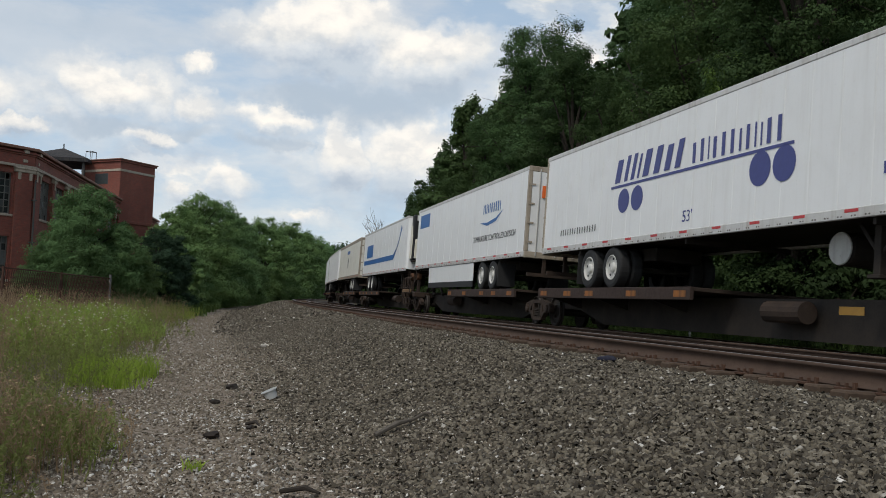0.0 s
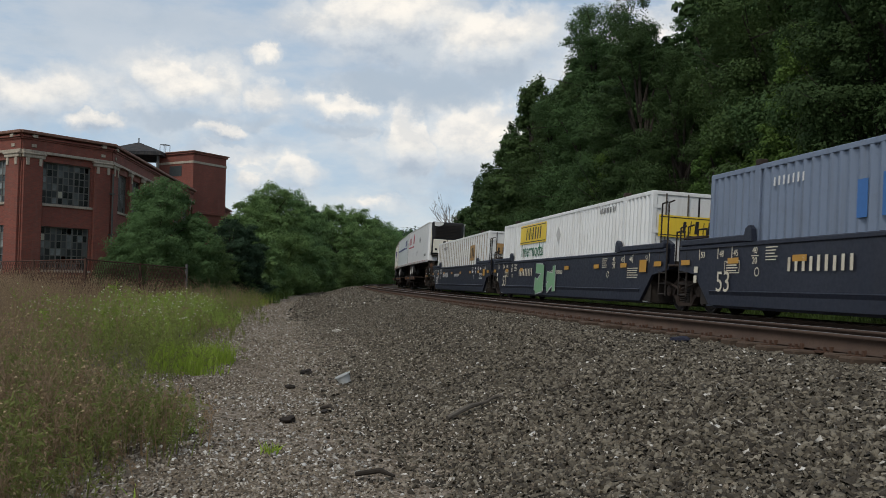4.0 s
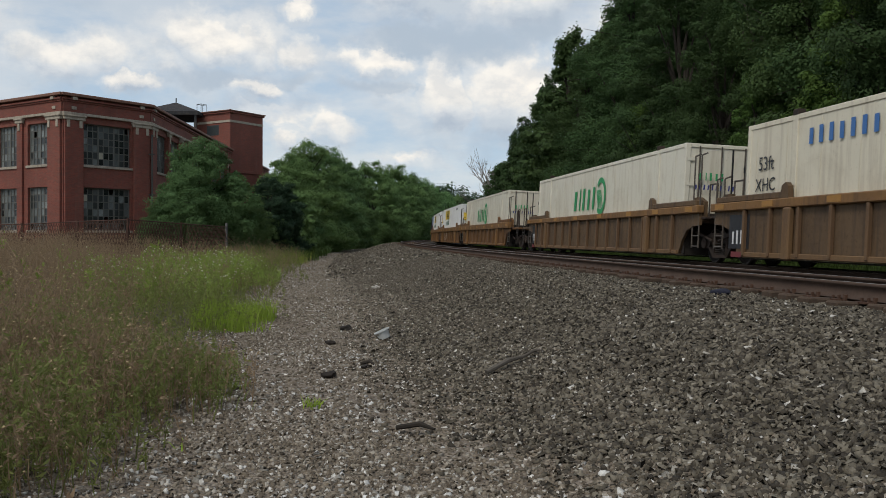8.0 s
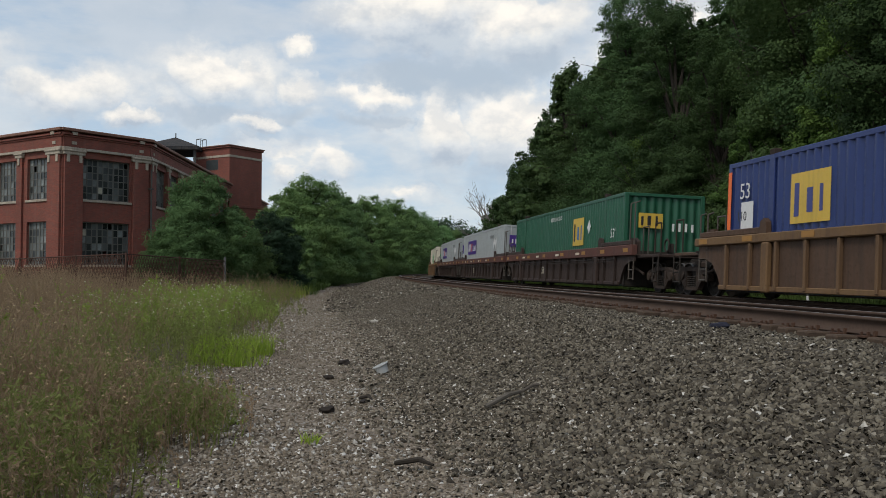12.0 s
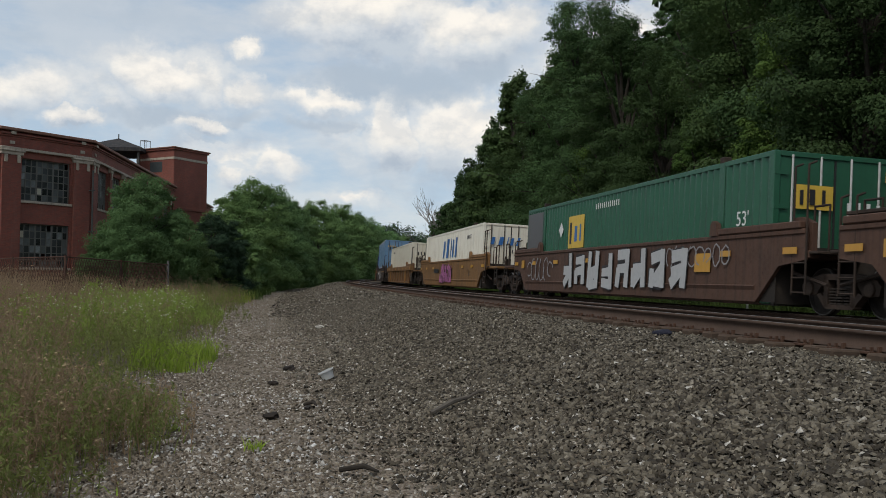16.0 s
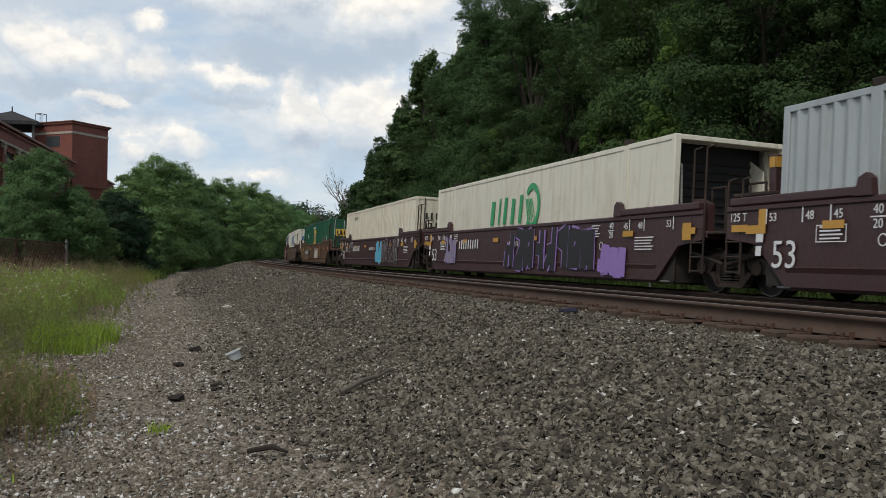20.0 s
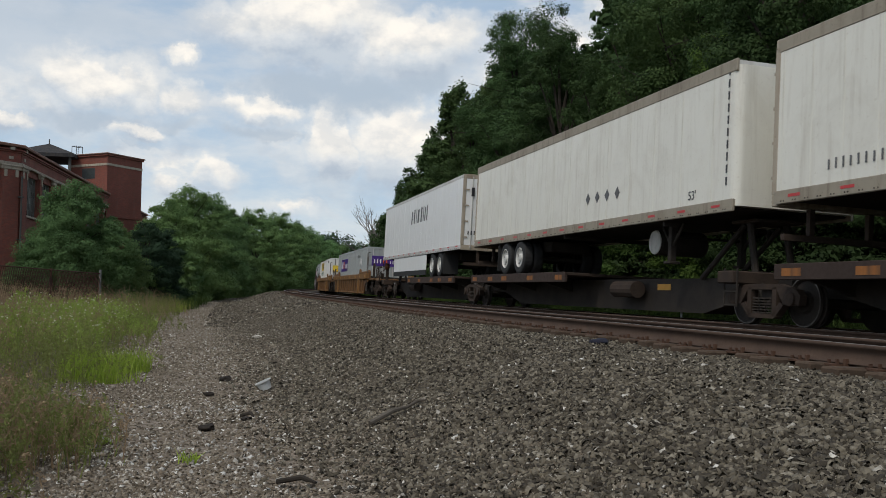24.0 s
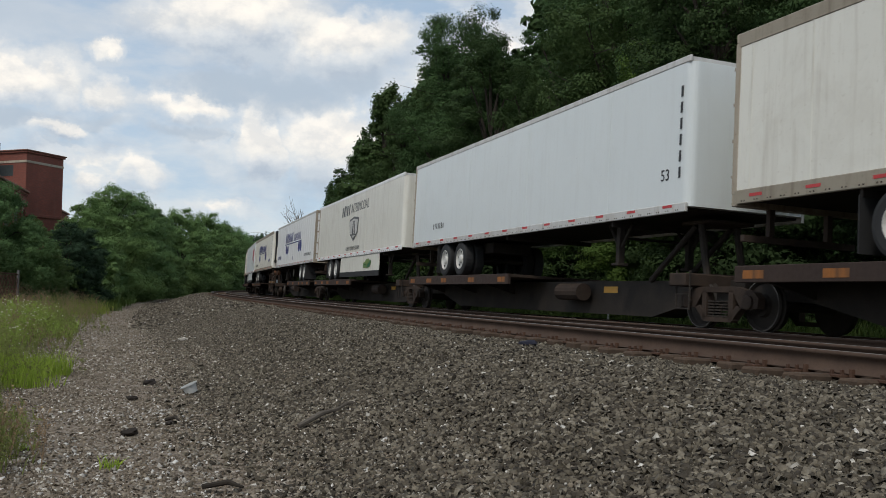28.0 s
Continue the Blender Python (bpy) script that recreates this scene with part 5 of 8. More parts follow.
def strip(u0, u1, w0, w1, bias=1.0, patch=0.0, clump=0.9, grow=None, where=None):
    """Places strewn over a stretch beside the track; patch thins them by a noise."""
    def place(rng, n):
        u = u0 + (u1 - u0) * rng.random(n) ** bias
        w = w0 + (w1 - w0) * rng.random(n)
        x, y = plan(u, w)
        ok = np.ones(n, bool)
        s = np.ones(n)
        f = np.sin(u * clump + 1.3 * np.sin(w * 1.1)) * np.sin(w * clump * 1.4 + 0.8 * np.sin(u * 0.7))
        ok &= f > patch * 2 - 1 + rng.normal(scale=0.25, size=n)
        s = s * (1 + 0.25 * f)
        edge = -7.2 + 0.45 * np.sin(u * 0.9) + 0.3 * np.sin(u * 2.3 + 1) + 0.28 * (1 - smooth01((u - 9.5) / 3.0))
        if w1 <= -6:
            ok &= w < edge + rng.normal(scale=0.22, size=n)
        if where is not None:
            ok &= where(u, w, rng)
        if grow is not None:
            s = s * grow(u, w)
        u, w, x, y, s = u[ok], w[ok], x[ok], y[ok], s[ok]
        return x, y, ground_z(u, w) + rough_z(u, w), s
    return place


def rise(u, w):
    """Weeds stand lower at the gravel's edge."""
    return 0.52 + 0.48 * np.clip((-w - 6.7) / 1.3, 0, 1)


def build_weeds():
    dry = lambda u, w, rng: lush(u, w) + rng.normal(scale=0.10, size=len(u)) < 0.56
    green = lambda u, w, rng: lush(u, w) + rng.normal(scale=0.10, size=len(u)) > 0.53
    ends = weed_plants("dry_weeds", 24000, strip(3.2, 62, -26, -6.2, 1.5, 0.18, 0.55, rise, dry), 0.98, WEED_BROWN, "tall dry reddish brown weeds in a rough field", 21, 7, 5)
    near = ends[(np.hypot(ends[:, 0], ends[:, 1]) < 19) & (ends[:, 2] > 0.45)]
    heads("seed_heads", near[np.random.default_rng(3).random(len(near)) < 0.15], 0.014, BLOOM_TAN, "tan seed heads of dry weeds", 5)
    weed_plants("green_weeds", 21000, strip(3.2, 62, -26, -6.2, 1.5, 0.18, 0.8, rise, green), 0.78, WEED_GREEN, "green leafy weeds in a rough field", 22, 6, 5, 0.034)
    weed_plants("edge_weeds", 1700, strip(3.2, 12.0, -9.0, -6.5, 1.0, 0.34, 1.1, rise), 0.62, WEED_GREEN, "mixed green weeds along the gravel", 26, 6, 6, 0.025)
    ends = weed_plants("brown_edge_weeds", 1700, strip(3.2, 12.0, -10.0, -6.6, 1.0, 0.34, 0.8, rise), 0.70, WEED_BROWN, "mixed brown weeds along the gravel", 27, 7, 5)
    heads("edge_seed_heads", ends[np.random.default_rng(8).random(len(ends)) < 0.12], 0.013, BLOOM_TAN, "tan seed heads of weeds along the gravel", 6)
    ends = weed_plants("flowering_weeds", 2000, strip(18, 33, -10.8, -7.7, 1.1, 0.25, 0.7, rise), 0.80, GRASS_FRESH, "yellow-green weeds with small white flowers", 23, 6, 5, 0.036)
    heads("white_flowers", ends[np.random.default_rng(4).random(len(ends)) < 0.14], 0.022, BLOOM, "small white wildflower heads")
    weed_plants("leafy_weeds", 26, strip(9, 20, -13, -8.2, 1.0, 0.0), 1.0, GRASS_FRESH, "single fresh green leafy weeds standing among dry ones", 24, 9, 9, 0.06)
    blades("rear_weeds", 5000, strip(-14, 3.5, -20, -6.6, 1.0, 0.3, 0.6, rise), 0.85, 0.006, WEED_BROWN, "dry weeds beside the gravel", "weeds", 0.3, 41, 8)
    blades("rear_green_weeds", 4000, strip(-14, 3.5, -20, -6.6, 1.0, 0.36, 0.8, rise), 0.65, 0.008, WEED_GREEN, "green weeds beside the gravel", "weeds", 0.3, 42, 8)
    blades("low_weeds", 900, strip(4.5, 14, -7.8, -6.1, 1.0, 0.55, 1.6), 0.16, 0.006, WEED_GREEN, "low scattered weeds in the gravel", "weeds", 0.5, 29, 4)
    blades("fresh_grass", 3200, strip(14.2, 17.8, -7.75, -6.5, 1.0, 0.25, 2.2), 0.32, 0.008, GRASS_BRIGHT, "bright green clump of fresh grass at the gravel's edge", "grass", 0.3, 25)
    blades("fresh_grass", 1700, strip(27, 35, -9.2, -7.1, 1.0, 0.3, 0.5), 0.34, 0.009, GRASS_FRESH, "fresh green grass along the gravel's edge", "grass", 0.3, 26)
    blades("fresh_grass", 4000, strip(48, 70, -10.0, -6.9, 1.0, 0.2, 0.5), 0.40, 0.014, GRASS_FRESH, "fresh green grass before the hedge row", "grass", 0.3, 31)
    blades("verge_grass", 16000, strip(56, 150, -12, -6.4, 1.0, 0.1, 0.3), 0.6, 0.03, GRASS_TURF, "green grass along the track far off", "grass", 0.3, 27)
    blades("bank_grass", 34000, strip(-8, 110, 7.9, 11.5, 1.2, 0.05, 0.6), 0.58, 0.014, GRASS_TURF, "green grass on the bank behind the tracks", "grass", 0.3, 28)
    for k, (u, w) in enumerate(((6.9, -6.08), (7.9, -5.81), (6.4, -6.7), (9.0, -6.5))):
        blades("grass_tuft", 45, strip(u - 0.08, u + 0.08, w - 0.08, w + 0.08), 0.10, 0.006, GRASS_BRIGHT, "small green tuft growing in the gravel", "grass", 0.5, 30 + k)

# ---- the train: shared pieces ----
MESHES = {}


def piece(name, key, make, material, parent, m=None, label=""):
    """A part whose mesh is shared by all parts made with the same key."""
    if key not in MESHES:
        MESHES[key] = mesh_of(name, make(), material)
    ob = new(name, MESHES[key])
    ob.parent = parent
    if m is not None:
        ob.matrix_basis = m
    return tagged(ob, label) if label else ob


def at(x=0, y=0, z=0):
    return Matrix.Translation((x, y, z))


def flat(points, face, depth, thick=0.004):
    """A thin raised shape on a vehicle's side ('L': points in y, z) or on its trailing end ('E': points in x, z)."""
    if face == "L":
        return side_plate(points, -depth - thick, -depth)
    return prism(points, -depth - thick, -depth)


def mark(parent, material, a, z, w, h, slant=0.0, face="L", depth=1.306, name="panel", label=""):
    s = -1 if face == "L" else 1          # reading direction on that face
    pts = [(a, z), (a + s * w, z), (a + s * (w + slant), z + h), (a + s * slant, z + h)]
    return part(name, flat(pts, face, depth), material, parent, label)


def word_bars(parent, material, a, z, h, widths, gap=0.25, slant=0.0, face="L", depth=1.306, name="lettering_bar"):
    """A word that is not spelled out: one upright bar for each sign, in its size and colour."""
    bm = bmesh.new()
    s = -1 if face == "L" else 1
    x = a
    for k, w in enumerate(widths):
        w = w * h
        hh = h * (1.0 if k % 3 else 0.92)
        for q0, q1, z0, z1 in ((w * 0.18, w * (0.80 if name == "bold_lettering_bar" else 0.66), 0, hh),):
            pts = [(x + s * (q0 + slant * z0), z + z0), (x + s * (q1 + slant * z0), z + z0), (x + s * (q1 + slant * z1), z + z1), (x + s * (q0 + slant * z1), z + z1)]
            d = depth + 0.0005 * k
            if face == "L":
                side_plate(pts, -d - 0.004, -d, bm)
            else:
                prism(pts, -d - 0.004, -d, bm)
        x += s * (w + gap * h)
    return part(name, bm, material, parent)


def disc(parent, material, a, z, r, face="L", depth=1.306, squeeze=1.0, name="round_mark"):
    pts = [(a + r * squeeze * math.cos(k * math.tau / 24), z + r * math.sin(k * math.tau / 24)) for k in range(24)]
    return part(name, flat(pts, face, depth), material, parent)


def diamond(parent, material, a, z, r, face="L", depth=1.306):
    return part("placard", flat([(a - r, z), (a, z - r * 1.15), (a + r, z), (a, z + r * 1.15)], face, depth), material, parent)


ON_LEFT = Matrix(((0, 0, -1, 0), (-1, 0, 0, 0), (0, 1, 0, 0), (0, 0, 0, 1)))
ON_END = Matrix(((1, 0, 0, 0), (0, 0, -1, 0), (0, 1, 0, 0), (0, 0, 0, 1)))


def words(text, size, material, parent, a, z, face="L", depth=1.306, stretch=1.0):
    m = at(-depth, a, z) @ ON_LEFT if face == "L" else at(a, -depth, z) @ ON_END
    return lettering(text, size, material, parent, m @ Matrix.Diagonal((stretch, 1, 1, 1)))


def graffiti(parent, y0, y1, z0, z1, fill, edge, seed, depth, letters=5, thick=0.16, drips=0):
    """Sprayed letter-like strokes with a darker outline; no readable word."""
    rng = random.Random(seed)
    cell = (y1 - y0) / letters
    for i in range(letters):
        shapes = {"outline": bmesh.new(), "fill": bmesh.new()}
        ya = y0 + cell * (i + 0.5)
        lean, hh = rng.uniform(-0.10, 0.10) * cell, z1 - z0
        zb, zt = z0 + hh * rng.uniform(0.02, 0.14), z1 - hh * rng.uniform(0.02, 0.14)
        stems = [((ya - cell * 0.27, zb), (ya - cell * 0.27 + lean, zt))]
        if rng.random() < 0.7:
            stems.append(((ya + cell * 0.27, zb), (ya + cell * 0.27 + lean, zt if rng.random() < 0.6 else (zb + zt) / 2)))
        for z in rng.sample([zb + thick * 0.5, (zb + zt) / 2, zt - thick * 0.5], rng.choice((1, 2))):
            stems.append(((ya - cell * 0.3, z), (ya + cell * 0.3 + lean * 0.5, z + hh * rng.uniform(-0.12, 0.12))))
        if rng.random() < 0.45:
            stems.append(((ya - cell * 0.25, (zb + zt) / 2), (ya + cell * 0.3, zb + thick * 0.3)))
        for n, (a, b) in enumerate(stems):
            dy, dz = b[0] - a[0], b[1] - a[1]
            ln = math.hypot(dy, dz) + 1e-6
            ny, nz = -dz / ln, dy / ln
            for key, t, d in (("outline", thick * 0.5 + 0.05, depth + 0.0004 * i), ("fill", thick * 0.5, depth + 0.005 + 0.0004 * n)):
                t2 = t * rng.uniform(0.8, 1.15)
                pts = [(a[0] + ny * t, a[1] + nz * t), (b[0] + ny * t2, b[1] + nz * t2), (b[0] - ny * t2, b[1] - nz * t2), (a[0] - ny * t, a[1] - nz * t)]
                pts = [(y, min(max(z, z0 - 0.02), z1 + 0.02)) for y, z in pts]
                side_plate(pts, -d - 0.003, -d, shapes[key])
        edge_part = part("graffiti_outline", shapes["outline"], edge, parent, "graffiti outline")
        part("graffiti", shapes["fill"], fill, edge_part, "sprayed graffiti stroke")


def scrawl(parent, y0, y1, z0, z1, material, seed, depth, n=5, r=0.02):
    """Thin looping sprayed lines."""
    rng = random.Random(seed)
    bm = bmesh.new()
    for i in range(n):
        c = (y0 + (y1 - y0) * (i + 0.5) / n, (z0 + z1) / 2)
        pts = []
        rr, zz, ph = (y1 - y0) / n * rng.uniform(0.35, 0.6), (z1 - z0) * rng.uniform(0.3, 0.5), rng.uniform(0, 6)
        for k in range(13):
            a = ph + k * math.tau / 12 * rng.uniform(0.7, 1.0)
            pts.append((c[0] + rr * math.cos(a), c[1] + zz * math.sin(a)))
        for p, q in zip(pts, pts[1:]):
            dy, dz = q[0] - p[0], q[1] - p[1]
            ln = math.hypot(dy, dz) + 1e-6
            ny, nz = -dz / ln * r, dy / ln * r
            side_plate([(p[0] + ny, p[1] + nz), (q[0] + ny, q[1] + nz), (q[0] - ny, q[1] - nz), (p[0] - ny, p[1] - nz)], -depth - 0.003, -depth, bm)
    part("graffiti_line", bm, material, parent, "thin sprayed graffiti line")


# ---- wheel trucks ----
def truck_frame_bm(sx):
    bm = bmesh.new()
    x0, x1 = (sx * 0.93, sx * 1.07) if sx > 0 else (sx * 1.07, sx * 0.93)
    side_plate([(-1.05, 0.52), (-0.95, 0.62), (-0.45, 0.72), (0.45, 0.72), (0.95, 0.62), (1.05, 0.52), (1.02, 0.36), (0.62, 0.36), (0.50, 0.50), (0.42, 0.62), (-0.42, 0.62), (-0.50, 0.50), (-0.62, 0.36), (-1.02, 0.36)], x0, x1, bm)
    side_plate([(-0.62, 0.36), (-0.36, 0.12), (0.36, 0.12), (0.62, 0.36), (0.50, 0.40), (0.30, 0.20), (-0.30, 0.20), (-0.50, 0.40)], x0, x1, bm)
    for y in (-0.36, 0.36):
        box(x0, x1, y - 0.06, y + 0.06, 0.15, 0.66, bm=bm)
    return bm


def springs_bm(sx):
    bm = bmesh.new()
    for y in (-0.2, 0.0, 0.2):
        for k in range(6):
            rod((sx * 1.0, y, 0.205 + k * 0.05), (sx * 1.0, y, 0.23 + k * 0.05), 0.085, 10, bm=bm)
    return bm


def rail_truck():
    t = thing("wheel_truck", "grimy brown steel railway truck with two wheelsets", "railway truck", "wheel trucks of the train")
    for sx in (-1, 1):
        f = piece("side_frame", ("side_frame", sx), lambda: truck_frame_bm(sx), STEEL_BROWN, t)
        if sx < 0:
            piece("spring_nest", ("springs", sx), lambda: springs_bm(sx), STEEL_DARK, f)
        for y in (-0.81, 0.81) if sx < 0 else ():
            piece("bearing_cap", ("cap", sx), lambda: lathe([(0.09, -0.04), (0.12, -0.03), (0.12, 0.03), (0.09, 0.05)], (sx * 1.08, 0, 0), 12), STEEL_BROWN, f, at(0, y, 0.46))
    piece("bolster", "bolster", lambda: box(-0.95, 0.95, -0.2, 0.2, 0.42, 0.66, 0.03), STEEL_DARK, t)
    for y in (-0.81, 0.81):
        ax = piece("axle", "axle", lambda: rod((-0.95, 0, 0), (0.95, 0, 0), 0.08, 10), STEEL_DARK, t, at(0, y, 0.42))
        for sx in (-1, 1):
            piece("wheel", ("wheel", sx), lambda: lathe([(0.10, 0.06 * sx), (0.17, 0.07 * sx), (0.20, 0.01 * sx), (0.36, 0.0), (0.40, 0.05 * sx), (0.42, 0.05 * sx), (0.42, -0.05 * sx), (0.45, -0.06 * sx), (0.445, -0.085 * sx), (0.2, -0.08 * sx), (0.1, -0.09 * sx)], (sx * 0.76, 0, 0), 28), STEEL_DARK, ax)
            if sx > 0:
                continue
            piece("wheel_tread", ("tread", sx), lambda: lathe([(0.405, 0.052 * sx), (0.421, 0.052 * sx), (0.422, 0.0), (0.40, 0.0)], (sx * 0.76, 0, 0), 28, caps=False), WHEEL_STEEL, ax)
    piece("brake_beam", "brake", lambda: box(-0.7, 0.7, -0.04, 0.04, -0.05, 0.05, 0.01), STEEL_DARK, t, at(0, 0.33, 0.36))
    return t


TRUCK = []


def add_truck(u):
    if not TRUCK:
        TRUCK.append(rail_truck())
        MOVERS.append((TRUCK[0], u, 0.0))
    else:
        MOVERS.append((copy_thing(TRUCK[0], Matrix()), u, 0.0))


# ---- well cars ----
def arch_points(top, ribbed):
    """Outline of a well's side: long above, cut back over the trucks below."""
    lo = 0.18
    if ribbed:
        return [(-8.1, lo), (8.1, lo), (8.3, 0.5), (8.6, 0.78), (9.0, 0.88), (9.35, 0.9), (9.35, top), (-9.35, top), (-9.35, 0.9), (-9.0, 0.88), (-8.6, 0.78), (-8.3, 0.5)]
    return [(-7.75, lo), (7.75, lo), (8.5, 0.85), (9.3, 0.95), (9.3, top), (-9.3, top), (-9.3, 0.95), (-8.5, 0.85)]


def well_car(colour, ribbed, label, ribs=12, slim=False, chord=None, rib=None):
    c = thing("well_car", label, "well car", "well cars of the train")
    top = 1.38 if ribbed else 1.50
    X = 1.40
    rib = rib or colour
    key = (colour.name, ribbed, slim, rib.name)
    low = 1.19 if slim else 1.06
    chord = chord or colour
    for sx in (-1, 1):
        x0 = sx * X
        side = piece("side_sill", (key, "side", sx), lambda: side_plate(arch_points(top - (0.0 if not ribbed else 0.02), ribbed), *sorted((x0, x0 - sx * 0.07))), colour, c)
        if ribbed:
            piece("top_chord", (key, "chord", sx), lambda: box(*sorted((x0 - sx * 0.10, x0 + sx * 0.10)), -9.4, 9.4, low, top, 0.02), chord, c)
            piece("bottom_chord", (key, "low", sx), lambda: box(*sorted((x0 - sx * 0.02, x0 + sx * 0.06)), -8.1, 8.1, 0.165, 0.275, 0.015), rib, c)
            if sx > 0:
                piece("ribs", (key, "ribs", ribs), lambda: ribs_bm(x0, ribs), colour, side)
            for k in range(ribs if sx < 0 else 0):
                y = -7.75 + 15.5 * k / (ribs - 1)
                piece("rib", (key, "rib", sx), lambda: box(*sorted((x0 + sx * 0.003, x0 + sx * 0.09)), -0.042, 0.042, 0.20, low - 0.002, 0.01), rib, side, at(0, y, 0))
            for y in (-5.9, 5.9):
                piece("bracket", (key, "bracket", sx), lambda: box(*sorted((x0, x0 + sx * 0.14)), -0.13, 0.13, 0.14, low - 0.002, 0.03), rib, side, at(0, y, 0))
            if chord is CHORD_RED and sx < 0:
                for z in (0.88, 0.96):
                    piece("brake_pipe", (key, "pipe"), lambda: rod((x0 - 0.11, -7.9, 0), (x0 - 0.11, 7.9, 0), 0.014, 6), STEEL_DARK, c, at(0, 0, z))
        else:
            piece("top_chord", (key, "chord", sx), lambda: box(*sorted((x0 - sx * 0.06, x0 + sx * 0.03)), -9.3, 9.3, top - 0.10, top, 0.02), colour, c)
            piece("lower_flare", (key, "flare", sx), lambda: prism([(x0 + sx * 0.002, 0.50), (x0 + sx * 0.03, 0.48), (x0 - sx * 0.10, 0.13), (x0 - sx * 0.16, 0.13)], -7.72, 7.72), colour, c)
        for e in (-1, 1):
            # added dark sheet stands for the darkness behind the arch, hiding the container
            if sx < 0:
                piece("inner_plate", (key, "inner", e), lambda: box(*sorted((x0 - sx * 0.075, x0 - sx * 0.09)), *sorted((e * 7.6, e * 8.3)), 0.19, 1.0), STEEL_DARK, c)
            if sx > 0:
                continue
            piece("raised_sill", (key, "raised", sx, e), lambda: box(*sorted((x0 - sx * 0.08, x0 + sx * 0.05)), *sorted((e * 6.1, e * 9.2)), top + 0.002, top + 0.14, 0.02), colour, c)
            piece("guide_bracket", (key, "guide", sx, e), lambda: side_plate([(e * 5.95, top), (e * 6.3, top), (e * 6.22, top + 0.26), (e * 6.08, top + 0.32), (e * 5.98, top + 0.24)], *sorted((x0 - sx * 0.05, x0 + sx * 0.06))), colour, c)
    piece("well_floor", (key, "floor"), lambda: box(-1.25, 1.25, -8.15, 8.15, 0.125, 0.152), STEEL_DARK, c)
    for e in (-1, 1):
        piece("end_platform", (key, "plat", e), lambda: box(-1.35, 1.35, *sorted((e * 8.25, e * 9.35)), 0.98, 1.12, 0.02), colour, c)
        piece("bulkhead", (key, "bulk", e), lambda: box(-1.32, 1.32, *sorted((e * 8.16, e * 8.26)), 0.16, 1.25), STEEL_DARK, c)
        piece("draft_sill", (key, "draft", e), lambda: box(-0.32, 0.32, *sorted((e * 8.27, e * 9.7)), 0.66, 0.977, 0.02), STEEL_DARK, c)
        rail = HANDRAIL if ribbed else (STEEL_BROWN if colour is not NAVY else STEEL_DARK)
        # climbing irons on the corner: tall at the trailing end, lower at the leading one
        piece("ladder", (key, "ladder", e), lambda: climb_bm(-1.385, e * 9.12, 0.34, 2.62 if e < 0 else 1.95), rail, c)
        piece("grab_rail", (key, "grab", e), lambda: grab_bm(-0.95, e * 9.1), rail, c)
        piece("corner_gusset", (key, "gusset", e), lambda: side_plate([(e * 8.75, 1.1), (e * 9.36, 1.1), (e * 9.36, top + 0.1), (e * 9.05, top + 0.22), (e * 8.75, top + 0.22)], -1.30, -1.20), colour, c)
        piece("crossover_step", (key, "cross", e), lambda: box(-1.36, -0.55, *sorted((e * 9.36, e * 9.62)), 1.05, 1.10, 0.01), STEEL_BROWN, c)
        piece("brake_lever", (key, "lever", e), lambda: rod((-1.1, e * 8.5, 0.75), (-1.15, e * 9.6, 0.52), 0.035, 6), STEEL_BROWN, c)
        piece("air_hose", (key, "hose", e), lambda: hose_bm(e), STEEL_DARK, c)
    if not ribbed:
        end_tower(c, colour, key)
    # yellow reflector plates along the side
    for k, y in enumerate((-8.9, -6.6, -4.4, -1.5, 1.4, 4.3, 6.7, 8.9)):
        z = (1.29 if slim else 1.22) if ribbed else 1.12
        piece("reflector", (ribbed, "refl"), lambda: box(-0.003, 0.003, -0.22, 0.22, -0.06, 0.06), REFLECT_DULL if ribbed else REFLECT, c, at(-X - (0.106 if ribbed else 0.036), y, z))
    return c


def ribs_bm(x0, n):
    bm = bmesh.new()
    for k in range(n):
        y = -7.75 + 15.5 * k / (n - 1)
        box(x0 + 0.003, x0 + 0.085, y - 0.055, y + 0.055, 0.16, 1.058, bm=bm)
    return bm


def grab_bm(x, y):
    bm = bmesh.new()
    for dy in (-0.22, 0.22):
        rod((x, y + dy, 1.1), (x, y + dy, 1.95), 0.022, 6, bm=bm)
    rod((x, y - 0.22, 1.94), (x, y + 0.22, 1.94), 0.022, 6, bm=bm)
    return bm


def climb_bm(x, y, z0, z1):
    """A ladder of bent iron: two uprights turned inward at the top, four rungs below."""
    bm = bmesh.new()
    for k in range(4):
        rod((x, y - 0.2, z0 + 0.04 + 0.26 * k), (x, y + 0.2, z0 + 0.04 + 0.26 * k), 0.017, 6, bm=bm)
    for dy in (-0.2, 0.2):
        rod((x, y + dy, z0), (x, y + dy, z1), 0.021, 6, bm=bm)
        rod((x, y + dy, z1), (x + 0.14, y + dy, z1 + 0.06), 0.021, 6, bm=bm)
    return bm


def hose_bm(e):
    """A brake hose hanging in a loop under the end."""
    bm = bmesh.new()
    pts = [Vector((-0.7, e * (8.7 + 0.16 * k), 0.72 - 0.34 * math.sin(math.pi * k / 7))) for k in range(8)]
    for a, b in zip(pts, pts[1:]):
        rod(a, b, 0.028, 6, bm=bm)
    return bm


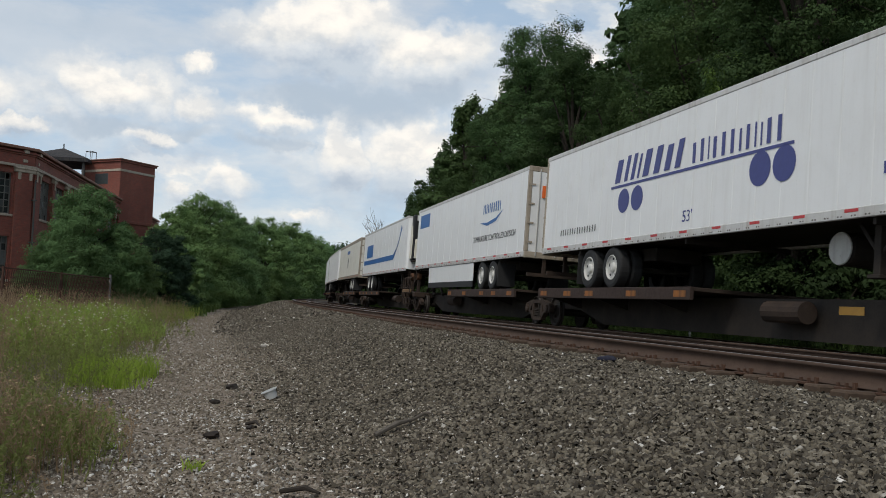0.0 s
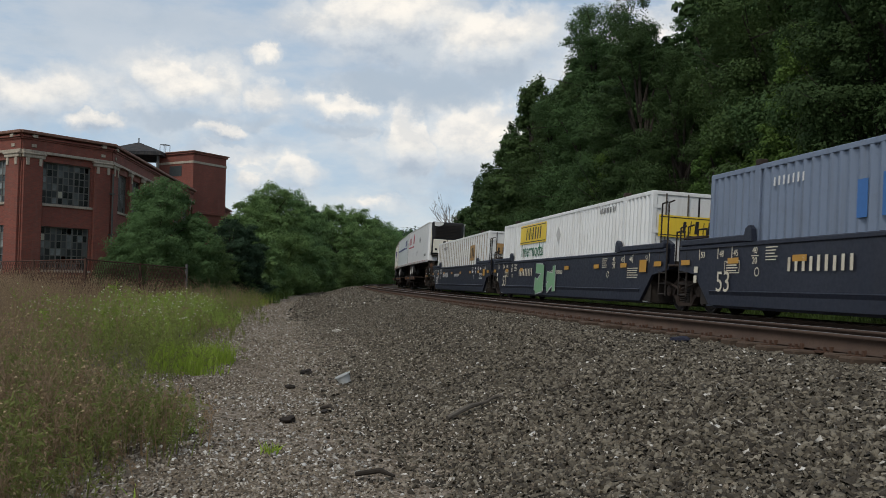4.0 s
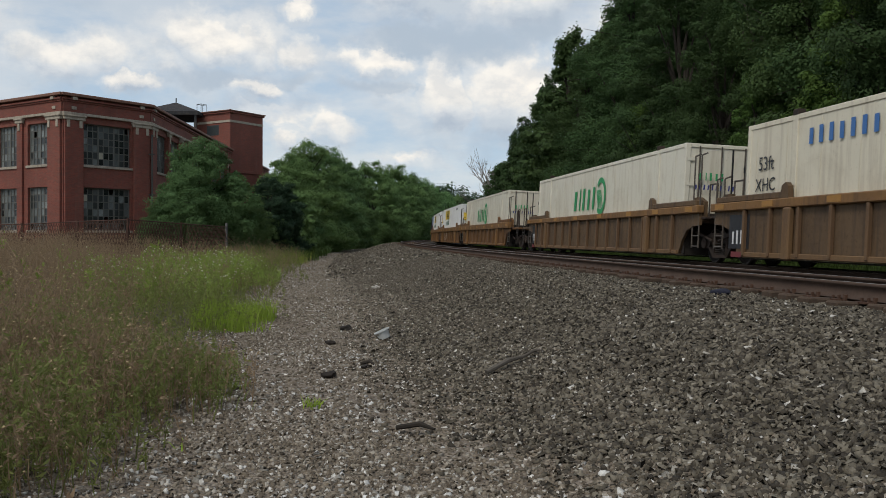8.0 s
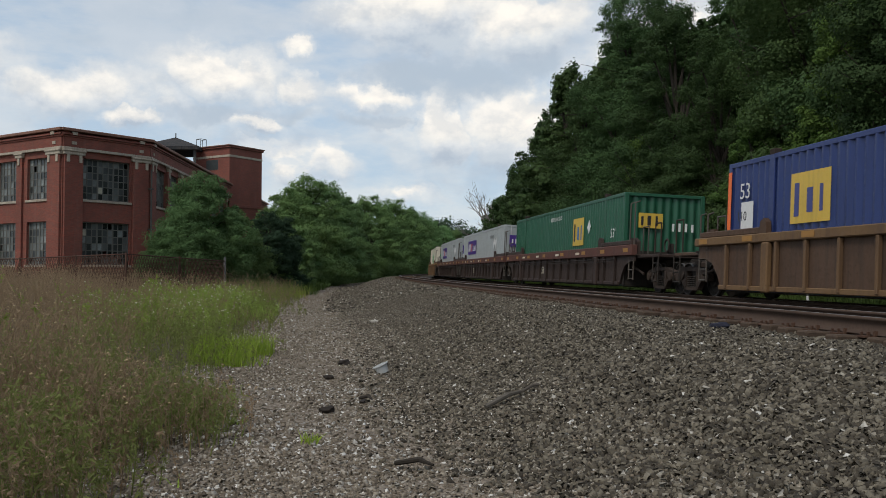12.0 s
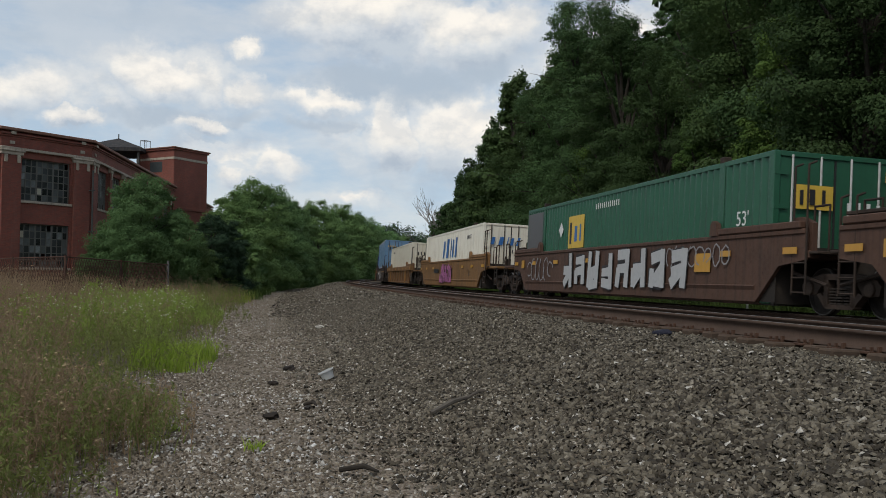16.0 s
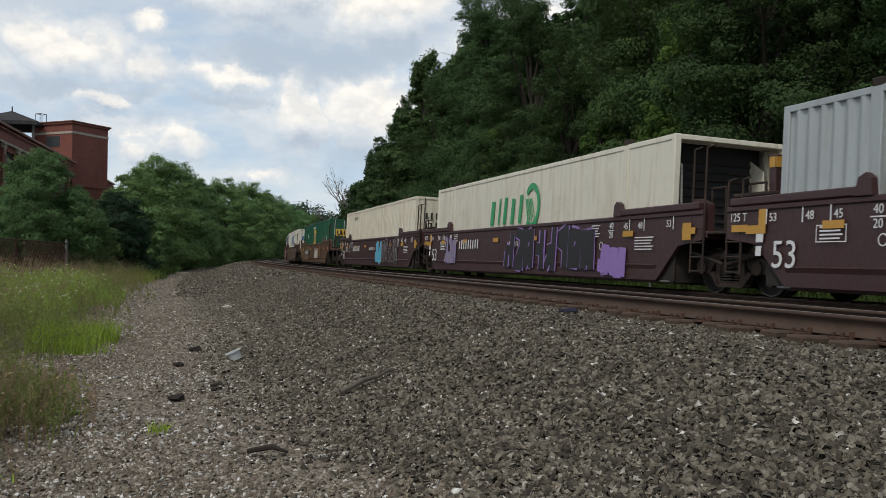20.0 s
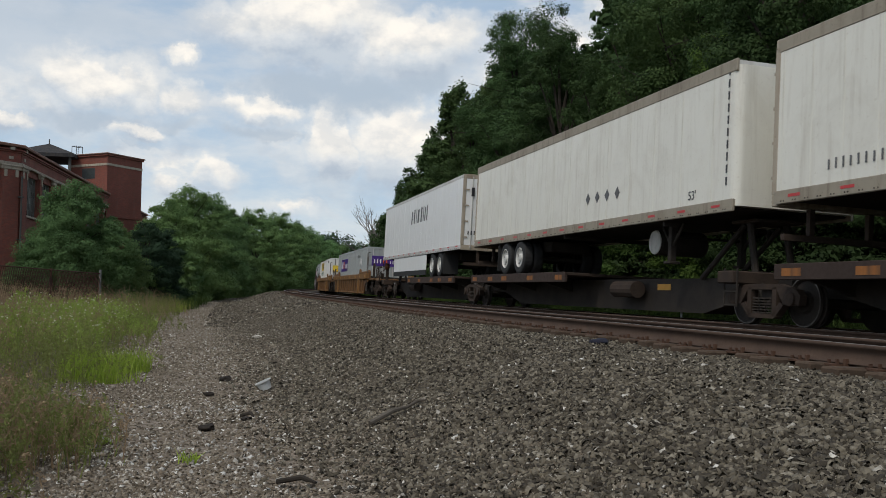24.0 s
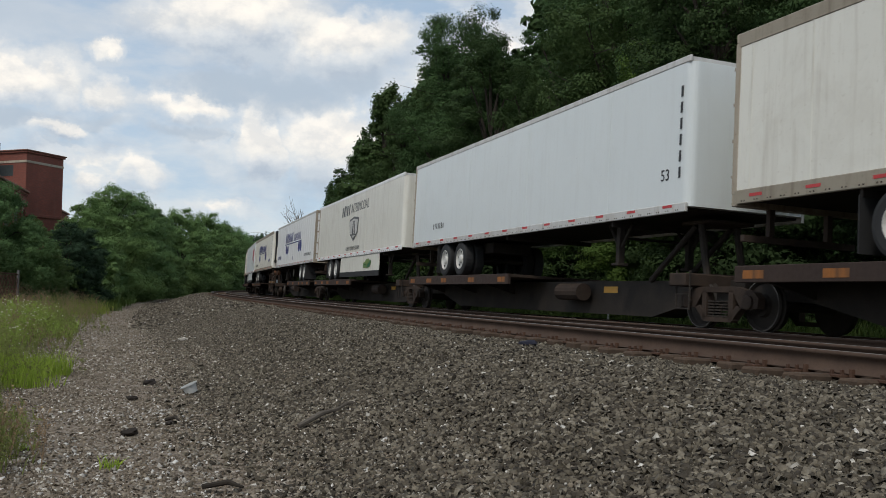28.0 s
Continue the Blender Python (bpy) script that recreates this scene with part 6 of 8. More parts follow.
def end_tower(c, colour, key):
    """Braced brake tower with yellow tips on the leading platform."""
    tw = piece("brake_tower", (key, "tower"), lambda: box(-0.86, -0.68, 8.78, 8.95, 1.125, 2.42, 0.015), colour, c)
    piece("tower_post", (key, "tpost"), lambda: box(-0.30, -0.14, 8.80, 8.93, 1.125, 2.36, 0.015), colour, tw)
    piece("tower_brace", (key, "tbrace"), lambda: rod((-0.68, 8.86, 1.5), (-0.22, 8.86, 2.1), 0.045, 6), colour, tw)
    piece("tower_cross", (key, "tcross"), lambda: box(-0.679, -0.301, 8.82, 8.92, 2.2, 2.36, 0.01), colour, tw)
    for x in (-0.865, -0.305):
        piece("yellow_tip", (key, "ytip"), lambda: box(0, 0.17, 8.765, 8.776, 2.2, 2.38), REFLECT, tw, at(x, 0, 0))
        piece("yellow_tip", (key, "ytip2"), lambda: box(-0.004, 0, 8.79, 8.94, 2.2, 2.38), REFLECT, tw, at(x, 0, 0))
    piece("walk_plate", (key, "wplate"), lambda: box(-1.38, -0.9, 8.2, 9.2, 1.66, 1.72, 0.01), STEEL_BROWN, c)


def ladder_bm(x, y):
    bm = bmesh.new()
    for dy in (-0.2, 0.2):
        rod((x, y + dy, 0.3), (x, y + dy, 1.0), 0.02, 6, bm=bm)
    for k in range(3):
        rod((x, y - 0.2, 0.32 + k * 0.25), (x, y + 0.2, 0.32 + k * 0.25), 0.018, 6, bm=bm)
    return bm


def end_gear(c, e, colour):
    """Coupler and end frame of a car's free end."""
    part("coupler_sill", box(-0.35, 0.35, *sorted((e * 9.7, e * 11.2)), 0.62, 0.97, 0.02), STEEL_DARK, c)
    part("coupler", box(-0.13, 0.13, *sorted((e * 11.2, e * 11.75)), 0.66, 0.92, 0.04), STEEL_BROWN, c)
    part("end_walkway", box(-1.3, 1.3, *sorted((e * 9.4, e * 11.1)), 0.99, 1.08, 0.015), colour, c)
    part("end_handrail", grab_bm(-1.25, e * 10.9), STEEL_BROWN, c)
    part("side_step", ladder_bm(-1.3, e * 10.9), STEEL_DARK, c)
    bm = lathe([(0.15, -0.015), (0.19, -0.02), (0.21, 0.0), (0.19, 0.02), (0.15, 0.015), (0.15, -0.015)], (-0.72, e * 10.2, 1.36), 18, caps=False)
    part("brake_wheel", bm, STEEL_DARK, c)
    part("brake_stand", box(-0.68, -0.52, *sorted((e * 10.15, e * 10.27)), 1.08, 1.42, 0.01), STEEL_DARK, c)


# ---- containers ----
LEN, WID, HGT = 16.15, 2.6, 2.9


def corrugated(x0, sx, y0, y1, z0, z1, pitch, deep):
    """A folded steel sheet; sx is the outward side."""
    n = max(1, int(round((y1 - y0) / pitch)))
    p = (y1 - y0) / n
    ys, xs = [], []
    for k in range(n):
        for f, o in ((0.0, 0.0), (0.30, 0.0), (0.42, -deep), (0.86, -deep)):
            ys.append(y0 + (k + f) * p)
            xs.append(x0 + sx * o)
    ys.append(y1)
    xs.append(x0)
    v = np.array([(x, y, z) for z in (z0, z1) for x, y in zip(xs, ys)])
    m = len(ys)
    f = np.array([(k, k + 1, m + k + 1, m + k) if sx > 0 else (k + 1, k, m + k, m + k + 1) for k in range(m - 1)])
    return v, f


def container(label, colour, style, reefer=False, rail_colour=None, door_colour=None, blind=False):
    """A 53-foot box: frame, two side sheets, roof, doors on the trailing end. Origin at its base."""
    c = thing("container", label, "shipping container", "containers of the train")
    rc, h, w = rail_colour or colour, LEN / 2, WID / 2
    key = (colour.name, rc.name)
    for sx in (-1, 1):
        sk = ("sheet", key, style, sx)
        if style == "smooth":
            side = piece("side_panel", sk, lambda: box(*sorted((sx * (w - 0.02), sx * (w - 0.045))), -h + 0.12, h - 0.12, 0.14, HGT - 0.1), colour, c)
            for k in range(13 if sx < 0 else 0):
                piece("panel_seam", ("seam", key, sx), lambda: box(*sorted((sx * (w - 0.019), sx * (w - 0.012))), -0.012, 0.012, 0.15, HGT - 0.12), rc, side, at(0, -h + 1.25 * (k + 0.6), 0))
        else:
            if sk not in MESHES:
                pitch, deep = {"corr": (0.27, 0.05), "fine": (0.21, 0.03), "posts": (0.62, 0.022)}[style]
                v, f = corrugated(sx * (w - 0.005), sx, -h + 0.12, h - 0.12, 0.14, HGT - 0.1, pitch, deep)
                MESHES[sk] = raw_mesh("side_panel", v, f, colour)
            side = new("side_panel", MESHES[sk])
            side.parent = c
            if style == "posts":
                for k in range(26 if sx < 0 else 0):
                    piece("side_post", ("spost", sx), lambda: box(*sorted((sx * (w - 0.052), sx * (w - 0.004))), -0.026, 0.026, 0.15, HGT - 0.11), RUSTY_EDGE, side, at(0, -h + 0.12 + 0.612 * k + 0.40, 0), "tan vertical post")
        piece("top_rail", ("trail", key, sx), lambda: box(*sorted((sx * (w - 0.09), sx * w)), -h + 0.1, h - 0.1, HGT - 0.11, HGT, 0.012), rc, c)
        piece("bottom_rail", ("brail", key, sx), lambda: box(*sorted((sx * (w - 0.09), sx * w)), -h + 0.1, h - 0.1, 0.0, 0.16, 0.012), rc, c)
        for e in (-1, 1):
            piece("corner_post", ("cpost", key, sx, e), lambda: box(*sorted((sx * (w - 0.14), sx * (w + 0.002))), *sorted((e * (h - 0.15), e * h)), 0.0, HGT + 0.004, 0.015), rc, c)
            piece("stacking_post", ("stack", key, sx, e), lambda: box(*sorted((sx * (w - 0.05), sx * (w + 0.006))), *sorted((e * 6.0, e * 6.22)), 0.02, HGT + 0.003, 0.012), colour, c)
            piece("corner_casting", ("cast", sx, e), lambda: box(*sorted((sx * (w - 0.16), sx * (w + 0.012))), *sorted((e * 6.0, e * 6.2)), HGT - 0.02, HGT + 0.11, 0.015), STEEL_BROWN, c)
    piece("roof", ("roof", key), lambda: box(-w + 0.08, w - 0.08, -h + 0.12, h - 0.12, HGT - 0.05, HGT - 0.005), rc, c)
    piece("floor", ("cfloor",), lambda: box(-w + 0.08, w - 0.08, -h + 0.12, h - 0.12, 0.02, 0.14), STEEL_DARK, c)
    piece("front_wall", ("cfront", key), lambda: box(-w + 0.13, w - 0.13, h - 0.08, h - 0.04, 0.1, HGT - 0.06), rc, c)
    dc = door_colour or colour
    gear = ALU if dc in (BOX_GREEN, BOX_BLUE, BOX_GREYBLUE, BOX_SILVER) else HANDRAIL
    if reefer:
        piece("machine_recess", ("recess",), lambda: box(-w + 0.15, w - 0.15, -h + 0.75, -h + 0.85, 0.1, HGT - 0.05), REEFER_BLACK, c, None, "black cooling machinery")
        for k in range(9):
            piece("grille_slat", ("slat",), lambda: box(-w + 0.3, w - 0.3, -h + 0.70, -h + 0.745, 0, 0.05), STEEL_DARK, c, at(0, 0, 1.1 + 0.17 * k))
        piece("machine_base", ("mbase",), lambda: box(-w + 0.15, w - 0.15, -h + 0.1, -h + 0.72, 0.1, 0.9, 0.05), BOX_WHITE, c)
        for sx in (-1, 1):
            piece("frame_brace", ("brace", sx, key), lambda: rod((sx * 1.2, -h + 0.06, 0.2), (sx * 1.2, -h + 0.62, HGT - 0.1), 0.05, 6), rc, c)
            piece("inner_panel", ("ipanel", sx, key), lambda: side_plate([(-h + 0.74, 0.1), (-h + 0.16, 0.1), (-h + 0.30, HGT - 0.55), (-h + 0.74, HGT - 0.3)], *sorted((sx * 0.93, sx * 0.97))), rc, c)
        piece("end_header", ("rheader", key), lambda: box(-w + 0.14, w - 0.14, -h, -h + 0.1, HGT - 0.1, HGT, 0.01), rc, c)
        piece("unit_door", ("udoor",), lambda: box(-0.35, 0.8, -h + 0.06, -h + 0.097, 0.18, 0.82, 0.02), BOX_IVORY, c)
        piece("control_box", ("cbox",), lambda: box(0.42, 0.85, -h + 0.5, -h + 0.69, 1.0, 1.6, 0.03), GREY_LETTER, c)
    elif blind:
        if ("blind", key) not in MESHES:
            v, f = corrugated(h - 0.05, 1, -w + 0.13, w - 0.13, 0.1, HGT - 0.06, 0.27, 0.036)
            v = np.stack([v[:, 1], -v[:, 0], v[:, 2]], 1)
            MESHES["blind", key] = raw_mesh("end_wall", v, f, colour)
        new("end_wall", MESHES["blind", key]).parent = c
        piece("end_header", ("header", key), lambda: box(-w + 0.14, w - 0.14, -h, -h + 0.1, HGT - 0.1, HGT, 0.01), rc, c)
        piece("end_sill", ("bsill", key), lambda: box(-w + 0.14, w - 0.14, -h, -h + 0.1, 0.0, 0.16, 0.01), rc, c)
    else:
        for sx in (-1, 1):
            d = piece("door", ("door", dc.name, sx), lambda: box(*sorted((sx * 0.02, sx * (w - 0.13))), -h + 0.03, -h + 0.09, 0.14, HGT - 0.1, 0.01), dc, c)
            for x in (0.32, 0.92):
                piece("lock_rod", ("rod", x, sx, gear.name), lambda: rod((sx * x, -h - 0.005, 0.08), (sx * x, -h - 0.005, HGT - 0.06), 0.022, 6), gear, d)
            for z in (0.5, 1.15, 1.8, 2.45):
                piece("hinge", ("hinge", sx, dc.name), lambda: box(*sorted((sx * (w - 0.28), sx * (w - 0.01))), -h - 0.01, -h + 0.035, 0, 0.09), dc, d, at(0, 0, z))
            piece("door_handle", ("handle", sx, gear.name), lambda: box(*sorted((sx * 0.32, sx * 0.75)), -h - 0.03, -h - 0.006, 1.0, 1.04), gear, d)
            piece("door_gasket", ("gasket", sx), lambda: box(*sorted((sx * 0.0, sx * 0.019)), -h + 0.02, -h + 0.088, 0.15, HGT - 0.11), RUBBER, d)
        piece("door_header", ("header", key), lambda: box(-w + 0.14, w - 0.14, -h, -h + 0.1, HGT - 0.1, HGT, 0.01), rc, c)
    return c


# marks on containers; y counts from the middle, the leading end positive
def mk_tiger(c, y=2.6, ends=True):
    word_bars(c, GREEN_LETTER, y + 2.0, 1.42, 0.78, [0.75, 0.3, 0.6, 0.6, 0.55], 0.18, 0.12)
    ring = bmesh.new()
    for k in range(18):
        a0, a1 = radians(40 + k * 15), radians(40 + (k + 1) * 15)
        r0, r1 = 0.40, 0.55
        pts = [(y - 1.35 + r * math.cos(a), 1.85 + r * 1.15 * math.sin(a)) for r, a in ((r0, a0), (r1, a0), (r1, a1), (r0, a1))]
        side_plate(pts, -1.312, -1.306, ring)
    for k in range(5):
        side_plate([(y - 1.1 - 0.12 * k, 1.45 + 0.02 * k), (y - 1.17 - 0.12 * k, 1.43), (y - 0.95 - 0.1 * k, 2.05), (y - 0.88 - 0.1 * k, 2.08)], -1.312, -1.306, ring)
    part("round_emblem", ring, GREEN_LETTER, c, "green round emblem")
    if not ends:
        return
    word_bars(c, GREEN_LETTER, -0.95, 1.95, 0.2, [0.7, 0.3, 0.6, 0.6, 0.5], 0.2, 0, "E", 8.12)
    word_bars(c, NAVY_LETTER, -1.05, 1.7, 0.14, [0.6] * 10, 0.2, 0.1, "E", 8.12)
    word_bars(c, BLACK_LETTER, 0.25, 2.2, 0.17, [0.6] * 6, 0.2, 0, "E", 8.12)


def mk_parcel(c, y=5.1):
    """Purple panels with white and orange bars."""
    y = 3.75
    mark(c, PURPLE, y + 1.95, 1.56, 3.8, 0.88, name="purple_panel", label="purple panel")
    word_bars(c, WHITE_LETTER, y + 1.7, 1.76, 0.5, [0.6, 0.6, 0.65], 0.1, 0, depth=1.312)
    word_bars(c, ORANGE_LETTER, y + 0.6, 1.76, 0.5, [0.6, 0.65], 0.1, 0, depth=1.312)
    word_bars(c, WHITE_LETTER, y - 0.3, 1.76, 0.34, [0.9, 0.5, 0.2, 0.4, 0.2, 0.7, 0.5], 0.2, 0, depth=1.312)
    mark(c, PURPLE, -1.0, 1.75, 2.0, 0.62, face="E", depth=8.10, name="purple_panel", label="purple panel")
    word_bars(c, WHITE_LETTER, -0.9, 1.92, 0.26, [0.6, 0.6, 0.65], 0.1, 0, "E", 8.115)
    word_bars(c, ORANGE_LETTER, -0.34, 1.92, 0.26, [0.6, 0.65], 0.1, 0, "E", 8.115)
    word_bars(c, WHITE_LETTER, 0.1, 1.92, 0.18, [0.7] * 4, 0.2, 0, "E", 8.115)
    for d in (0.0, 0.62):
        diamond(c, WHITE_LETTER, -5.0 - d, 2.0, 0.27)
    word_bars(c, GREY_LETTER, -3.6, 2.3, 0.2, [0.6] * 8, 0.3)


def mk_yellow_square(c, y=4.2, panel=YELLOW_PANEL, ink=BLACK_LETTER, ink2=BLUE_LETTER, number="53'"):
    mark(c, panel, y + 0.70, 1.38, 1.4, 1.0, name="yellow_panel", label="yellow square panel")
    word_bars(c, ink, y + 0.62, 1.52, 0.72, [0.5], 0.1, 0, depth=1.312)
    word_bars(c, ink2, y + 0.18, 1.58, 0.52, [0.85, 0.45], 0.08, 0, depth=1.312)
    mark(c, panel, -0.85, 1.82, 0.78, 0.46, face="E", depth=8.10, name="yellow_panel", label="yellow panel")
    word_bars(c, ink, -0.80, 1.90, 0.30, [0.5, 0.8, 0.5], 0.12, 0, "E", 8.115)
    word_bars(c, WHITE_LETTER, 0.2, 1.75, 0.26, [0.6] * 4, 0.2, 0, "E", 8.115)
    words(number, 0.42, WHITE_LETTER, c, -7.0, 1.65)
    word_bars(c, WHITE_LETTER, 1.2, 2.45, 0.16, [0.7] * 12, 0.25)
    diamond(c, WHITE_LETTER, {-2.95: -4.3, 2.83: 4.25, 0.0: 4.4}.get(y, 1.0), 2.0, 0.22)


def mk_hunt(c, y=5.0):
    y = 3.35
    mark(c, YELLOW_BRIGHT, y + 1.85, 1.98, 3.65, 0.74, 0.0, name="yellow_panel", label="yellow name panel")
    mark(c, BLACK_LETTER, y + 1.78, 2.03, 3.5, 0.03, depth=1.312, name="panel_line")
    mark(c, BLACK_LETTER, y + 1.78, 2.64, 3.5, 0.03, depth=1.312, name="panel_line")
    word_bars(c, BLACK_LETTER, y + 1.0, 2.13, 0.46, [0.5, 0.12, 0.6, 0.12, 0.65, 0.6, 0.62, 0.55], 0.14, 0.12, depth=1.312)
    words("Intermodal", 0.72, DKGREEN_LETTER, c, y + 0.05, 1.70, stretch=0.98)
    diamond(c, ALU, y - 3.3, 2.15, 0.25)
    word_bars(c, GREY_LETTER, y - 7.5, 2.55, 0.16, [0.6] * 10, 0.25)
    mark(c, YELLOW_BRIGHT, -1.12, 1.72, 2.24, 0.56, face="E", depth=8.10, name="yellow_panel", label="yellow name panel")
    mark(c, BLACK_LETTER, -1.08, 1.76, 2.16, 0.02, face="E", depth=8.106, name="panel_line")
    mark(c, BLACK_LETTER, -1.08, 2.22, 2.16, 0.02, face="E", depth=8.106, name="panel_line")
    word_bars(c, BLACK_LETTER, -0.5, 1.84, 0.32, [0.5, 0.12, 0.6, 0.12, 0.65, 0.6, 0.62, 0.55], 0.2, 0.1, "E", 8.115)


def mk_swift(c, y=4.0):
    word_bars(c, BLUE_LETTER, 2.1, 1.5, 1.0, [0.85, 1.2, 0.32, 0.75, 0.75], 0.1, 0.22)
    word_bars(c, BLUE_LETTER, -1.0, 1.95, 0.36, [0.85, 1.1, 0.3, 0.7, 0.7], 0.08, 0.22, "E", 8.115)
    word_bars(c, BLACK_LETTER, -0.1, 1.6, 0.16, [0.6] * 8, 0.2, 0, "E", 8.115)
    word_bars(c, GREY_LETTER, -4.6, 2.3, 0.2, [0.6] * 6, 0.3)


def mk_england(c, y=-2.6):
    word_bars(c, MAROON_LETTER, 1.25, 1.5, 0.62, [0.7, 0.12, 0.7, 0.12, 0.65, 0.6, 0.55, 0.3, 0.6, 0.6, 0.6], 0.12)
    mark(c, MAROON_LETTER, 1.25, 1.38, 4.6, 0.04, name="underline")
    part("shield_emblem", flat([(-4.9, 2.3), (-5.35, 2.42), (-5.8, 2.3), (-5.75, 1.75), (-5.35, 1.45), (-4.95, 1.75)], "L", 1.306), MAROON_LETTER, c, "dark red emblem")
    word_bars(c, BLUE_LETTER, 5.6, 2.25, 0.34, [0.8] * 8, 0.2)
    words("53ft", 0.42, BLACK_LETTER, c, 7.2, 2.0)
    words("XHC", 0.40, BLACK_LETTER, c, 7.2, 1.55)


def mk_plain(c, ink=GREY_LETTER):
    word_bars(c, ink, 5.5, 2.4, 0.18, [0.6] * 7, 0.3)
    word_bars(c, ink, -0.9, 2.0, 0.26, [0.6] * 4, 0.2, 0, "E", 8.115)
    word_bars(c, ink, -0.9, 1.6, 0.26, [0.6] * 4, 0.2, 0, "E", 8.115)


# ---- trailers and spine cars ----
def tyre_bm(sx):
    return lathe([(0.30, -0.14), (0.42, -0.15), (0.485, -0.13), (0.50, -0.09), (0.50, 0.09), (0.485, 0.13), (0.42, 0.15), (0.30, 0.14)], (0, 0, 0), 28, caps=False)


def rim_bm(sx):
    return lathe([(0.31, -0.05 * sx), (0.31, 0.14 * sx), (0.29, 0.147 * sx), (0.27, 0.10 * sx), (0.20, 0.085 * sx), (0.13, 0.085 * sx), (0.11, 0.13 * sx), (0.07, 0.145 * sx)], (0, 0, 0), 24)


def trailer(label, colour, rear_near=False, reefer=False, skirt=False, lines=13, tank=True, grooves=False, rail=ALU, tape=True):
    """A 53-foot road trailer; origin on the car's rail plane below its middle, its kingpin end towards -y unless rear_near."""
    c = thing("semi_trailer", label, "semi-trailer", "trailers of the train")
    f = -1 if not rear_near else 1          # sign of the nose's end
    z0, z1, h, w = 2.04, 4.88, LEN / 2, 1.3
    outline = []
    # rounded nose corners
    for k in range(7):
        a = math.pi / 2 * k / 6
        outline.append((w - 0.18 + 0.18 * math.cos(a), f * (h - 0.18 + 0.18 * math.sin(a))))
    for k in range(7):
        a = math.pi / 2 * k / 6
        outline.append((-(w - 0.18 + 0.18 * math.sin(a)), f * (h - 0.18 + 0.18 * math.cos(a))))
    outline += [(-w, -f * (h - 0.06)), (w, -f * (h - 0.06))]
    bm = bmesh.new()
    lo = [bm.verts.new((x, y, z0 + 0.1)) for x, y in outline]
    hi = [bm.verts.new((x, y, z1 - 0.12)) for x, y in outline]
    n = len(outline)
    for k in range(n):
        bm.faces.new((lo[k], lo[(k + 1) % n], hi[(k + 1) % n], hi[k]))
    bm.faces.new(lo)
    bm.faces.new(hi)
    bmesh.ops.recalc_face_normals(bm, faces=bm.faces)
    body = part("body", bm, colour, c)
    for k in range(lines):
        y = -h + LEN * (k + 0.7) / lines
        for sx in (-1,):
            piece("panel_joint", ("tjoint", sx, colour.name), lambda: box(*sorted((sx * w, sx * (w + 0.006))), -0.018, 0.018, z0 + 0.14, z1 - 0.14), colour, body, at(0, y, 0))
    if grooves:
        for k in range(20):
            piece("side_bead", ("bead", colour.name), lambda: box(-w - 0.005, -w + 0.002, -h + 0.35, h - 0.35, -0.006, 0.006), colour, body, at(0, 0, z0 + 0.42 + k * 0.112))
    for sx in (-1, 1):
        deep = 0.24 if rail is RAIL_TAN else 0.125
        piece("top_rail", ("ttop", sx, rail.name), lambda: box(*sorted((sx * (w - 0.05), sx * (w + 0.012))), -h + 0.05, h - 0.05, z1 - deep, z1, 0.015), rail, c)
        br = piece("bottom_rail", ("tbot", sx, rail.name), lambda: box(*sorted((sx * (w - 0.05), sx * (w + 0.014))), -h + 0.05, h - 0.05, z0, z0 + (0.23 if rail is RAIL_TAN else 0.17), 0.012), rail, c)
        if sx < 0:
            piece("rivet_row", ("trivet", rail.name), lambda: rivets_bm(-w - 0.014, h, z0 + 0.045), STEEL_BROWN, br)
        if tape and sx < 0:
            for k in range(13):
                y = -h + 0.6 + k * (LEN - 1.2) / 12
                piece("reflective_tape", ("tape", sx), lambda: box(*sorted((sx * (w + 0.015), sx * (w + 0.019))), -0.15, 0.15, z0 + 0.10, z0 + 0.15), RED, br, at(0, y, 0), "red reflective tape")
    piece("roof", ("troof",), lambda: box(-w + 0.05, w - 0.05, -h + 0.06, h - 0.06, z1 - 0.119, z1 - 0.03), ALU, c)
    piece("floor_pan", ("tpan",), lambda: box(-w + 0.02, w - 0.02, -h + 0.2, h - 0.2, z0 + 0.06, z0 + 0.098), STEEL_DARK, c, None, "dark underside")
    # rear frame and doors
    r = -f
    piece("rear_frame", ("rframe", r), lambda: box(-w - 0.01, w + 0.01, *sorted((r * (h - 0.10), r * h)), z1 - 0.16, z1 + 0.005, 0.015), RUSTY_EDGE, c)
    piece("rear_sill", ("rsill", r), lambda: box(-w - 0.01, w + 0.01, *sorted((r * (h - 0.14), r * h)), z0 - 0.03, z0 + 0.17, 0.015), RUSTY_EDGE, c)
    for sx in (-1, 1):
        piece("rear_post", ("rpost", r, sx), lambda: box(*sorted((sx * (w - 0.10), sx * (w + 0.012))), *sorted((r * (h - 0.12), r * (h + 0.003))), z0 + 0.17, z1 - 0.16, 0.012), RUSTY_EDGE, c)
        d = piece("rear_door", ("rdoor", r, sx, colour.name), lambda: box(*sorted((sx * 0.012, sx * (w - 0.11))), *sorted((r * (h - 0.06), r * (h - 0.01))), z0 + 0.17, z1 - 0.165), colour, c)
        for x in (0.3, 0.95):
            piece("lock_rod", ("trod", r, sx, x), lambda: rod((sx * x, r * (h + 0.015), z0 + 0.05), (sx * x, r * (h + 0.015), z1 - 0.08), 0.02, 6), ALU, d)
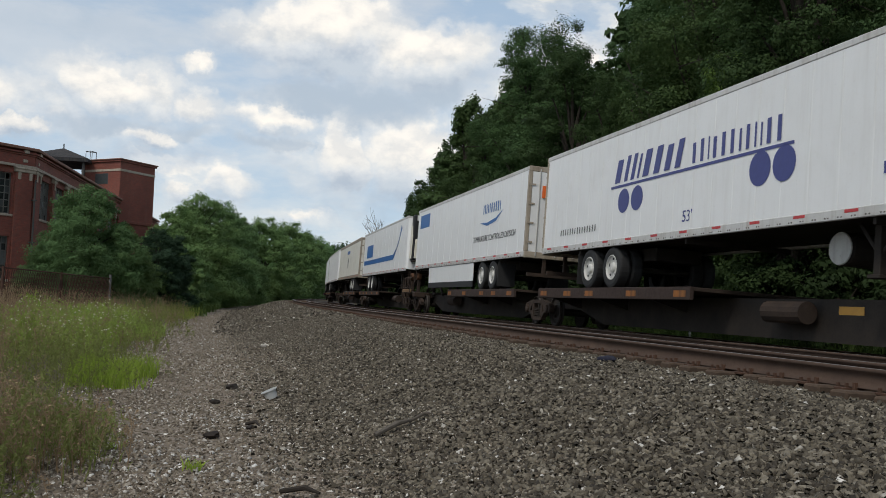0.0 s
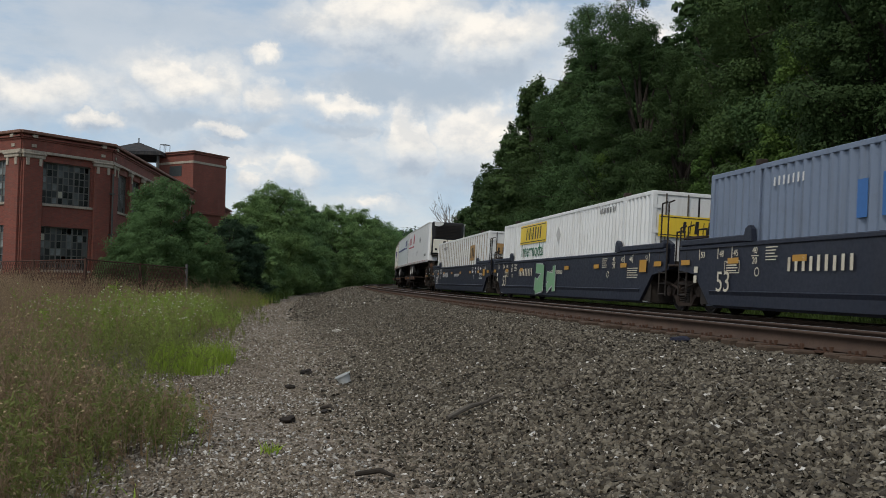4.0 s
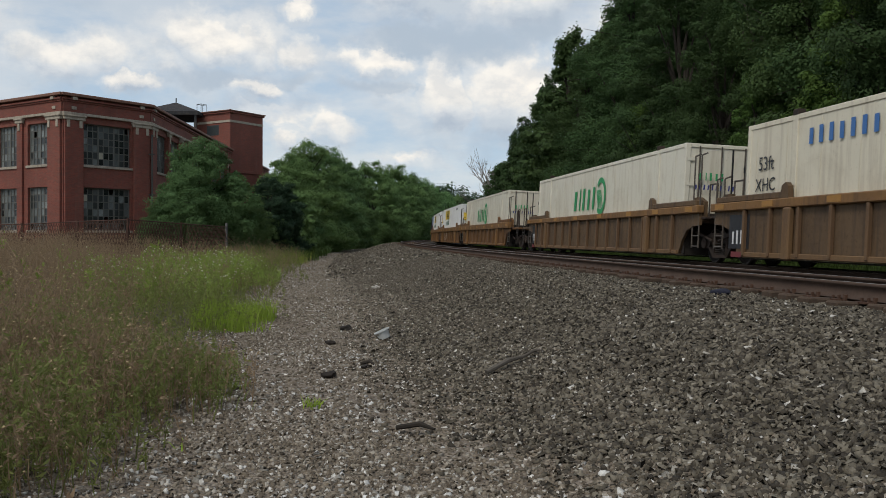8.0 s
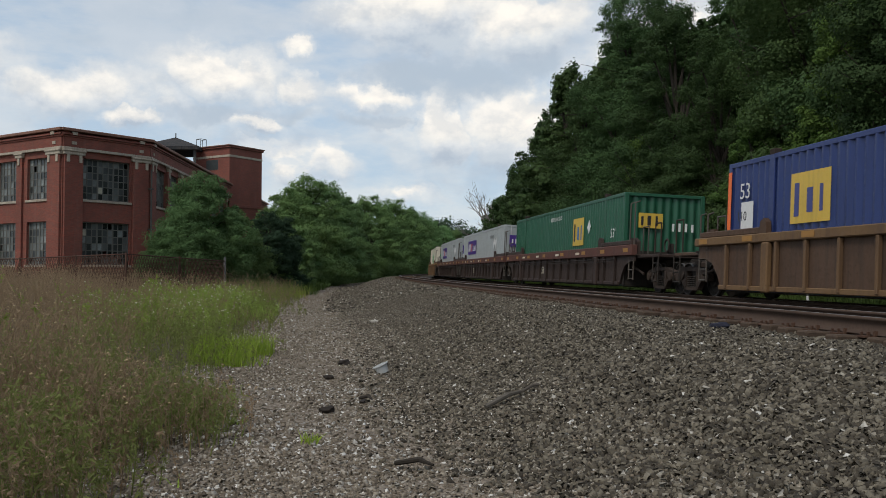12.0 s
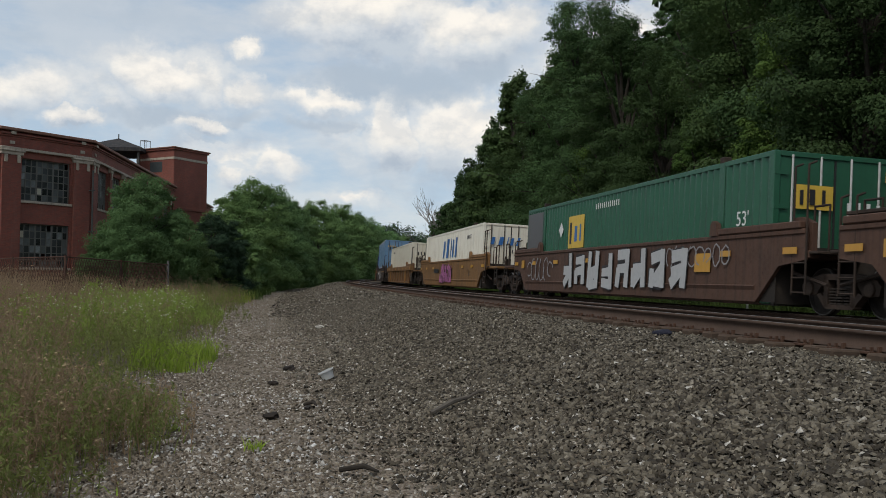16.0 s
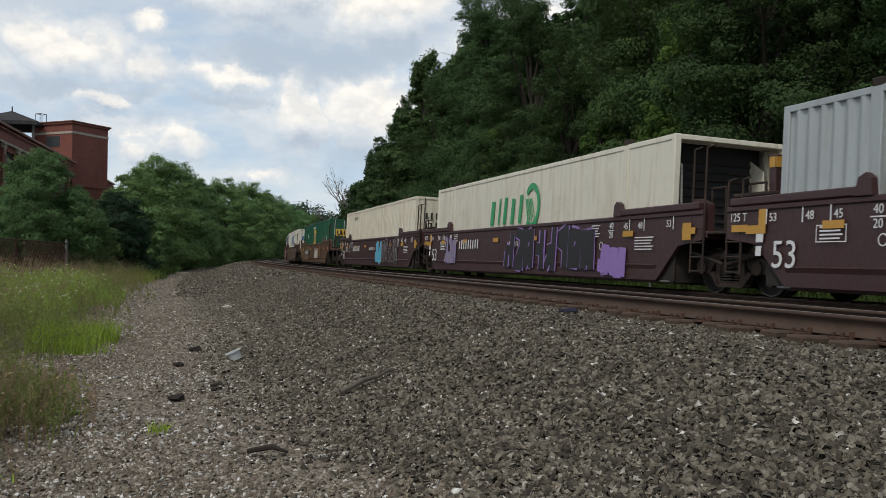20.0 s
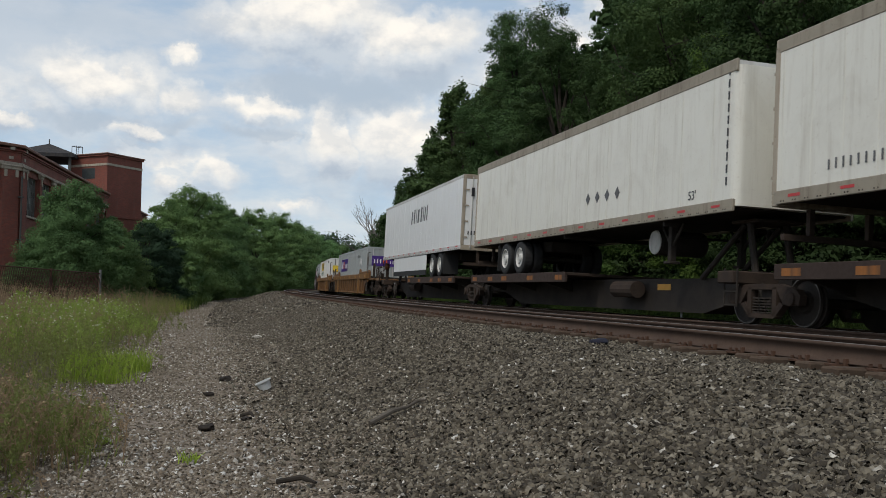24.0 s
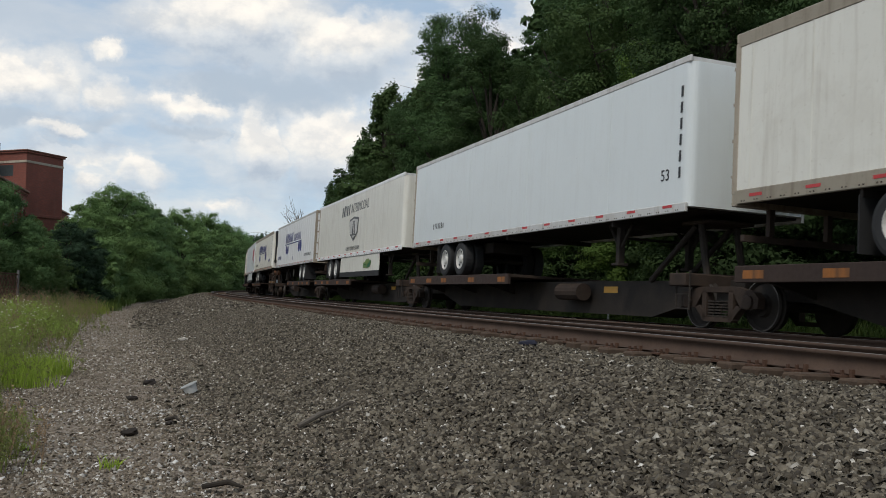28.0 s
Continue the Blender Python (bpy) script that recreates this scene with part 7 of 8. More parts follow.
        for z in (2.5, 3.1, 3.7, 4.3):
            piece("hinge", ("thinge", r, sx), lambda: box(*sorted((sx * (w - 0.22), sx * (w + 0.014))), *sorted((r * (h - 0.005), r * (h + 0.018))), -0.028, 0.028), RUSTY_EDGE, d, at(0, 0, z))
    # tandem under the rear
    ya = -f * 4.05
    for y in (ya - 0.66, ya + 0.66):
        ax = piece("axle", ("taxle",), lambda: rod((-0.95, 0, 0), (0.95, 0, 0), 0.07, 8), STEEL_DARK, c, at(0, y, 1.53))
        for sx in (-1, 1):
            for x in (1.13, 0.80):
                t = piece("tyre", ("tyre",), lambda: tyre_bm(1), RUBBER, ax, at(sx * x, 0, 0))
            piece("rim", ("rim", sx), lambda: rim_bm(sx), RIM_WHITE, ax, at(sx * 1.13, 0, 0), "pale painted steel rim")
            if sx < 0:
                piece("rim_holes", ("rimholes",), lambda: rim_holes_bm(-1), RUBBER, ax, at(sx * 1.13, 0, 0), "dark round holes of the rim")
    piece("slider_frame", ("slider",), lambda: box(-0.6, 0.6, -1.6, 1.6, 1.72, 2.03, 0.02), STEEL_DARK, c, at(0, ya, 0))
    for y in (ya - f * 1.35,):
        piece("mud_flap", ("flap", f), lambda: box(-1.28, -0.65, -0.01, 0.01, 1.15, 1.95), RUBBER, c, at(0, y, 0))
        piece("mud_flap", ("flap2", f), lambda: box(0.65, 1.28, -0.01, 0.01, 1.15, 1.95), RUBBER, c, at(0, y, 0))
    guard = bmesh.new()
    for x in (-0.6, 0.6):
        box(x - 0.05, x + 0.05, *sorted((r * (h - 0.16), r * (h - 0.06))), 1.55, z0 - 0.03, bm=guard)
    box(-1.15, 1.15, *sorted((r * (h - 0.16), r * (h - 0.06))), 1.45, 1.56, bm=guard)
    part("rear_guard", guard, STEEL_BROWN, c)
    for k in range(3):
        piece("floor_beam", ("fbeam",), lambda: box(-1.24, 1.24, -0.03, 0.03, 1.93, 2.035), STEEL_DARK, c, at(0, -5.4 + 5.4 * k, 0))
    # landing legs
    yl = f * 5.1
    for sx in (-1, 1):
        lg = piece("landing_leg", ("leg", sx), lambda: box(*sorted((sx * 0.78, sx * 0.92)), -0.07, 0.07, 1.22, 2.03, 0.01), STEEL_DARK, c, at(0, yl, 0))
        piece("leg_brace", ("lbrace", sx, f), lambda: leg_brace_bm(sx), STEEL_DARK, lg)
        piece("sand_shoe", ("shoe", sx), lambda: box(*sorted((sx * 0.72, sx * 0.98)), -0.13, 0.13, 1.16, 1.22, 0.01), STEEL_DARK, lg)
    if tank:
        tk = piece("fuel_tank", ("ftank",), lambda: lathe([(0.02, -0.62), (0.26, -0.6), (0.29, -0.55), (0.29, 0.55), (0.26, 0.6), (0.02, 0.62)], (0, 0, 0), 20), STEEL_DARK, c, at(0, f * 3.9, 1.70))
        piece("tank_end", ("ftend",), lambda: lathe([(0.03, -0.64), (0.27, -0.632), (0.28, -0.61), (0.03, -0.61)], (0, 0, 0), 20), RIM_WHITE, tk, None, "white round tank end")
    if skirt:
        ys, ye = sorted((ya + f * 1.75, f * 4.9))
        sk = part("side_skirt", side_plate([(ys, 1.36), (ye, 1.36), (ye + 0.10 * f, 2.03), (ys, 2.03)], -w + 0.02, -w + 0.05), colour, c, "pale side skirt")
        part("skirt_edge", box(-w + 0.015, -w + 0.052, ys, ye, 1.14, 1.359), RUBBER, sk, "black rubber skirt edge")
    if reefer:
        q = lambda a, b: sorted((f * (h + a), f * (h + b)))
        ru = part("cooling_unit", box(-1.12, 1.12, *q(0.005, 0.46), z0 + 0.56, z1 + 0.02, 0.06), REEFER_BLACK, c, "black cooling unit frame")
        for sx in (-1, 1):
            part("unit_door", box(*sorted((sx * 0.012, sx * 1.0)), *q(0.455, 0.53), z0 + 0.64, z0 + 1.62, 0.03), BOX_IVORY, ru, "white cooling unit door")
            part("door_latch", box(*sorted((sx * 0.72, sx * 0.86)), *q(0.528, 0.545), z0 + 0.82, z0 + 0.97, 0.01), RUBBER, ru)
            part("side_fairing", side_plate([(f * (h + 0.03), z0 + 0.62), (f * (h + 0.40), z0 + 0.62), (f * (h + 0.44), z0 + 1.75), (f * (h + 0.30), z0 + 2.25), (f * (h + 0.03), z0 + 2.30)], *sorted((sx * 1.11, sx * 1.16))), BOX_IVORY, ru, "white rounded side fairing")
        part("unit_grille", box(-0.92, 0.92, *q(0.455, 0.475), z0 + 1.72, z1 - 0.10, 0.01), RUBBER, ru, "black louvred grille")
        for k in range(9):
            piece("louvre", ("louvre", f), lambda: box(-0.9, 0.9, *q(0.47, 0.52), 0, 0.035), STEEL_DARK, ru, at(0, 0, z0 + 1.78 + 0.105 * k))
        part("top_wedge", prism([(-0.98, z1 - 0.02), (-0.32, z1 - 0.02), (-0.38, z1 - 0.20), (-0.62, z1 - 0.30), (-0.98, z1 - 0.28)], *q(0.525, 0.545)), BOX_WHITE, ru, "white corner plate")
        part("unit_base", box(-1.05, 1.05, *q(0.005, 0.50), z0 + 0.46, z0 + 0.555, 0.02), STEEL_DARK, ru)
        part("under_frame", box(-0.6, 0.8, *q(0.005, 0.26), z0 + 0.10, z0 + 0.455, 0.02), STEEL_DARK, ru)
    return c


def rivets_bm(x, h, z):
    """Pairs of bolt heads along a rail, one worn strip."""
    bm = bmesh.new()
    for k in range(52):
        y = -h + 0.3 + k * (2 * h - 0.6) / 51
        for d in (-0.035, 0.035):
            box(x - 0.004, x + 0.001, y + d - 0.012, y + d + 0.012, z - 0.012, z + 0.012, bm=bm)
    return bm


def rim_holes_bm(sx):
    bm = bmesh.new()
    for k in range(5):
        a = k * math.tau / 5 + 0.3
        rod((0.0, 0.225 * math.cos(a), 0.225 * math.sin(a)), (sx * 0.094, 0.225 * math.cos(a), 0.225 * math.sin(a)), 0.042, 8, bm=bm)
    return bm


def leg_brace_bm(sx):
    bm = bmesh.new()
    for d in (-1, 1):
        rod((sx * 0.85, 0, 1.5), (sx * 0.85, d * 0.45, 2.02), 0.035, 6, bm=bm)
    rod((-0.85 * sx + sx * 0.0, 0, 1.75), (sx * 0.85, 0, 1.75), 0.03, 6, bm=bm)
    return bm


def spine_car(label, hitch_near=True):
    """One platform of an articulated spine car: fish-bellied beam, wheel deck and hitch."""
    c = thing("spine_car", label, "spine car", "spine cars of the train")
    f = -1 if hitch_near else 1
    part_y = lambda a, b: sorted((f * a, f * b))
    piece("centre_sill", ("sill",), lambda: side_plate([(-8.5, 0.52), (-7.2, 0.5), (-5.6, 0.14), (5.6, 0.14), (7.2, 0.5), (8.5, 0.52), (8.5, 0.88), (-8.5, 0.88)], -0.34, 0.34), STEEL_DARK, c)
    deck = piece("wheel_deck", ("deck", f), lambda: box(-1.42, 1.42, *part_y(-7.75, 0.65), 0.94, 1.02, 0.01), STEEL_BROWN, c)
    for sx in (-1, 1):
        side = piece("deck_edge", ("dedge", f, sx), lambda: box(*sorted((sx * 1.36, sx * 1.45)), *part_y(-7.75, 0.65), 0.76, 1.025, 0.01), OXIDE, c)
        for y in (-7.3, -5.6, -4.2, -1.9, 0.25) if sx < 0 else ():
            piece("reflector", ("dref", sx), lambda: box(*sorted((sx * 1.451, sx * 1.456)), -0.24, 0.24, 0.82, 0.95), SPINE_ORANGE, side, at(0, f * y, 0), "faded orange reflector")
    for k in range(0, 6, 2):
        piece("cross_bearer", ("bearer", f), lambda: prism([(-1.35, 0.94), (1.35, 0.94), (1.35, 0.80), (0.35, 0.55), (-0.35, 0.55), (-1.35, 0.80)], -0.06, 0.06), STEEL_DARK, c, at(0, f * (-7.2 + 1.45 * k), 0))
    st = piece("hitch_stand", ("hitch", f), lambda: hitch_bm(f), STEEL_DARK, c)
    piece("hitch_plate", ("hplate", f), lambda: box(-0.5, 0.5, *part_y(6.75, 7.65), 1.93, 2.0, 0.02), STEEL_BROWN, st)
    piece("air_tank", ("airtank",), lambda: rod((0, -0.55, 0), (0, 0.55, 0), 0.2, 14), STEEL_BROWN, c, at(-0.62, f * 2.6, 0.62))
    piece("side_step", ("sstep", f), lambda: ladder_bm(-1.2, f * 7.9), STEEL_DARK, c)
    piece("end_beam", ("ebeam", f), lambda: box(-1.3, 1.3, *part_y(7.6, 8.1), 0.72, 0.95, 0.02), STEEL_BROWN, c)
    piece("reflector", ("sref", f), lambda: box(-0.348, -0.341, -0.3, 0.3, 0.62, 0.76), REFLECT, c, at(0, f * 3.9, 0))
    return c


def spine_end(c, e):
    """Hand brake, ladder irons and a worn beam at a spine car's coupled end."""
    yb = 9.0 if e < 0 else 8.0
    part("end_deck", box(-1.30, 1.30, *sorted((e * 8.15, e * 9.25)), 0.90, 0.985, 0.015), STEEL_DARK, c)
    part("worn_beam", box(-1.42, -1.30, *sorted((e * 8.35, e * 9.3)), 0.93, 1.08, 0.015), YELLOW_DULL, c, "worn tan side beam")
    stand = part("brake_stand", box(-1.12, -0.96, *sorted((e * (yb - 0.07), e * (yb + 0.07))), 0.90, 1.62, 0.02), STEEL_BROWN, c)
    part("brake_housing", lathe([(0.02, -0.12), (0.17, -0.10), (0.19, 0.0), (0.17, 0.10), (0.02, 0.12)], (-1.06, e * yb, 1.72), 16), BRAKE_RUST, stand, "rusty orange brake housing")
    wheel = bmesh.new()
    for k in range(20):
        a0, a1 = k * math.tau / 20, (k + 1) * math.tau / 20
        rod((-1.24, e * yb + 0.27 * math.cos(a0), 1.72 + 0.27 * math.sin(a0)), (-1.24, e * yb + 0.27 * math.cos(a1), 1.72 + 0.27 * math.sin(a1)), 0.018, 6, bm=wheel)
    for k in range(3):
        a = k * math.tau / 3
        rod((-1.19, e * yb, 1.72), (-1.24, e * yb + 0.27 * math.cos(a), 1.72 + 0.27 * math.sin(a)), 0.016, 6, bm=wheel)
    part("brake_wheel", wheel, STEEL_BROWN, stand)
    for y in ((8.7,) if e < 0 else (8.55, 9.2)):
        part("ladder", climb_bm(-1.40, e * y, 0.34, 1.62), STEEL_BROWN, c)
    part("coupler", box(-0.13, 0.13, *sorted((e * 9.25, e * 9.95)), 0.62, 0.88, 0.04), STEEL_BROWN, c)
    part("brake_lever", rod((-0.9, e * 8.3, 0.62), (-1.0, e * 9.6, 0.5), 0.035, 6), STEEL_BROWN, c)


def hitch_bm(f):
    bm = bmesh.new()
    for x in (-0.4, 0.4):
        rod((x, f * 7.5, 0.88), (x, f * 7.25, 1.95), 0.07, 8, bm=bm)
        rod((x, f * 5.6, 0.88), (x, f * 7.1, 1.92), 0.055, 8, bm=bm)
    box(-0.45, 0.45, *sorted((f * 7.0, f * 7.5)), 0.885, 1.0, bm=bm)
    return bm


def mk_dots(c, y, big=True, www_far=True, mirror=False):
    """Slanted navy name bars over a rule, with pairs of round navy marks."""
    word_bars(c, NAVY_LETTER, y + 3.5, 3.56, 0.60, [0.75, 0.45, 0.45, 0.25, 0.75, 0.7, 0.65, 0.6], 0.12, 0.28, name="bold_lettering_bar")
    word_bars(c, NAVY_LETTER, y - 0.15, 3.56, 0.46, [0.5, 0.5, 0.2, 0.5, 0.5, 0.5, 0.3, 0.45, 0.25, 0.2, 0.5, 0.5], 0.16, 0.0)
    mark(c, NAVY_LETTER, y + 3.6, 3.44, 7.1, 0.06, name="underline")
    for d in (2.88, 2.2, -2.55, -3.25):
        disc(c, NAVY_LETTER, y + d, 3.1 if d > 0 else 3.14, 0.29 if d > 0 else 0.32)
    word_bars(c, GREY_LETTER, 6.7 if www_far else -4.6, 2.48, 0.17, [0.5] * 15, 0.45)
    words("53'", 0.34, NAVY_LETTER, c, y - 0.1, 2.48)


def upright_marks(c, y, z, n, h, material=BLACK_LETTER):
    for k in range(n):
        word_bars(c, material, y, z - k * h * 1.35, h, [0.6], 0.1)


# ---- the consist: place of each load's leading end, front to back ----
def load(c, a, z=0.0):
    MOVERS.append((c, a - LEN / 2, z))


WELL_Z = 0.155


def well_set(places, colour, ribbed, label, ribs=12, dress=None, slim=False, chord=None, rib=None):
    """An articulated car of one or three wells; its trucks stand between the wells and under both ends."""
    mid = [a - LEN / 2 for a in places]
    for k, u in enumerate(mid):
        c = well_car(colour, ribbed, label, ribs, slim, chord, rib)
        if k == 0:
            end_gear(c, 1, colour)
        if k == len(mid) - 1:
            end_gear(c, -1, colour)
        if dress:
            dress(c, k)
        MOVERS.append((c, u, 0.0))
        if k:
            add_truck((u + mid[k - 1]) / 2)
    add_truck(mid[0] + 10.6)
    add_truck(mid[-1] - 10.6)


def outline_box(c, material, y, z, w, h, depth, lines=4):
    """A stencilled data box: a thin rectangle with lines of small print as bars."""
    bm = bmesh.new()
    for a, b, z0, z1 in ((0, w, 0, 0.015), (0, w, h - 0.015, h), (0, 0.015, 0.015, h - 0.015), (w - 0.015, w, 0.015, h - 0.015)):
        side_plate([(y - a, z + z0), (y - b, z + z0), (y - b, z + z1), (y - a, z + z1)], -depth - 0.003, -depth, bm)
    for k in range(lines):
        zz, ww = z + h * (k + 0.75) / (lines + 0.6), w * (0.88 if k % 2 else 0.8)
        side_plate([(y - w * 0.12, zz), (y - ww, zz), (y - ww, zz + 0.025), (y - w * 0.12, zz + 0.025)], -depth - 0.003, -depth, bm)
    part("data_box", bm, material, c, "stencilled data box")


def roundel(c, material, y, z, r, depth):
    bm = bmesh.new()
    for k in range(16):
        a0, a1 = k * math.tau / 16, (k + 1) * math.tau / 16
        side_plate([(y + q * math.cos(a), z + q * math.sin(a)) for q, a in ((r * 0.8, a0), (r, a0), (r, a1), (r * 0.8, a1))], -depth - 0.003, -depth, bm)
    part("roundel", bm, material, c, "small stencilled ring")


def car_marks(c, depth, letter=WHITE_LETTER, reporting_y=3.6, big53=7.1):
    if big53 is not None:
        words("53", 0.62, letter, c, big53, 0.66, depth=depth)
    word_bars(c, letter, reporting_y + 1.1, 0.88, 0.28, [0.6] * 9, 0.22, depth=depth)
    word_bars(c, letter, 0.4, 0.92, 0.14, [0.6] * 12, 0.3, depth=depth)
    for y, number in ((8.05, "53"), (7.2, "48"), (6.6, "45"), (-6.5, "45"), (-7.1, "48"), (-8.2, "53")):
        words(number, 0.19, letter, c, y, 1.27, depth=depth)
        mark(c, letter, y + (0.17 if y > 0 else -0.15), 1.17, 0.025, 0.24, depth=depth, name="stencil_line")
    for y in (5.85, -5.85):
        words("40", 0.19, letter, c, y, 1.30, depth=depth)
        words("20", 0.19, letter, c, y, 1.10, depth=depth)
        mark(c, letter, y + 0.14, 1.19, 0.28, 0.02, depth=depth, name="stencil_line")
    outline_box(c, letter, 7.05, 0.86, 0.62, 0.26, depth)
    small = bmesh.new()
    for y, z, w in ((-4.9, 1.32, 0.42), (5.45, 1.34, 0.42), (-6.9, 1.02, 0.75)):
        for k in range(5):
            zz, ww = z - 0.06 * k, w - 0.05 * (k % 3)
            side_plate([(y, zz), (y - ww, zz), (y - ww, zz + 0.022), (y, zz + 0.022)], -depth - 0.003, -depth, small)
    part("small_print", small, letter, c, "blocks of small stencilled print")
    for y in (5.75, -5.4):
        roundel(c, letter, y, 0.88, 0.09, depth)
    mark(c, letter, 8.45, 0.88, 0.18, 0.14, depth=depth, name="white_label")
    mark(c, letter, 8.45, 0.66, 0.14, 0.16, depth=depth, name="white_label")


def build_train():
    # articulated spine cars with road trailers
    T = {}
    spine = "dark spine car platform with a rusty wheel deck under a trailer"
    groups = [[132.6, 115.0, 97.2, 79.2, 60.81], [42.27, 24.54, 6.94, -10.55, -27.28], [-586.41, -604.37, -621.66, -638.57, -655.99], [-675.5, -692.85, -710.39, -727.8, -745.3]]
    near = {42.27: False, -586.41: False, -675.5: False, 79.2: False}
    proto, ends = {}, []
    for g in groups:
        for k, a in enumerate(g):
            hn = near.get(a, True)
            if hn not in proto:
                proto[hn] = s = spine_car(spine, hn)
            else:
                s = copy_thing(proto[hn], Matrix())
            if k in (0, len(g) - 1):
                ends.append((s, 1 if k == 0 else -1))
            MOVERS.append((s, a - LEN / 2, 0.0))
            if k:
                add_truck((a + g[k - 1]) / 2 - LEN / 2)
        add_truck(g[0] - LEN / 2 + 8.25)
        add_truck(g[-1] - LEN / 2 - 8.0)

    for s, e in ends:
        spine_end(s, e)

    t = trailer("white road trailer far ahead on a spine car", TRAILER_WHITE)
    load(t, 132.6)
    t = trailer("grey white road trailer far ahead on a spine car", TRAILER_COOL)
    load(t, 115.0)
    t = trailer("pale road trailer far ahead on a spine car", TRAILER_WHITE)
    load(t, 97.2)
    t = trailer("cream road trailer with small emblem on a spine car", TRAILER_CREAM, rear_near=True, rail=RAIL_TAN)
    mark(t, BLUE_LETTER, 1.2, 4.0, 2.0, 0.25)
    disc(t, BLACK_LETTER, 0.2, 3.3, 0.4, squeeze=0.6)
    load(t, 79.2)
    t = trailer("white refrigerated trailer with a blue sweeping stripe", TRAILER_WHITE, reefer=True)
    mark(t, BLUE_LETTER, 7.4, 2.75, 11.5, 0.28, name="blue_stripe")
    part("blue_sweep", flat([(-4.1, 2.75), (-4.6, 3.03), (-6.3, 4.35), (-6.05, 4.55), (-5.4, 3.5), (-3.6, 2.9)], "L", 1.306), BLUE_LETTER, t)
    mark(t, BLUE_LETTER, 6.4, 3.2, 2.6, 0.8, name="blue_panel")
    load(t, 60.81)
    t = trailer("white trailer with an oval emblem, rear doors trailing", TRAILER_WHITE, rear_near=True, skirt=True, lines=15)
    mark(t, BLUE_LETTER, 7.4, 3.95, 1.9, 0.62, name="blue_panel")
    words("TEMPERATURE CONTROLLED DIVISION", 0.30, BLACK_LETTER, t, -4.6, 2.85, stretch=0.92)
    word_bars(t, BLUE_LETTER, -3.2, 3.75, 0.34, [0.4, 0.5, 0.4, 0.5, 0.4, 0.7, 0.6, 0.6, 0.6, 0.4], 0.12)
    part("oval_swoosh", flat([(-2.9, 3.45), (-3.8, 3.3), (-4.8, 3.4), (-5.6, 3.75), (-4.8, 3.52), (-3.8, 3.42)], "L", 1.306), BLUE_LETTER, t)
    word_bars(t, ORANGE_LETTER, -0.95, 3.9, 0.42, [1.1, 0.6], 0.2, 0, "E", 8.10)
    mark(t, BLACK_LETTER, -0.2, 2.9, 0.5, 0.6, face="E", depth=8.10)
    load(t, 42.27)
    for a, col, y, lab in ((24.54, TRAILER_WHITE, 0.0, "white trailer with slanted navy lettering bars and navy dots"), (6.94, TRAILER_CREAM, 0.1, "cream trailer with slanted navy lettering bars and navy dots")):
        t = trailer(lab, col, lines=22, rail=RAIL_TAN if col is TRAILER_CREAM else ALU)
        mk_dots(t, y)
        word_bars(t, NAVY_LETTER, -5.6, 2.65, 0.2, [0.55] * 9, 0.2)
        upright_marks(t, -7.75, 4.5, 10, 0.13, NAVY_LETTER)
        load(t, a)
    t = trailer("cool white trailer with a long navy stripe", TRAILER_COOL, lines=4, tank=False)
    mark(t, NAVY_LETTER, 8.0, 3.62, 12.2, 0.17, name="navy_stripe")
    word_bars(t, NAVY_LETTER, -4.1, 3.85, 0.52, [0.7, 0.75, 0.65, 0.6, 0.8, 0.7], 0.14, 0.2)
    words("NORTHFIELD, MN", 0.2, NAVY_LETTER, t, -5.6, 3.65)
    words("53", 0.28, BLACK_LETTER, t, -7.45, 2.75)
    upright_marks(t, -7.75, 3.9, 5, 0.26)
    load(t, -10.55)
    t = trailer("white refrigerated trailer with red lettering bars and placards", TRAILER_WHITE, reefer=True, lines=6)
    word_bars(t, RED_LETTER, 7.3, 3.75, 0.55, [0.6, 0.5, 0.22, 0.55, 0.55, 0.5, 0.6], 0.12, 0.12)
    mark(t, RED_LETTER, 7.3, 3.45, 4.6, 0.12, name="underline")
    part("sail_emblem", flat([(3.5, 3.75), (2.6, 3.75), (2.5, 4.3), (3.0, 4.6), (3.3, 4.2)], "L", 1.306), RED_LETTER, t, "red sail emblem")
    for y, z in ((-1.9, 3.85), (-2.5, 3.85), (-0.15, 2.9)):
        diamond(t, GREY_LETTER, y, z, 0.2)
    word_bars(t, GREY_LETTER, -5.5, 2.5, 0.17, [0.6] * 9, 0.25)
    load(t, -27.28)

    # navy smooth-sided wells
    def dress_navy(c, k):
        car_marks(c, 1.434, BOX_CREAM if k else WHITE_LETTER)
        mark(c, REFLECT, -7.75, 0.92, 0.45, 0.32, depth=1.436, name="yellow_plate")
        if k == 1:
            graffiti(c, -0.5, 2.5, 0.2, 1.35, GRAF_GREEN, GRAF_WHITE, 5, 1.44, 2, 0.3)
    well_set([-49.22, -68.6, -88.0], NAVY, False, "navy blue smooth-sided well car with yellow reflectors", dress=dress_navy)
    b = container("white container with tan posts and a tan square panel", BOX_WHITE, "posts")
    mark(b, TAN_PANEL, -3.45, 1.58, 1.3, 0.78, name="tan_panel", label="tan square panel")
    word_bars(b, BLACK_LETTER, -3.55, 1.70, 0.52, [0.5, 0.8, 0.5], 0.12, 0, depth=1.312)
    mark(b, TAN_PANEL, -0.90, 1.85, 0.85, 0.48, face="E", depth=8.10, name="tan_panel")
    word_bars(b, BLACK_LETTER, -0.88, 1.82, 0.34, [0.5, 0.8, 0.5], 0.12, 0, "E", 8.115)
    word_bars(b, GREY_LETTER, 5.6, 2.4, 0.18, [0.6] * 9, 0.25)
    load(b, -49.22, WELL_Z)
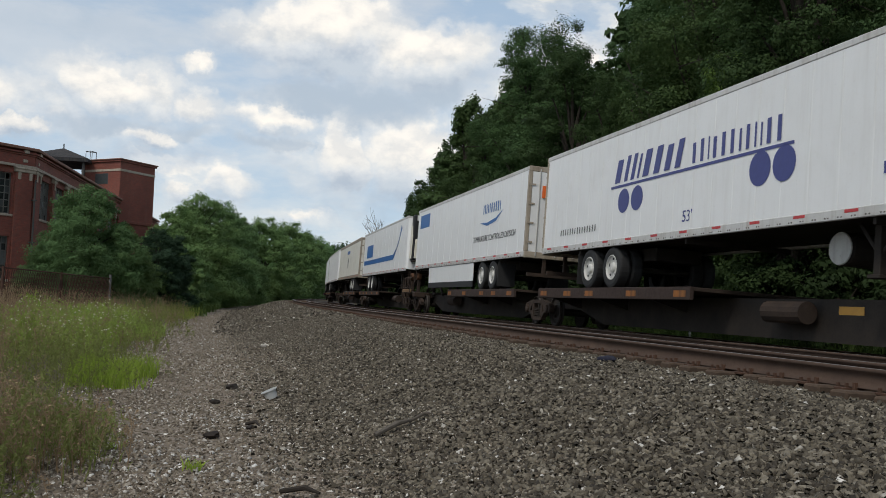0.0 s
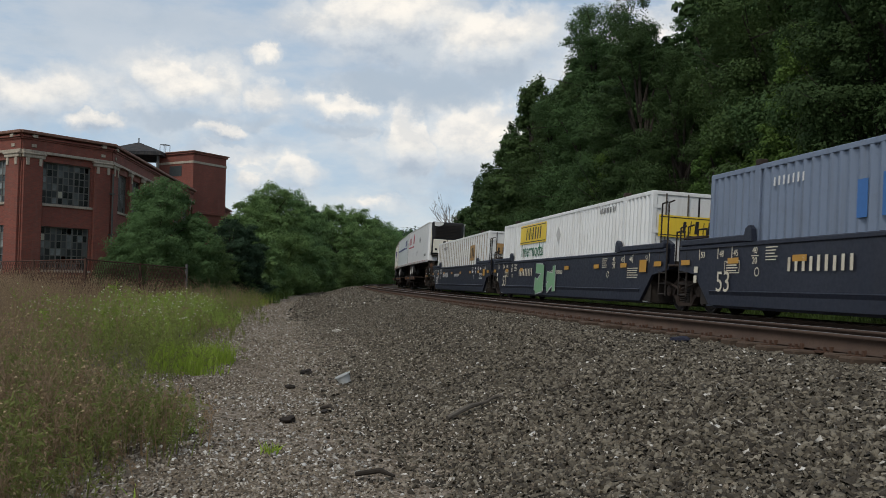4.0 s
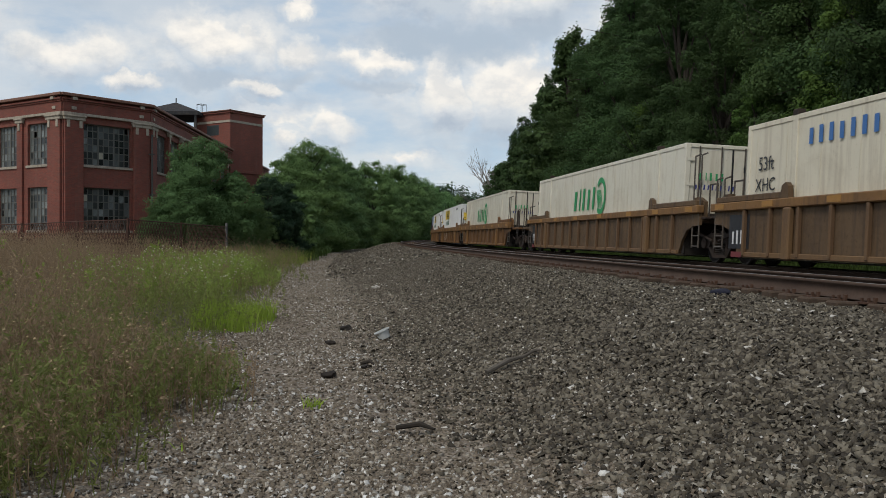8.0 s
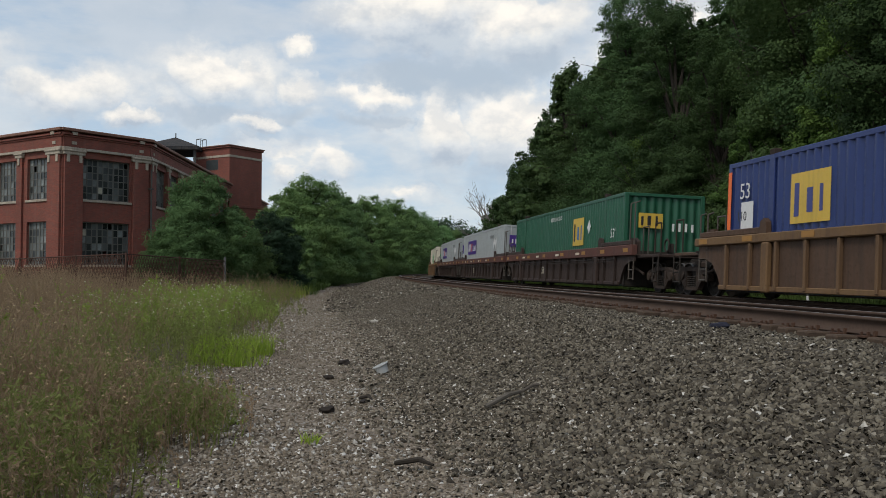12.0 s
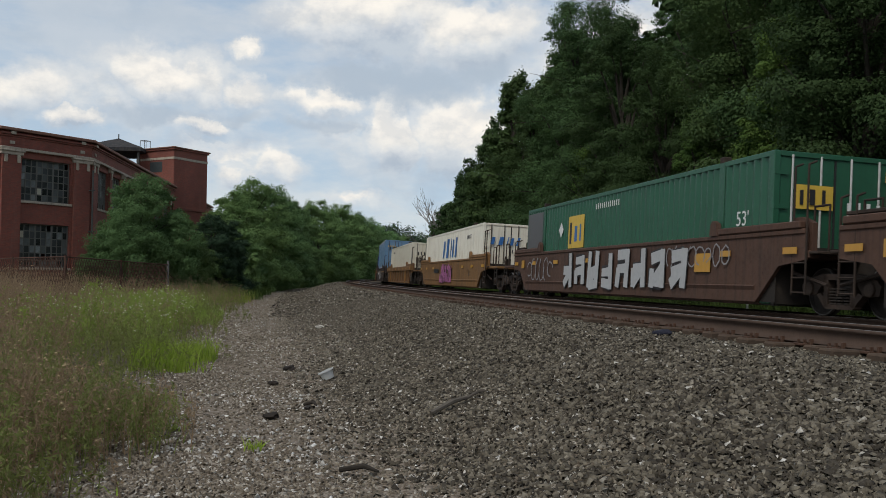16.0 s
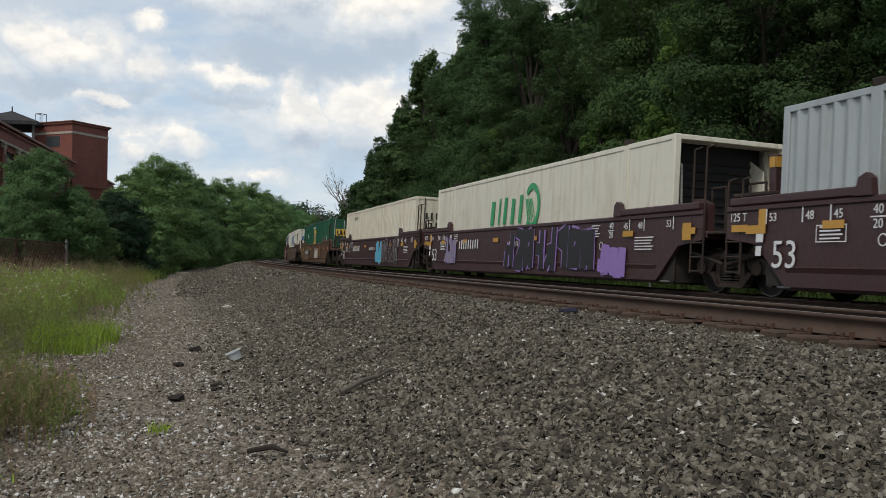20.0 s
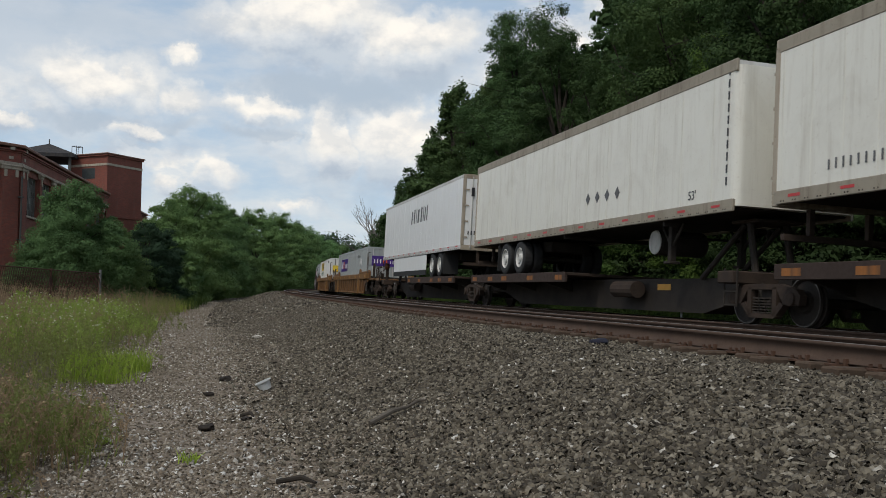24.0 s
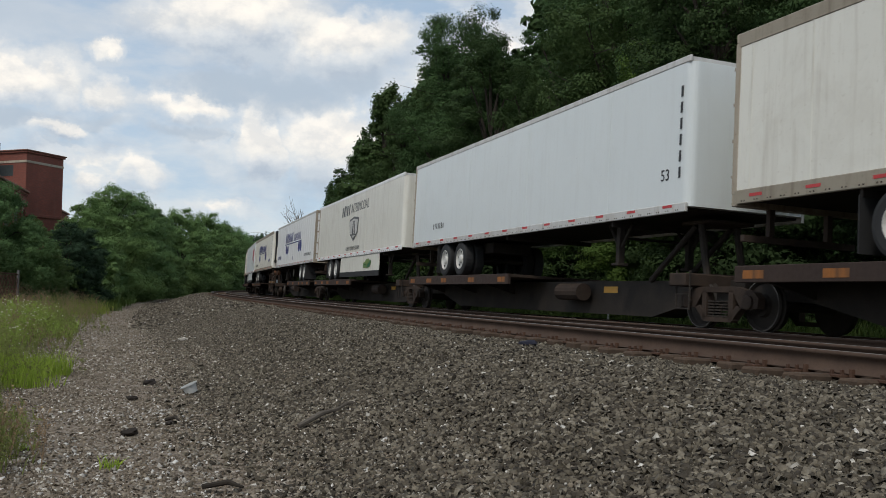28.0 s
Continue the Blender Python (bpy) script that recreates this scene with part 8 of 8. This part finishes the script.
    b = container("white ribbed container with a yellow name panel, navy car", BOX_WHITE, "corr")
    mk_hunt(b, 4.0)
    load(b, -68.6, WELL_Z)
    b = container("grey-blue container in a navy well car", BOX_GREYBLUE, "corr")
    word_bars(b, BLUE_LETTER, 3.0, 1.6, 0.7, [0.8, 0.6, 0.5, 0.6, 0.5], 0.15)
    mk_plain(b, WHITE_LETTER)
    load(b, -88.0, WELL_Z)

    # yellow ribbed wells
    def dress_yellow(c, k):
        words("53", 0.34, BLACK_LETTER, c, 6.6, 0.62, depth=1.406)
        if k == 1:
            mark(c, BOX_TIGER, 4.2, 0.4, 1.6, 0.55, depth=1.406, name="pale_patch")
            word_bars(c, MAROON_LETTER, 4.0, 0.46, 0.42, [0.8, 0.8, 0.9], 0.15, 0, depth=1.411)
        for k2 in range(3):
            mark(c, BLACK_LETTER, -5.2, 0.75 - 0.12 * k2, 0.5, 0.03, depth=1.406, name="data_line")
    well_set([-111.88, -131.47, -151.03], YELLOW_GRIME, True, "yellow ribbed well car streaked with grime", 11, dress_yellow, chord=YELLOW, rib=YELLOW)
    for a in (-111.88, -131.47):
        b = container("white ribbed container with a yellow name panel, yellow car", BOX_WHITE, "corr")
        mk_hunt(b, 5.3)
        load(b, a, WELL_Z)
    b = container("warm white smooth container with green lettering bars and emblem", BOX_TIGER, "smooth")
    mk_tiger(b, 0.7)
    load(b, -151.03, WELL_Z)

    def dress_dull(c, k):
        mark(c, BLACK_LETTER, 8.55, 0.35, 0.95, 0.75, depth=1.406, name="black_plate", label="black number plate")
        word_bars(c, WHITE_LETTER, 8.4, 0.45, 0.3, [0.5] * 4, 0.15, 0, depth=1.411)
        mark(c, MAROON_LETTER, 8.3, 0.16, 0.5, 0.12, depth=1.462, name="red_patch")
    well_set([-174.35, -193.94, -213.18], DULL_GRIME, True, "faded yellow-brown ribbed well car", 15, dress_dull, True, YELLOW, YELLOW_DULL)
    b = container("warm white smooth container with green lettering bars and emblem", BOX_TIGER, "smooth")
    mk_tiger(b, 0.45)
    load(b, -174.35, WELL_Z)
    b = container("cream refrigerated container with dark red lettering bars", BOX_CREAM, "smooth", reefer=True)
    mk_england(b)
    load(b, -193.94, WELL_Z)
    b = container("warm white smooth container with green lettering bars and emblem", BOX_TIGER, "smooth")
    mk_tiger(b, 0.45)
    load(b, -213.18, WELL_Z)

    def dress_brown(c, k):
        words("53", 0.42, BOX_CREAM, c, 1.9, 0.62, depth=1.406)
        for y in (5.5, 2.8, -0.5, -3.4):
            mark(c, BOX_CREAM, y, 1.17, 0.5, 0.08, depth=1.506, name="stencil_line")
    well_set([-236.65, -256.09, -275.66], OXIDE, True, "rust brown ribbed well car", 15, dress_brown, False, CHORD_RED)
    for a in (-236.65, -256.09):
        b = container("silver grey corrugated container with a purple panel", BOX_SILVER, "corr")
        mk_parcel(b)
        load(b, a, WELL_Z)
    b = container("green corrugated container with a yellow panel, brown car", BOX_GREEN, "corr", blind=True)
    mk_yellow_square(b, -2.95)
    load(b, -275.66, WELL_Z)

    well_set([-299.01], BROWN_OCHRE, True, "dark rusty brown ribbed single well car with an ochre rim", 15, lambda c, k: word_bars(c, GRAF_GREY, -0.5, 0.4, 0.5, [0.8, 0.7, 0.7], 0.2, 0, depth=1.406), True, YELLOW_DULL, YELLOW_DULL)
    b = container("blue corrugated container with a yellow square panel", BOX_BLUE, "corr")
    mk_yellow_square(b, 4.6, ink=NAVY_LETTER, ink2=NAVY_LETTER)
    mark(b, ORANGE_LETTER, 8.05, 0.2, 0.16, 2.5, depth=1.312, name="orange_stripe", label="orange corner stripe")
    words("53", 0.5, WHITE_LETTER, b, 7.25, 2.2)
    mark(b, WHITE_LETTER, 7.4, 1.35, 0.55, 0.62, name="white_patch")
    words("110", 0.3, BLACK_LETTER, b, 7.36, 1.65, depth=1.312)
    load(b, -299.01, WELL_Z)

    def dress_fec(c, k):
        word_bars(c, WHITE_LETTER, 3.5, 0.85, 0.24, [0.6, 0.6, 0.6, 0.3, 0.5, 0.5, 0.5, 0.5, 0.5], 0.2, 0, depth=1.434)
        graffiti(c, -1.7, 0.7, 0.3, 1.30, GRAF_GREY, GRAF_WHITE, 8, 1.438, 4, 0.22)
        scrawl(c, -4.0, -2.0, 0.45, 1.1, GRAF_WHITE, 9, 1.438, 4, 0.018)
        words("53", 0.36, BOX_CREAM, c, -6.2, 0.8, depth=1.434)
    well_set([-321.4], OXIDE, False, "brown smooth-sided well car with grey and white graffiti", dress=dress_fec)
    b = container("weathered sky blue smooth box with pale rails", BOX_SKY, "smooth", rail_colour=BOX_SKY)
    word_bars(b, YELLOW_PANEL, -1.05, 2.2, 0.18, [0.7] * 5, 0.2, 0.2, "E", 8.115)
    word_bars(b, BLACK_LETTER, -0.9, 1.95, 0.34, [0.7, 0.6, 0.6, 0.7, 0.6], 0.2, 0, "E", 8.115)
    mark(b, YELLOW_PANEL, 0.55, 0.5, 0.4, 0.4, face="E", depth=8.115)
    mark(b, ALU, 8.0, HGT - 0.10, 15.9, 0.09, depth=1.304, name="pale_rail")
    for k in range(14):
        mark(b, RED, 7.4 - k * 1.1, 0.20, 0.28, 0.07, depth=1.304, name="reflective_tape")
        mark(b, WHITE_LETTER, 7.1 - k * 1.1, 0.20, 0.28, 0.07, depth=1.304, name="reflective_tape")
    mark(b, BOX_GREYBLUE, 7.5, 1.9, 1.6, 0.6, name="faded_patch")
    load(b, -320.3, 1.36)
    sup = thing("support_frame", "low dark steel frame carrying a box inside the well", "steel frame")
    part("frame", box(-1.15, 1.15, -7.9, 7.9, 0.15, 1.355, 0.02), STEEL_DARK, sup)
    load(sup, -321.2)

    well_set([-345.9], YELLOW_GRIME, True, "yellow ribbed single well car", 9, lambda c, k: words("53", 0.3, BLACK_LETTER, c, 7.4, 0.8, depth=1.406), chord=YELLOW, rib=YELLOW)
    b = container("warm white refrigerated container with braced end frame", BOX_TIGER, "smooth", reefer=False)
    mk_plain(b, BLACK_LETTER)
    load(b, -345.9, WELL_Z)

    def dress_yg(c, k):
        graffiti(c, -1.6, 2.0, 0.25, 1.35, GRAF_PINK, GRAF_BLACK, 11, 1.438, 5, 0.2)
        words("53", 0.36, BLACK_LETTER, c, -6.0, 0.8, depth=1.434)
        mark(c, BLACK_LETTER, 4.0, 0.85, 1.6, 0.22, depth=1.434, name="black_plate")
    well_set([-369.28], YELLOW, False, "dull yellow smooth-sided well car with pink graffiti", dress=dress_yg)
    b = container("ivory ribbed container with blue slanted lettering bars", BOX_IVORY, "fine")
    mk_swift(b, 3.4)
    load(b, -369.28, WELL_Z)

    def dress_graf(c, k):
        if k == 0:
            graffiti(c, -5.0, 3.6, 0.28, 1.40, GRAF_WHITE, GRAF_BLACK, 14, 1.438, 8, 0.26)
            scrawl(c, 4.6, 7.4, 0.5, 1.3, GRAF_GREY, 15, 1.438, 6, 0.018)
            scrawl(c, -6.8, -3.9, 0.85, 1.35, GRAF_GREY, 16, 1.438, 8, 0.016)
            mark(c, REFLECT, -5.3, 0.75, 0.7, 0.4, depth=1.436, name="yellow_plate")
        elif k == 1:
            graffiti(c, 1.9, 6.3, 0.25, 1.45, GRAF_CREAM, GRAF_WHITE, 17, 1.438, 5, 0.24)
            graffiti(c, -6.0, -0.9, 0.25, 1.45, GRAF_PINK, GRAF_WHITE, 18, 1.438, 5, 0.26)
            graffiti(c, -0.8, 1.8, 0.3, 1.3, ORANGE_RUST, GRAF_CREAM, 19, 1.438, 3, 0.22)
            graffiti(c, -7.6, -6.2, 0.5, 1.4, GRAF_GREEN, GRAF_WHITE, 20, 1.438, 2, 0.14)
        else:
            scrawl(c, 3.4, 5.2, 0.25, 1.45, GRAF_CREAM, 21, 1.438, 2, 0.018)
            scrawl(c, -5.0, 2.6, 0.2, 1.45, GRAF_CREAM, 22, 1.438, 7, 0.018)
            scrawl(c, -8.6, -5.2, 0.4, 1.3, GRAF_GREY, 23, 1.438, 4, 0.02)
        mark(c, REFLECT, 8.2, 0.95, 0.34, 0.28, depth=1.436, name="yellow_plate")
    well_set([-392.74, -412.33, -431.69], ORANGE_RUST, False, "rusty orange-brown smooth-sided well car with graffiti", dress=dress_graf)
    b = container("green corrugated container with a yellow panel and a dark patch", BOX_GREEN, "corr")
    mk_yellow_square(b, 2.83)
    mark(b, GREY_LETTER, 8.0, 0.18, 1.75, 2.55, depth=1.3, name="dark_patch")
    load(b, -392.74, WELL_Z)
    b = container("silver grey corrugated container with a purple panel", BOX_SILVER, "corr")
    mk_parcel(b, 5.4)
    load(b, -412.33, WELL_Z)
    b = container("ivory ribbed container with blue slanted lettering bars", BOX_IVORY, "fine")
    mk_swift(b, 2.6)
    load(b, -431.69, WELL_Z)

    def dress_ttx(c, k):
        graffiti(c, 2.0, 6.0, 0.25, 1.4, YELLOW_DULL, GRAF_CREAM, 24, 1.438, 6, 0.2)
        mark(c, YELLOW_DULL, 8.6, 0.52, 2.5, 0.86, depth=1.4345, name="faded_panel", label="patch of older yellow paint")
        words("53", 0.30, BLACK_LETTER, c, 7.9, 0.70, depth=1.440)
        mark(c, BLACK_LETTER, 5.4, 0.72, 3.2, 0.36, depth=1.448, name="black_plate", label="black number plate")
        word_bars(c, WHITE_LETTER, 5.2, 0.78, 0.24, [0.6] * 11, 0.38, 0, depth=1.453)
        mark(c, RUSTY_EDGE, -1.4, 0.45, 2.3, 0.7, depth=1.436, name="pale_patch", label="faded pale patch")
        word_bars(c, WHITE_LETTER, -1.6, 0.5, 0.5, [0.9, 0.9, 0.9], 0.15, 0, depth=1.441)
        mark(c, YELLOW, -4.0, 0.6, 1.0, 0.75, depth=1.436, name="yellow_patch")
    well_set([-455.23], OCHRE_RUST, False, "rusty yellow-brown smooth-sided well car with faded patches", dress=dress_ttx)
    b = container("green corrugated container with a yellow panel, rusty car", BOX_GREEN, "corr")
    mk_yellow_square(b, 0.0)
    load(b, -455.23, WELL_Z)

    def dress_maroon(c, k):
        car_marks(c, 1.434, WHITE_LETTER, 3.8, 7.75)
        words("125 T", 0.20, WHITE_LETTER, c, 8.95, 1.30, depth=1.434)
        part("yellow_angle", flat([(8.72, 1.02), (8.22, 1.02), (8.22, 1.42), (8.40, 1.42), (8.40, 1.16), (8.72, 1.16)], "L", 1.436), REFLECT, c, "yellow L-shaped plate")
        mark(c, REFLECT, -8.7, 0.95, 0.28, 0.32, depth=1.436, name="yellow_plate")
        if k == 0:
            graffiti(c, -2.5, -1.25, 0.2, 1.45, GRAF_BLUE, GRAF_WHITE, 25, 1.438, 2, 0.3)
            graffiti(c, -5.8, -2.6, 0.25, 1.42, MAROON, GRAF_GREY, 26, 1.438, 5, 0.12)
        elif k == 1:
            graffiti(c, -5.1, 0.6, 0.22, 1.42, GRAF_BLACK, GRAF_LILAC, 27, 1.438, 8, 0.3)
            graffiti(c, -6.5, -5.3, 0.2, 0.9, GRAF_LILAC, GRAF_LILAC, 28, 1.438, 2, 0.26)
            graffiti(c, 5.2, 6.5, 0.35, 1.3, GRAF_GREY, GRAF_LILAC, 29, 1.438, 3, 0.1)
        else:
            graffiti(c, -3.3, 1.9, 0.3, 1.4, GRAF_BLACK, GRAF_WHITE, 30, 1.438, 6, 0.16)
            scrawl(c, -5.6, -3.6, 0.7, 1.4, GRAF_WHITE, 31, 1.438, 6, 0.016)
    well_set([-478.67, -498.11, -517.48], MAROON, False, "dark maroon smooth-sided well car with graffiti and white stencils", dress=dress_maroon)
    b = container("cream corrugated container in a maroon well car", BOX_CREAM, "corr")
    mk_plain(b, BLACK_LETTER)
    load(b, -478.67, WELL_Z)
    b = container("cream refrigerated container with green lettering bars", BOX_TIGER, "smooth", reefer=True)
    mk_tiger(b, 0.4, False)
    load(b, -498.11, WELL_Z)
    b = container("silver grey corrugated container with a purple panel", BOX_SILVER, "corr")
    mk_parcel(b, 5.0)
    load(b, -517.48, WELL_Z)

    well_set([-540.88], YELLOW_GRIME, True, "yellow-orange ribbed single well car", 9, dress_yellow, chord=YELLOW, rib=YELLOW)
    b = container("white ribbed container with a yellow name panel, yellow car", BOX_WHITE, "corr")
    mk_hunt(b, 4.0)
    load(b, -540.88, WELL_Z)
    well_set([-564.3], YELLOW_GRIME, True, "yellow ribbed single well car", 14, chord=YELLOW, rib=YELLOW)
    b = container("silver grey corrugated container with a purple panel", BOX_SILVER, "corr")
    mk_parcel(b, 2.0)
    load(b, -564.3, WELL_Z)

    # trailers at the train's end
    t = trailer("white beaded trailer with grey lettering bars, rear doors trailing", TRAILER_WHITE, rear_near=True, skirt=True, grooves=True, tank=False)
    word_bars(t, GREY_LETTER, 1.2, 3.55, 0.66, [0.7, 0.7, 0.3, 0.9, 0.7, 0.3, 0.5, 0.5], 0.1, 0.1)
    word_bars(t, BLACK_LETTER, -1.05, 4.05, 0.36, [0.7, 0.7, 0.3, 0.9, 0.7], 0.1, 0, "E", 8.11)
    word_bars(t, BLACK_LETTER, -1.1, 2.6, 0.15, [0.6] * 5, 0.2, 0, "E", 8.11)
    load(t, -586.41)
    t = trailer("cream trailer with faint placards on a spine car", TRAILER_CREAM, lines=14, rail=RAIL_TAN)
    for k in range(4):
        diamond(t, GREY_LETTER, -1.6 - 0.55 * k, 2.85, 0.13)
    words("53'", 0.25, BLACK_LETTER, t, -6.6, 2.45)
    upright_marks(t, -7.75, 4.6, 10, 0.17)
    load(t, -604.37)
    t = trailer("cream trailer with slanted navy lettering bars and navy dots", TRAILER_CREAM, lines=22, rail=RAIL_TAN)
    mk_dots(t, 0.25)
    word_bars(t, NAVY_LETTER, -5.6, 2.65, 0.2, [0.55] * 9, 0.2)
    load(t, -621.66)
    t = trailer("plain white trailer with a red emblem and side skirt", TRAILER_COOL, skirt=True, lines=4, tank=False)
    part("red_emblem", flat([(-5.0, 3.4), (-5.6, 3.1), (-6.2, 3.5), (-6.0, 4.2), (-5.3, 4.3)], "L", 1.306), RED_LETTER, t, "red curved emblem")
    mark(t, RED_LETTER, -6.4, 2.9, 0.5, 1.3, 0.1, name="red_bar")
    mark(t, RED_LETTER, -7.0, 3.6, 0.35, 0.7, 0.1, name="red_bar")
    load(t, -638.57)
    t = trailer("cream refrigerated trailer with slanted navy lettering bars and dots", TRAILER_CREAM, reefer=True, lines=22, rail=RAIL_TAN)
    mk_dots(t, 0.05)
    word_bars(t, NAVY_LETTER, -5.6, 2.65, 0.2, [0.55] * 9, 0.2)
    upright_marks(t, -7.75, 4.6, 10, 0.14, NAVY_LETTER)
    load(t, -655.99)
    t = trailer("white trailer with slanted navy lettering bars, rear doors trailing", TRAILER_WHITE, rear_near=True, lines=22)
    mk_dots(t, 0.2, www_far=False)
    word_bars(t, NAVY_LETTER, 7.0, 2.55, 0.24, [0.55] * 9, 0.2)
    load(t, -675.5)
    t = trailer("cream beaded trailer with grey lettering and shield emblem, side skirt", TRAILER_CREAM, skirt=True, grooves=True, lines=2, tank=False, rail=WHITE)
    word_bars(t, GREY_LETTER, 2.45, 3.95, 0.50, [0.65, 0.65, 0.28, 0.85, 0.6], 0.1, 0.14, name="bold_lettering_bar")
    words("INTERMODAL", 0.58, GREY_LETTER, t, -1.15, 4.2, stretch=0.92)
    part("shield_emblem", flat([(0.68, 3.72), (-0.22, 3.82), (-1.12, 3.72), (-0.95, 3.05), (-0.22, 2.72), (0.5, 3.05)], "L", 1.314), GREY_LETTER, t, "dark grey shield emblem")
    part("shield_field", flat([(0.56, 3.64), (-0.22, 3.72), (-1.0, 3.64), (-0.86, 3.1), (-0.22, 2.84), (0.42, 3.1)], "L", 1.32), ALU, t)
    part("shield_tower", flat([(-0.02, 3.62), (-0.42, 3.62), (-0.62, 2.98), (0.18, 2.98)], "L", 1.326), GREY_LETTER, t)
    word_bars(t, GREY_LETTER, 1.2, 2.32, 0.19, [0.6] * 16, 0.28)
    part("leaf_badge", flat([(-2.25, 1.50), (-2.28, 1.70), (-2.6, 1.74), (-2.75, 1.84), (-3.25, 1.86), (-3.35, 1.80), (-3.62, 1.80), (-3.66, 1.70), (-3.5, 1.52), (-3.0, 1.46)], "L", 1.286), OLIVE_BADGE, t, "olive green badge on the skirt")
    part("badge_leaf", flat([(-2.95, 1.50), (-3.1, 1.62), (-3.5, 1.78), (-3.62, 1.76), (-3.45, 1.56), (-3.2, 1.50)], "L", 1.292), DKGREEN_LETTER, t, "dark green leaf shape")
    words("eco", 0.30, DKGREEN_LETTER, t, -2.62, 1.62, depth=1.292)
    for y0, y1, w in ((0.10, -0.06, 0.03), (-0.26, -0.24, 0.05), (-0.56, -0.42, 0.02)):
        part("shield_line", flat([(y0, 3.02), (y0 - w, 3.02), (y1 - w, 3.6), (y1, 3.6)], "L", 1.331), WHITE_LETTER, t, "white road line on the shield")
    load(t, -692.85)
    t = trailer("plain white trailer with grey upright marks near its nose", TRAILER_COOL, lines=4, tank=False)
    upright_marks(t, -7.75, 4.15, 6, 0.22)
    words("53", 0.3, BLACK_LETTER, t, -7.35, 2.75)
    word_bars(t, GREY_LETTER, 5.9, 2.55, 0.18, [0.6] * 7, 0.25)
    load(t, -710.39)
    t = trailer("cream trailer with large panel joints on a spine car", TRAILER_CREAM, lines=12, rail=RAIL_TAN)
    load(t, -727.8)
    t = trailer("white trailer at the end on a spine car", TRAILER_WHITE)
    load(t, -745.3)


build_train()

build_woods()
dead_tree()
build_weeds()
ties()
stone_field("ballast_stones", 250000, 2.5, 48, -5.4, -0.10, 0.0275, STONE, "grey crushed ballast stones on the shoulder", lambda u, w, r: w > -4.6 + 0.9 * np.clip((9 - u) / 6, 0, 1) + r.normal(scale=0.4, size=len(u)), 1.5)
stone_field("gravel_stones", 170000, 3.2, 38, -7.8, -3.2, 0.0190, PALE_STONE, "pale and brown gravel stones on the flat", lambda u, w, r: r.random(len(u)) < 0.70 + 0.30 * np.sin(u * 1.1 + w * 2.0), 1.6, 0.22)
stone_field("far_ballast", 46000, 33, 120, -5.6, -0.12, 0.060, STONE, "grey crushed ballast stones along the track far off", lambda u, w, r: w > -4.9 + r.normal(scale=0.5, size=len(u)), 1.3)
stone_field("far_gravel", 50000, 17, 110, -7.6, -4.0, 0.026, PALE_STONE, "pale brown gravel along the hedge row far off", lambda u, w, r: r.random(len(u)) < 0.8, 1.8)
stone_field("rear_ballast", 26000, -12, 2.6, -5.4, -0.28, 0.034, STONE, "grey crushed ballast stones on the shoulder", lambda u, w, r: w > -4.7 + r.normal(scale=0.4, size=len(u)))
stone_field("rear_gravel", 12000, -12, 3.6, -7.8, -3.6, 0.028, PALE_STONE, "pale and brown gravel stones on the flat", lambda u, w, r: r.random(len(u)) < 0.7)
stone_field("white_stones", 1500, 4.2, 11.5, -7.3, -5.0, 0.025, WHITE_STONE, "scattered whitish stones in the gravel", lambda u, w, r: np.sin(u * 1.9 + w * 1.3) + r.normal(scale=0.5, size=len(u)) > 0.1)


# ---- what moves ----
def motions():
    for ob, at, z in MOVERS:
        walk(ob, [(t, car_pose(at + train_shift(t), z)) for t in range(29)])


motions()
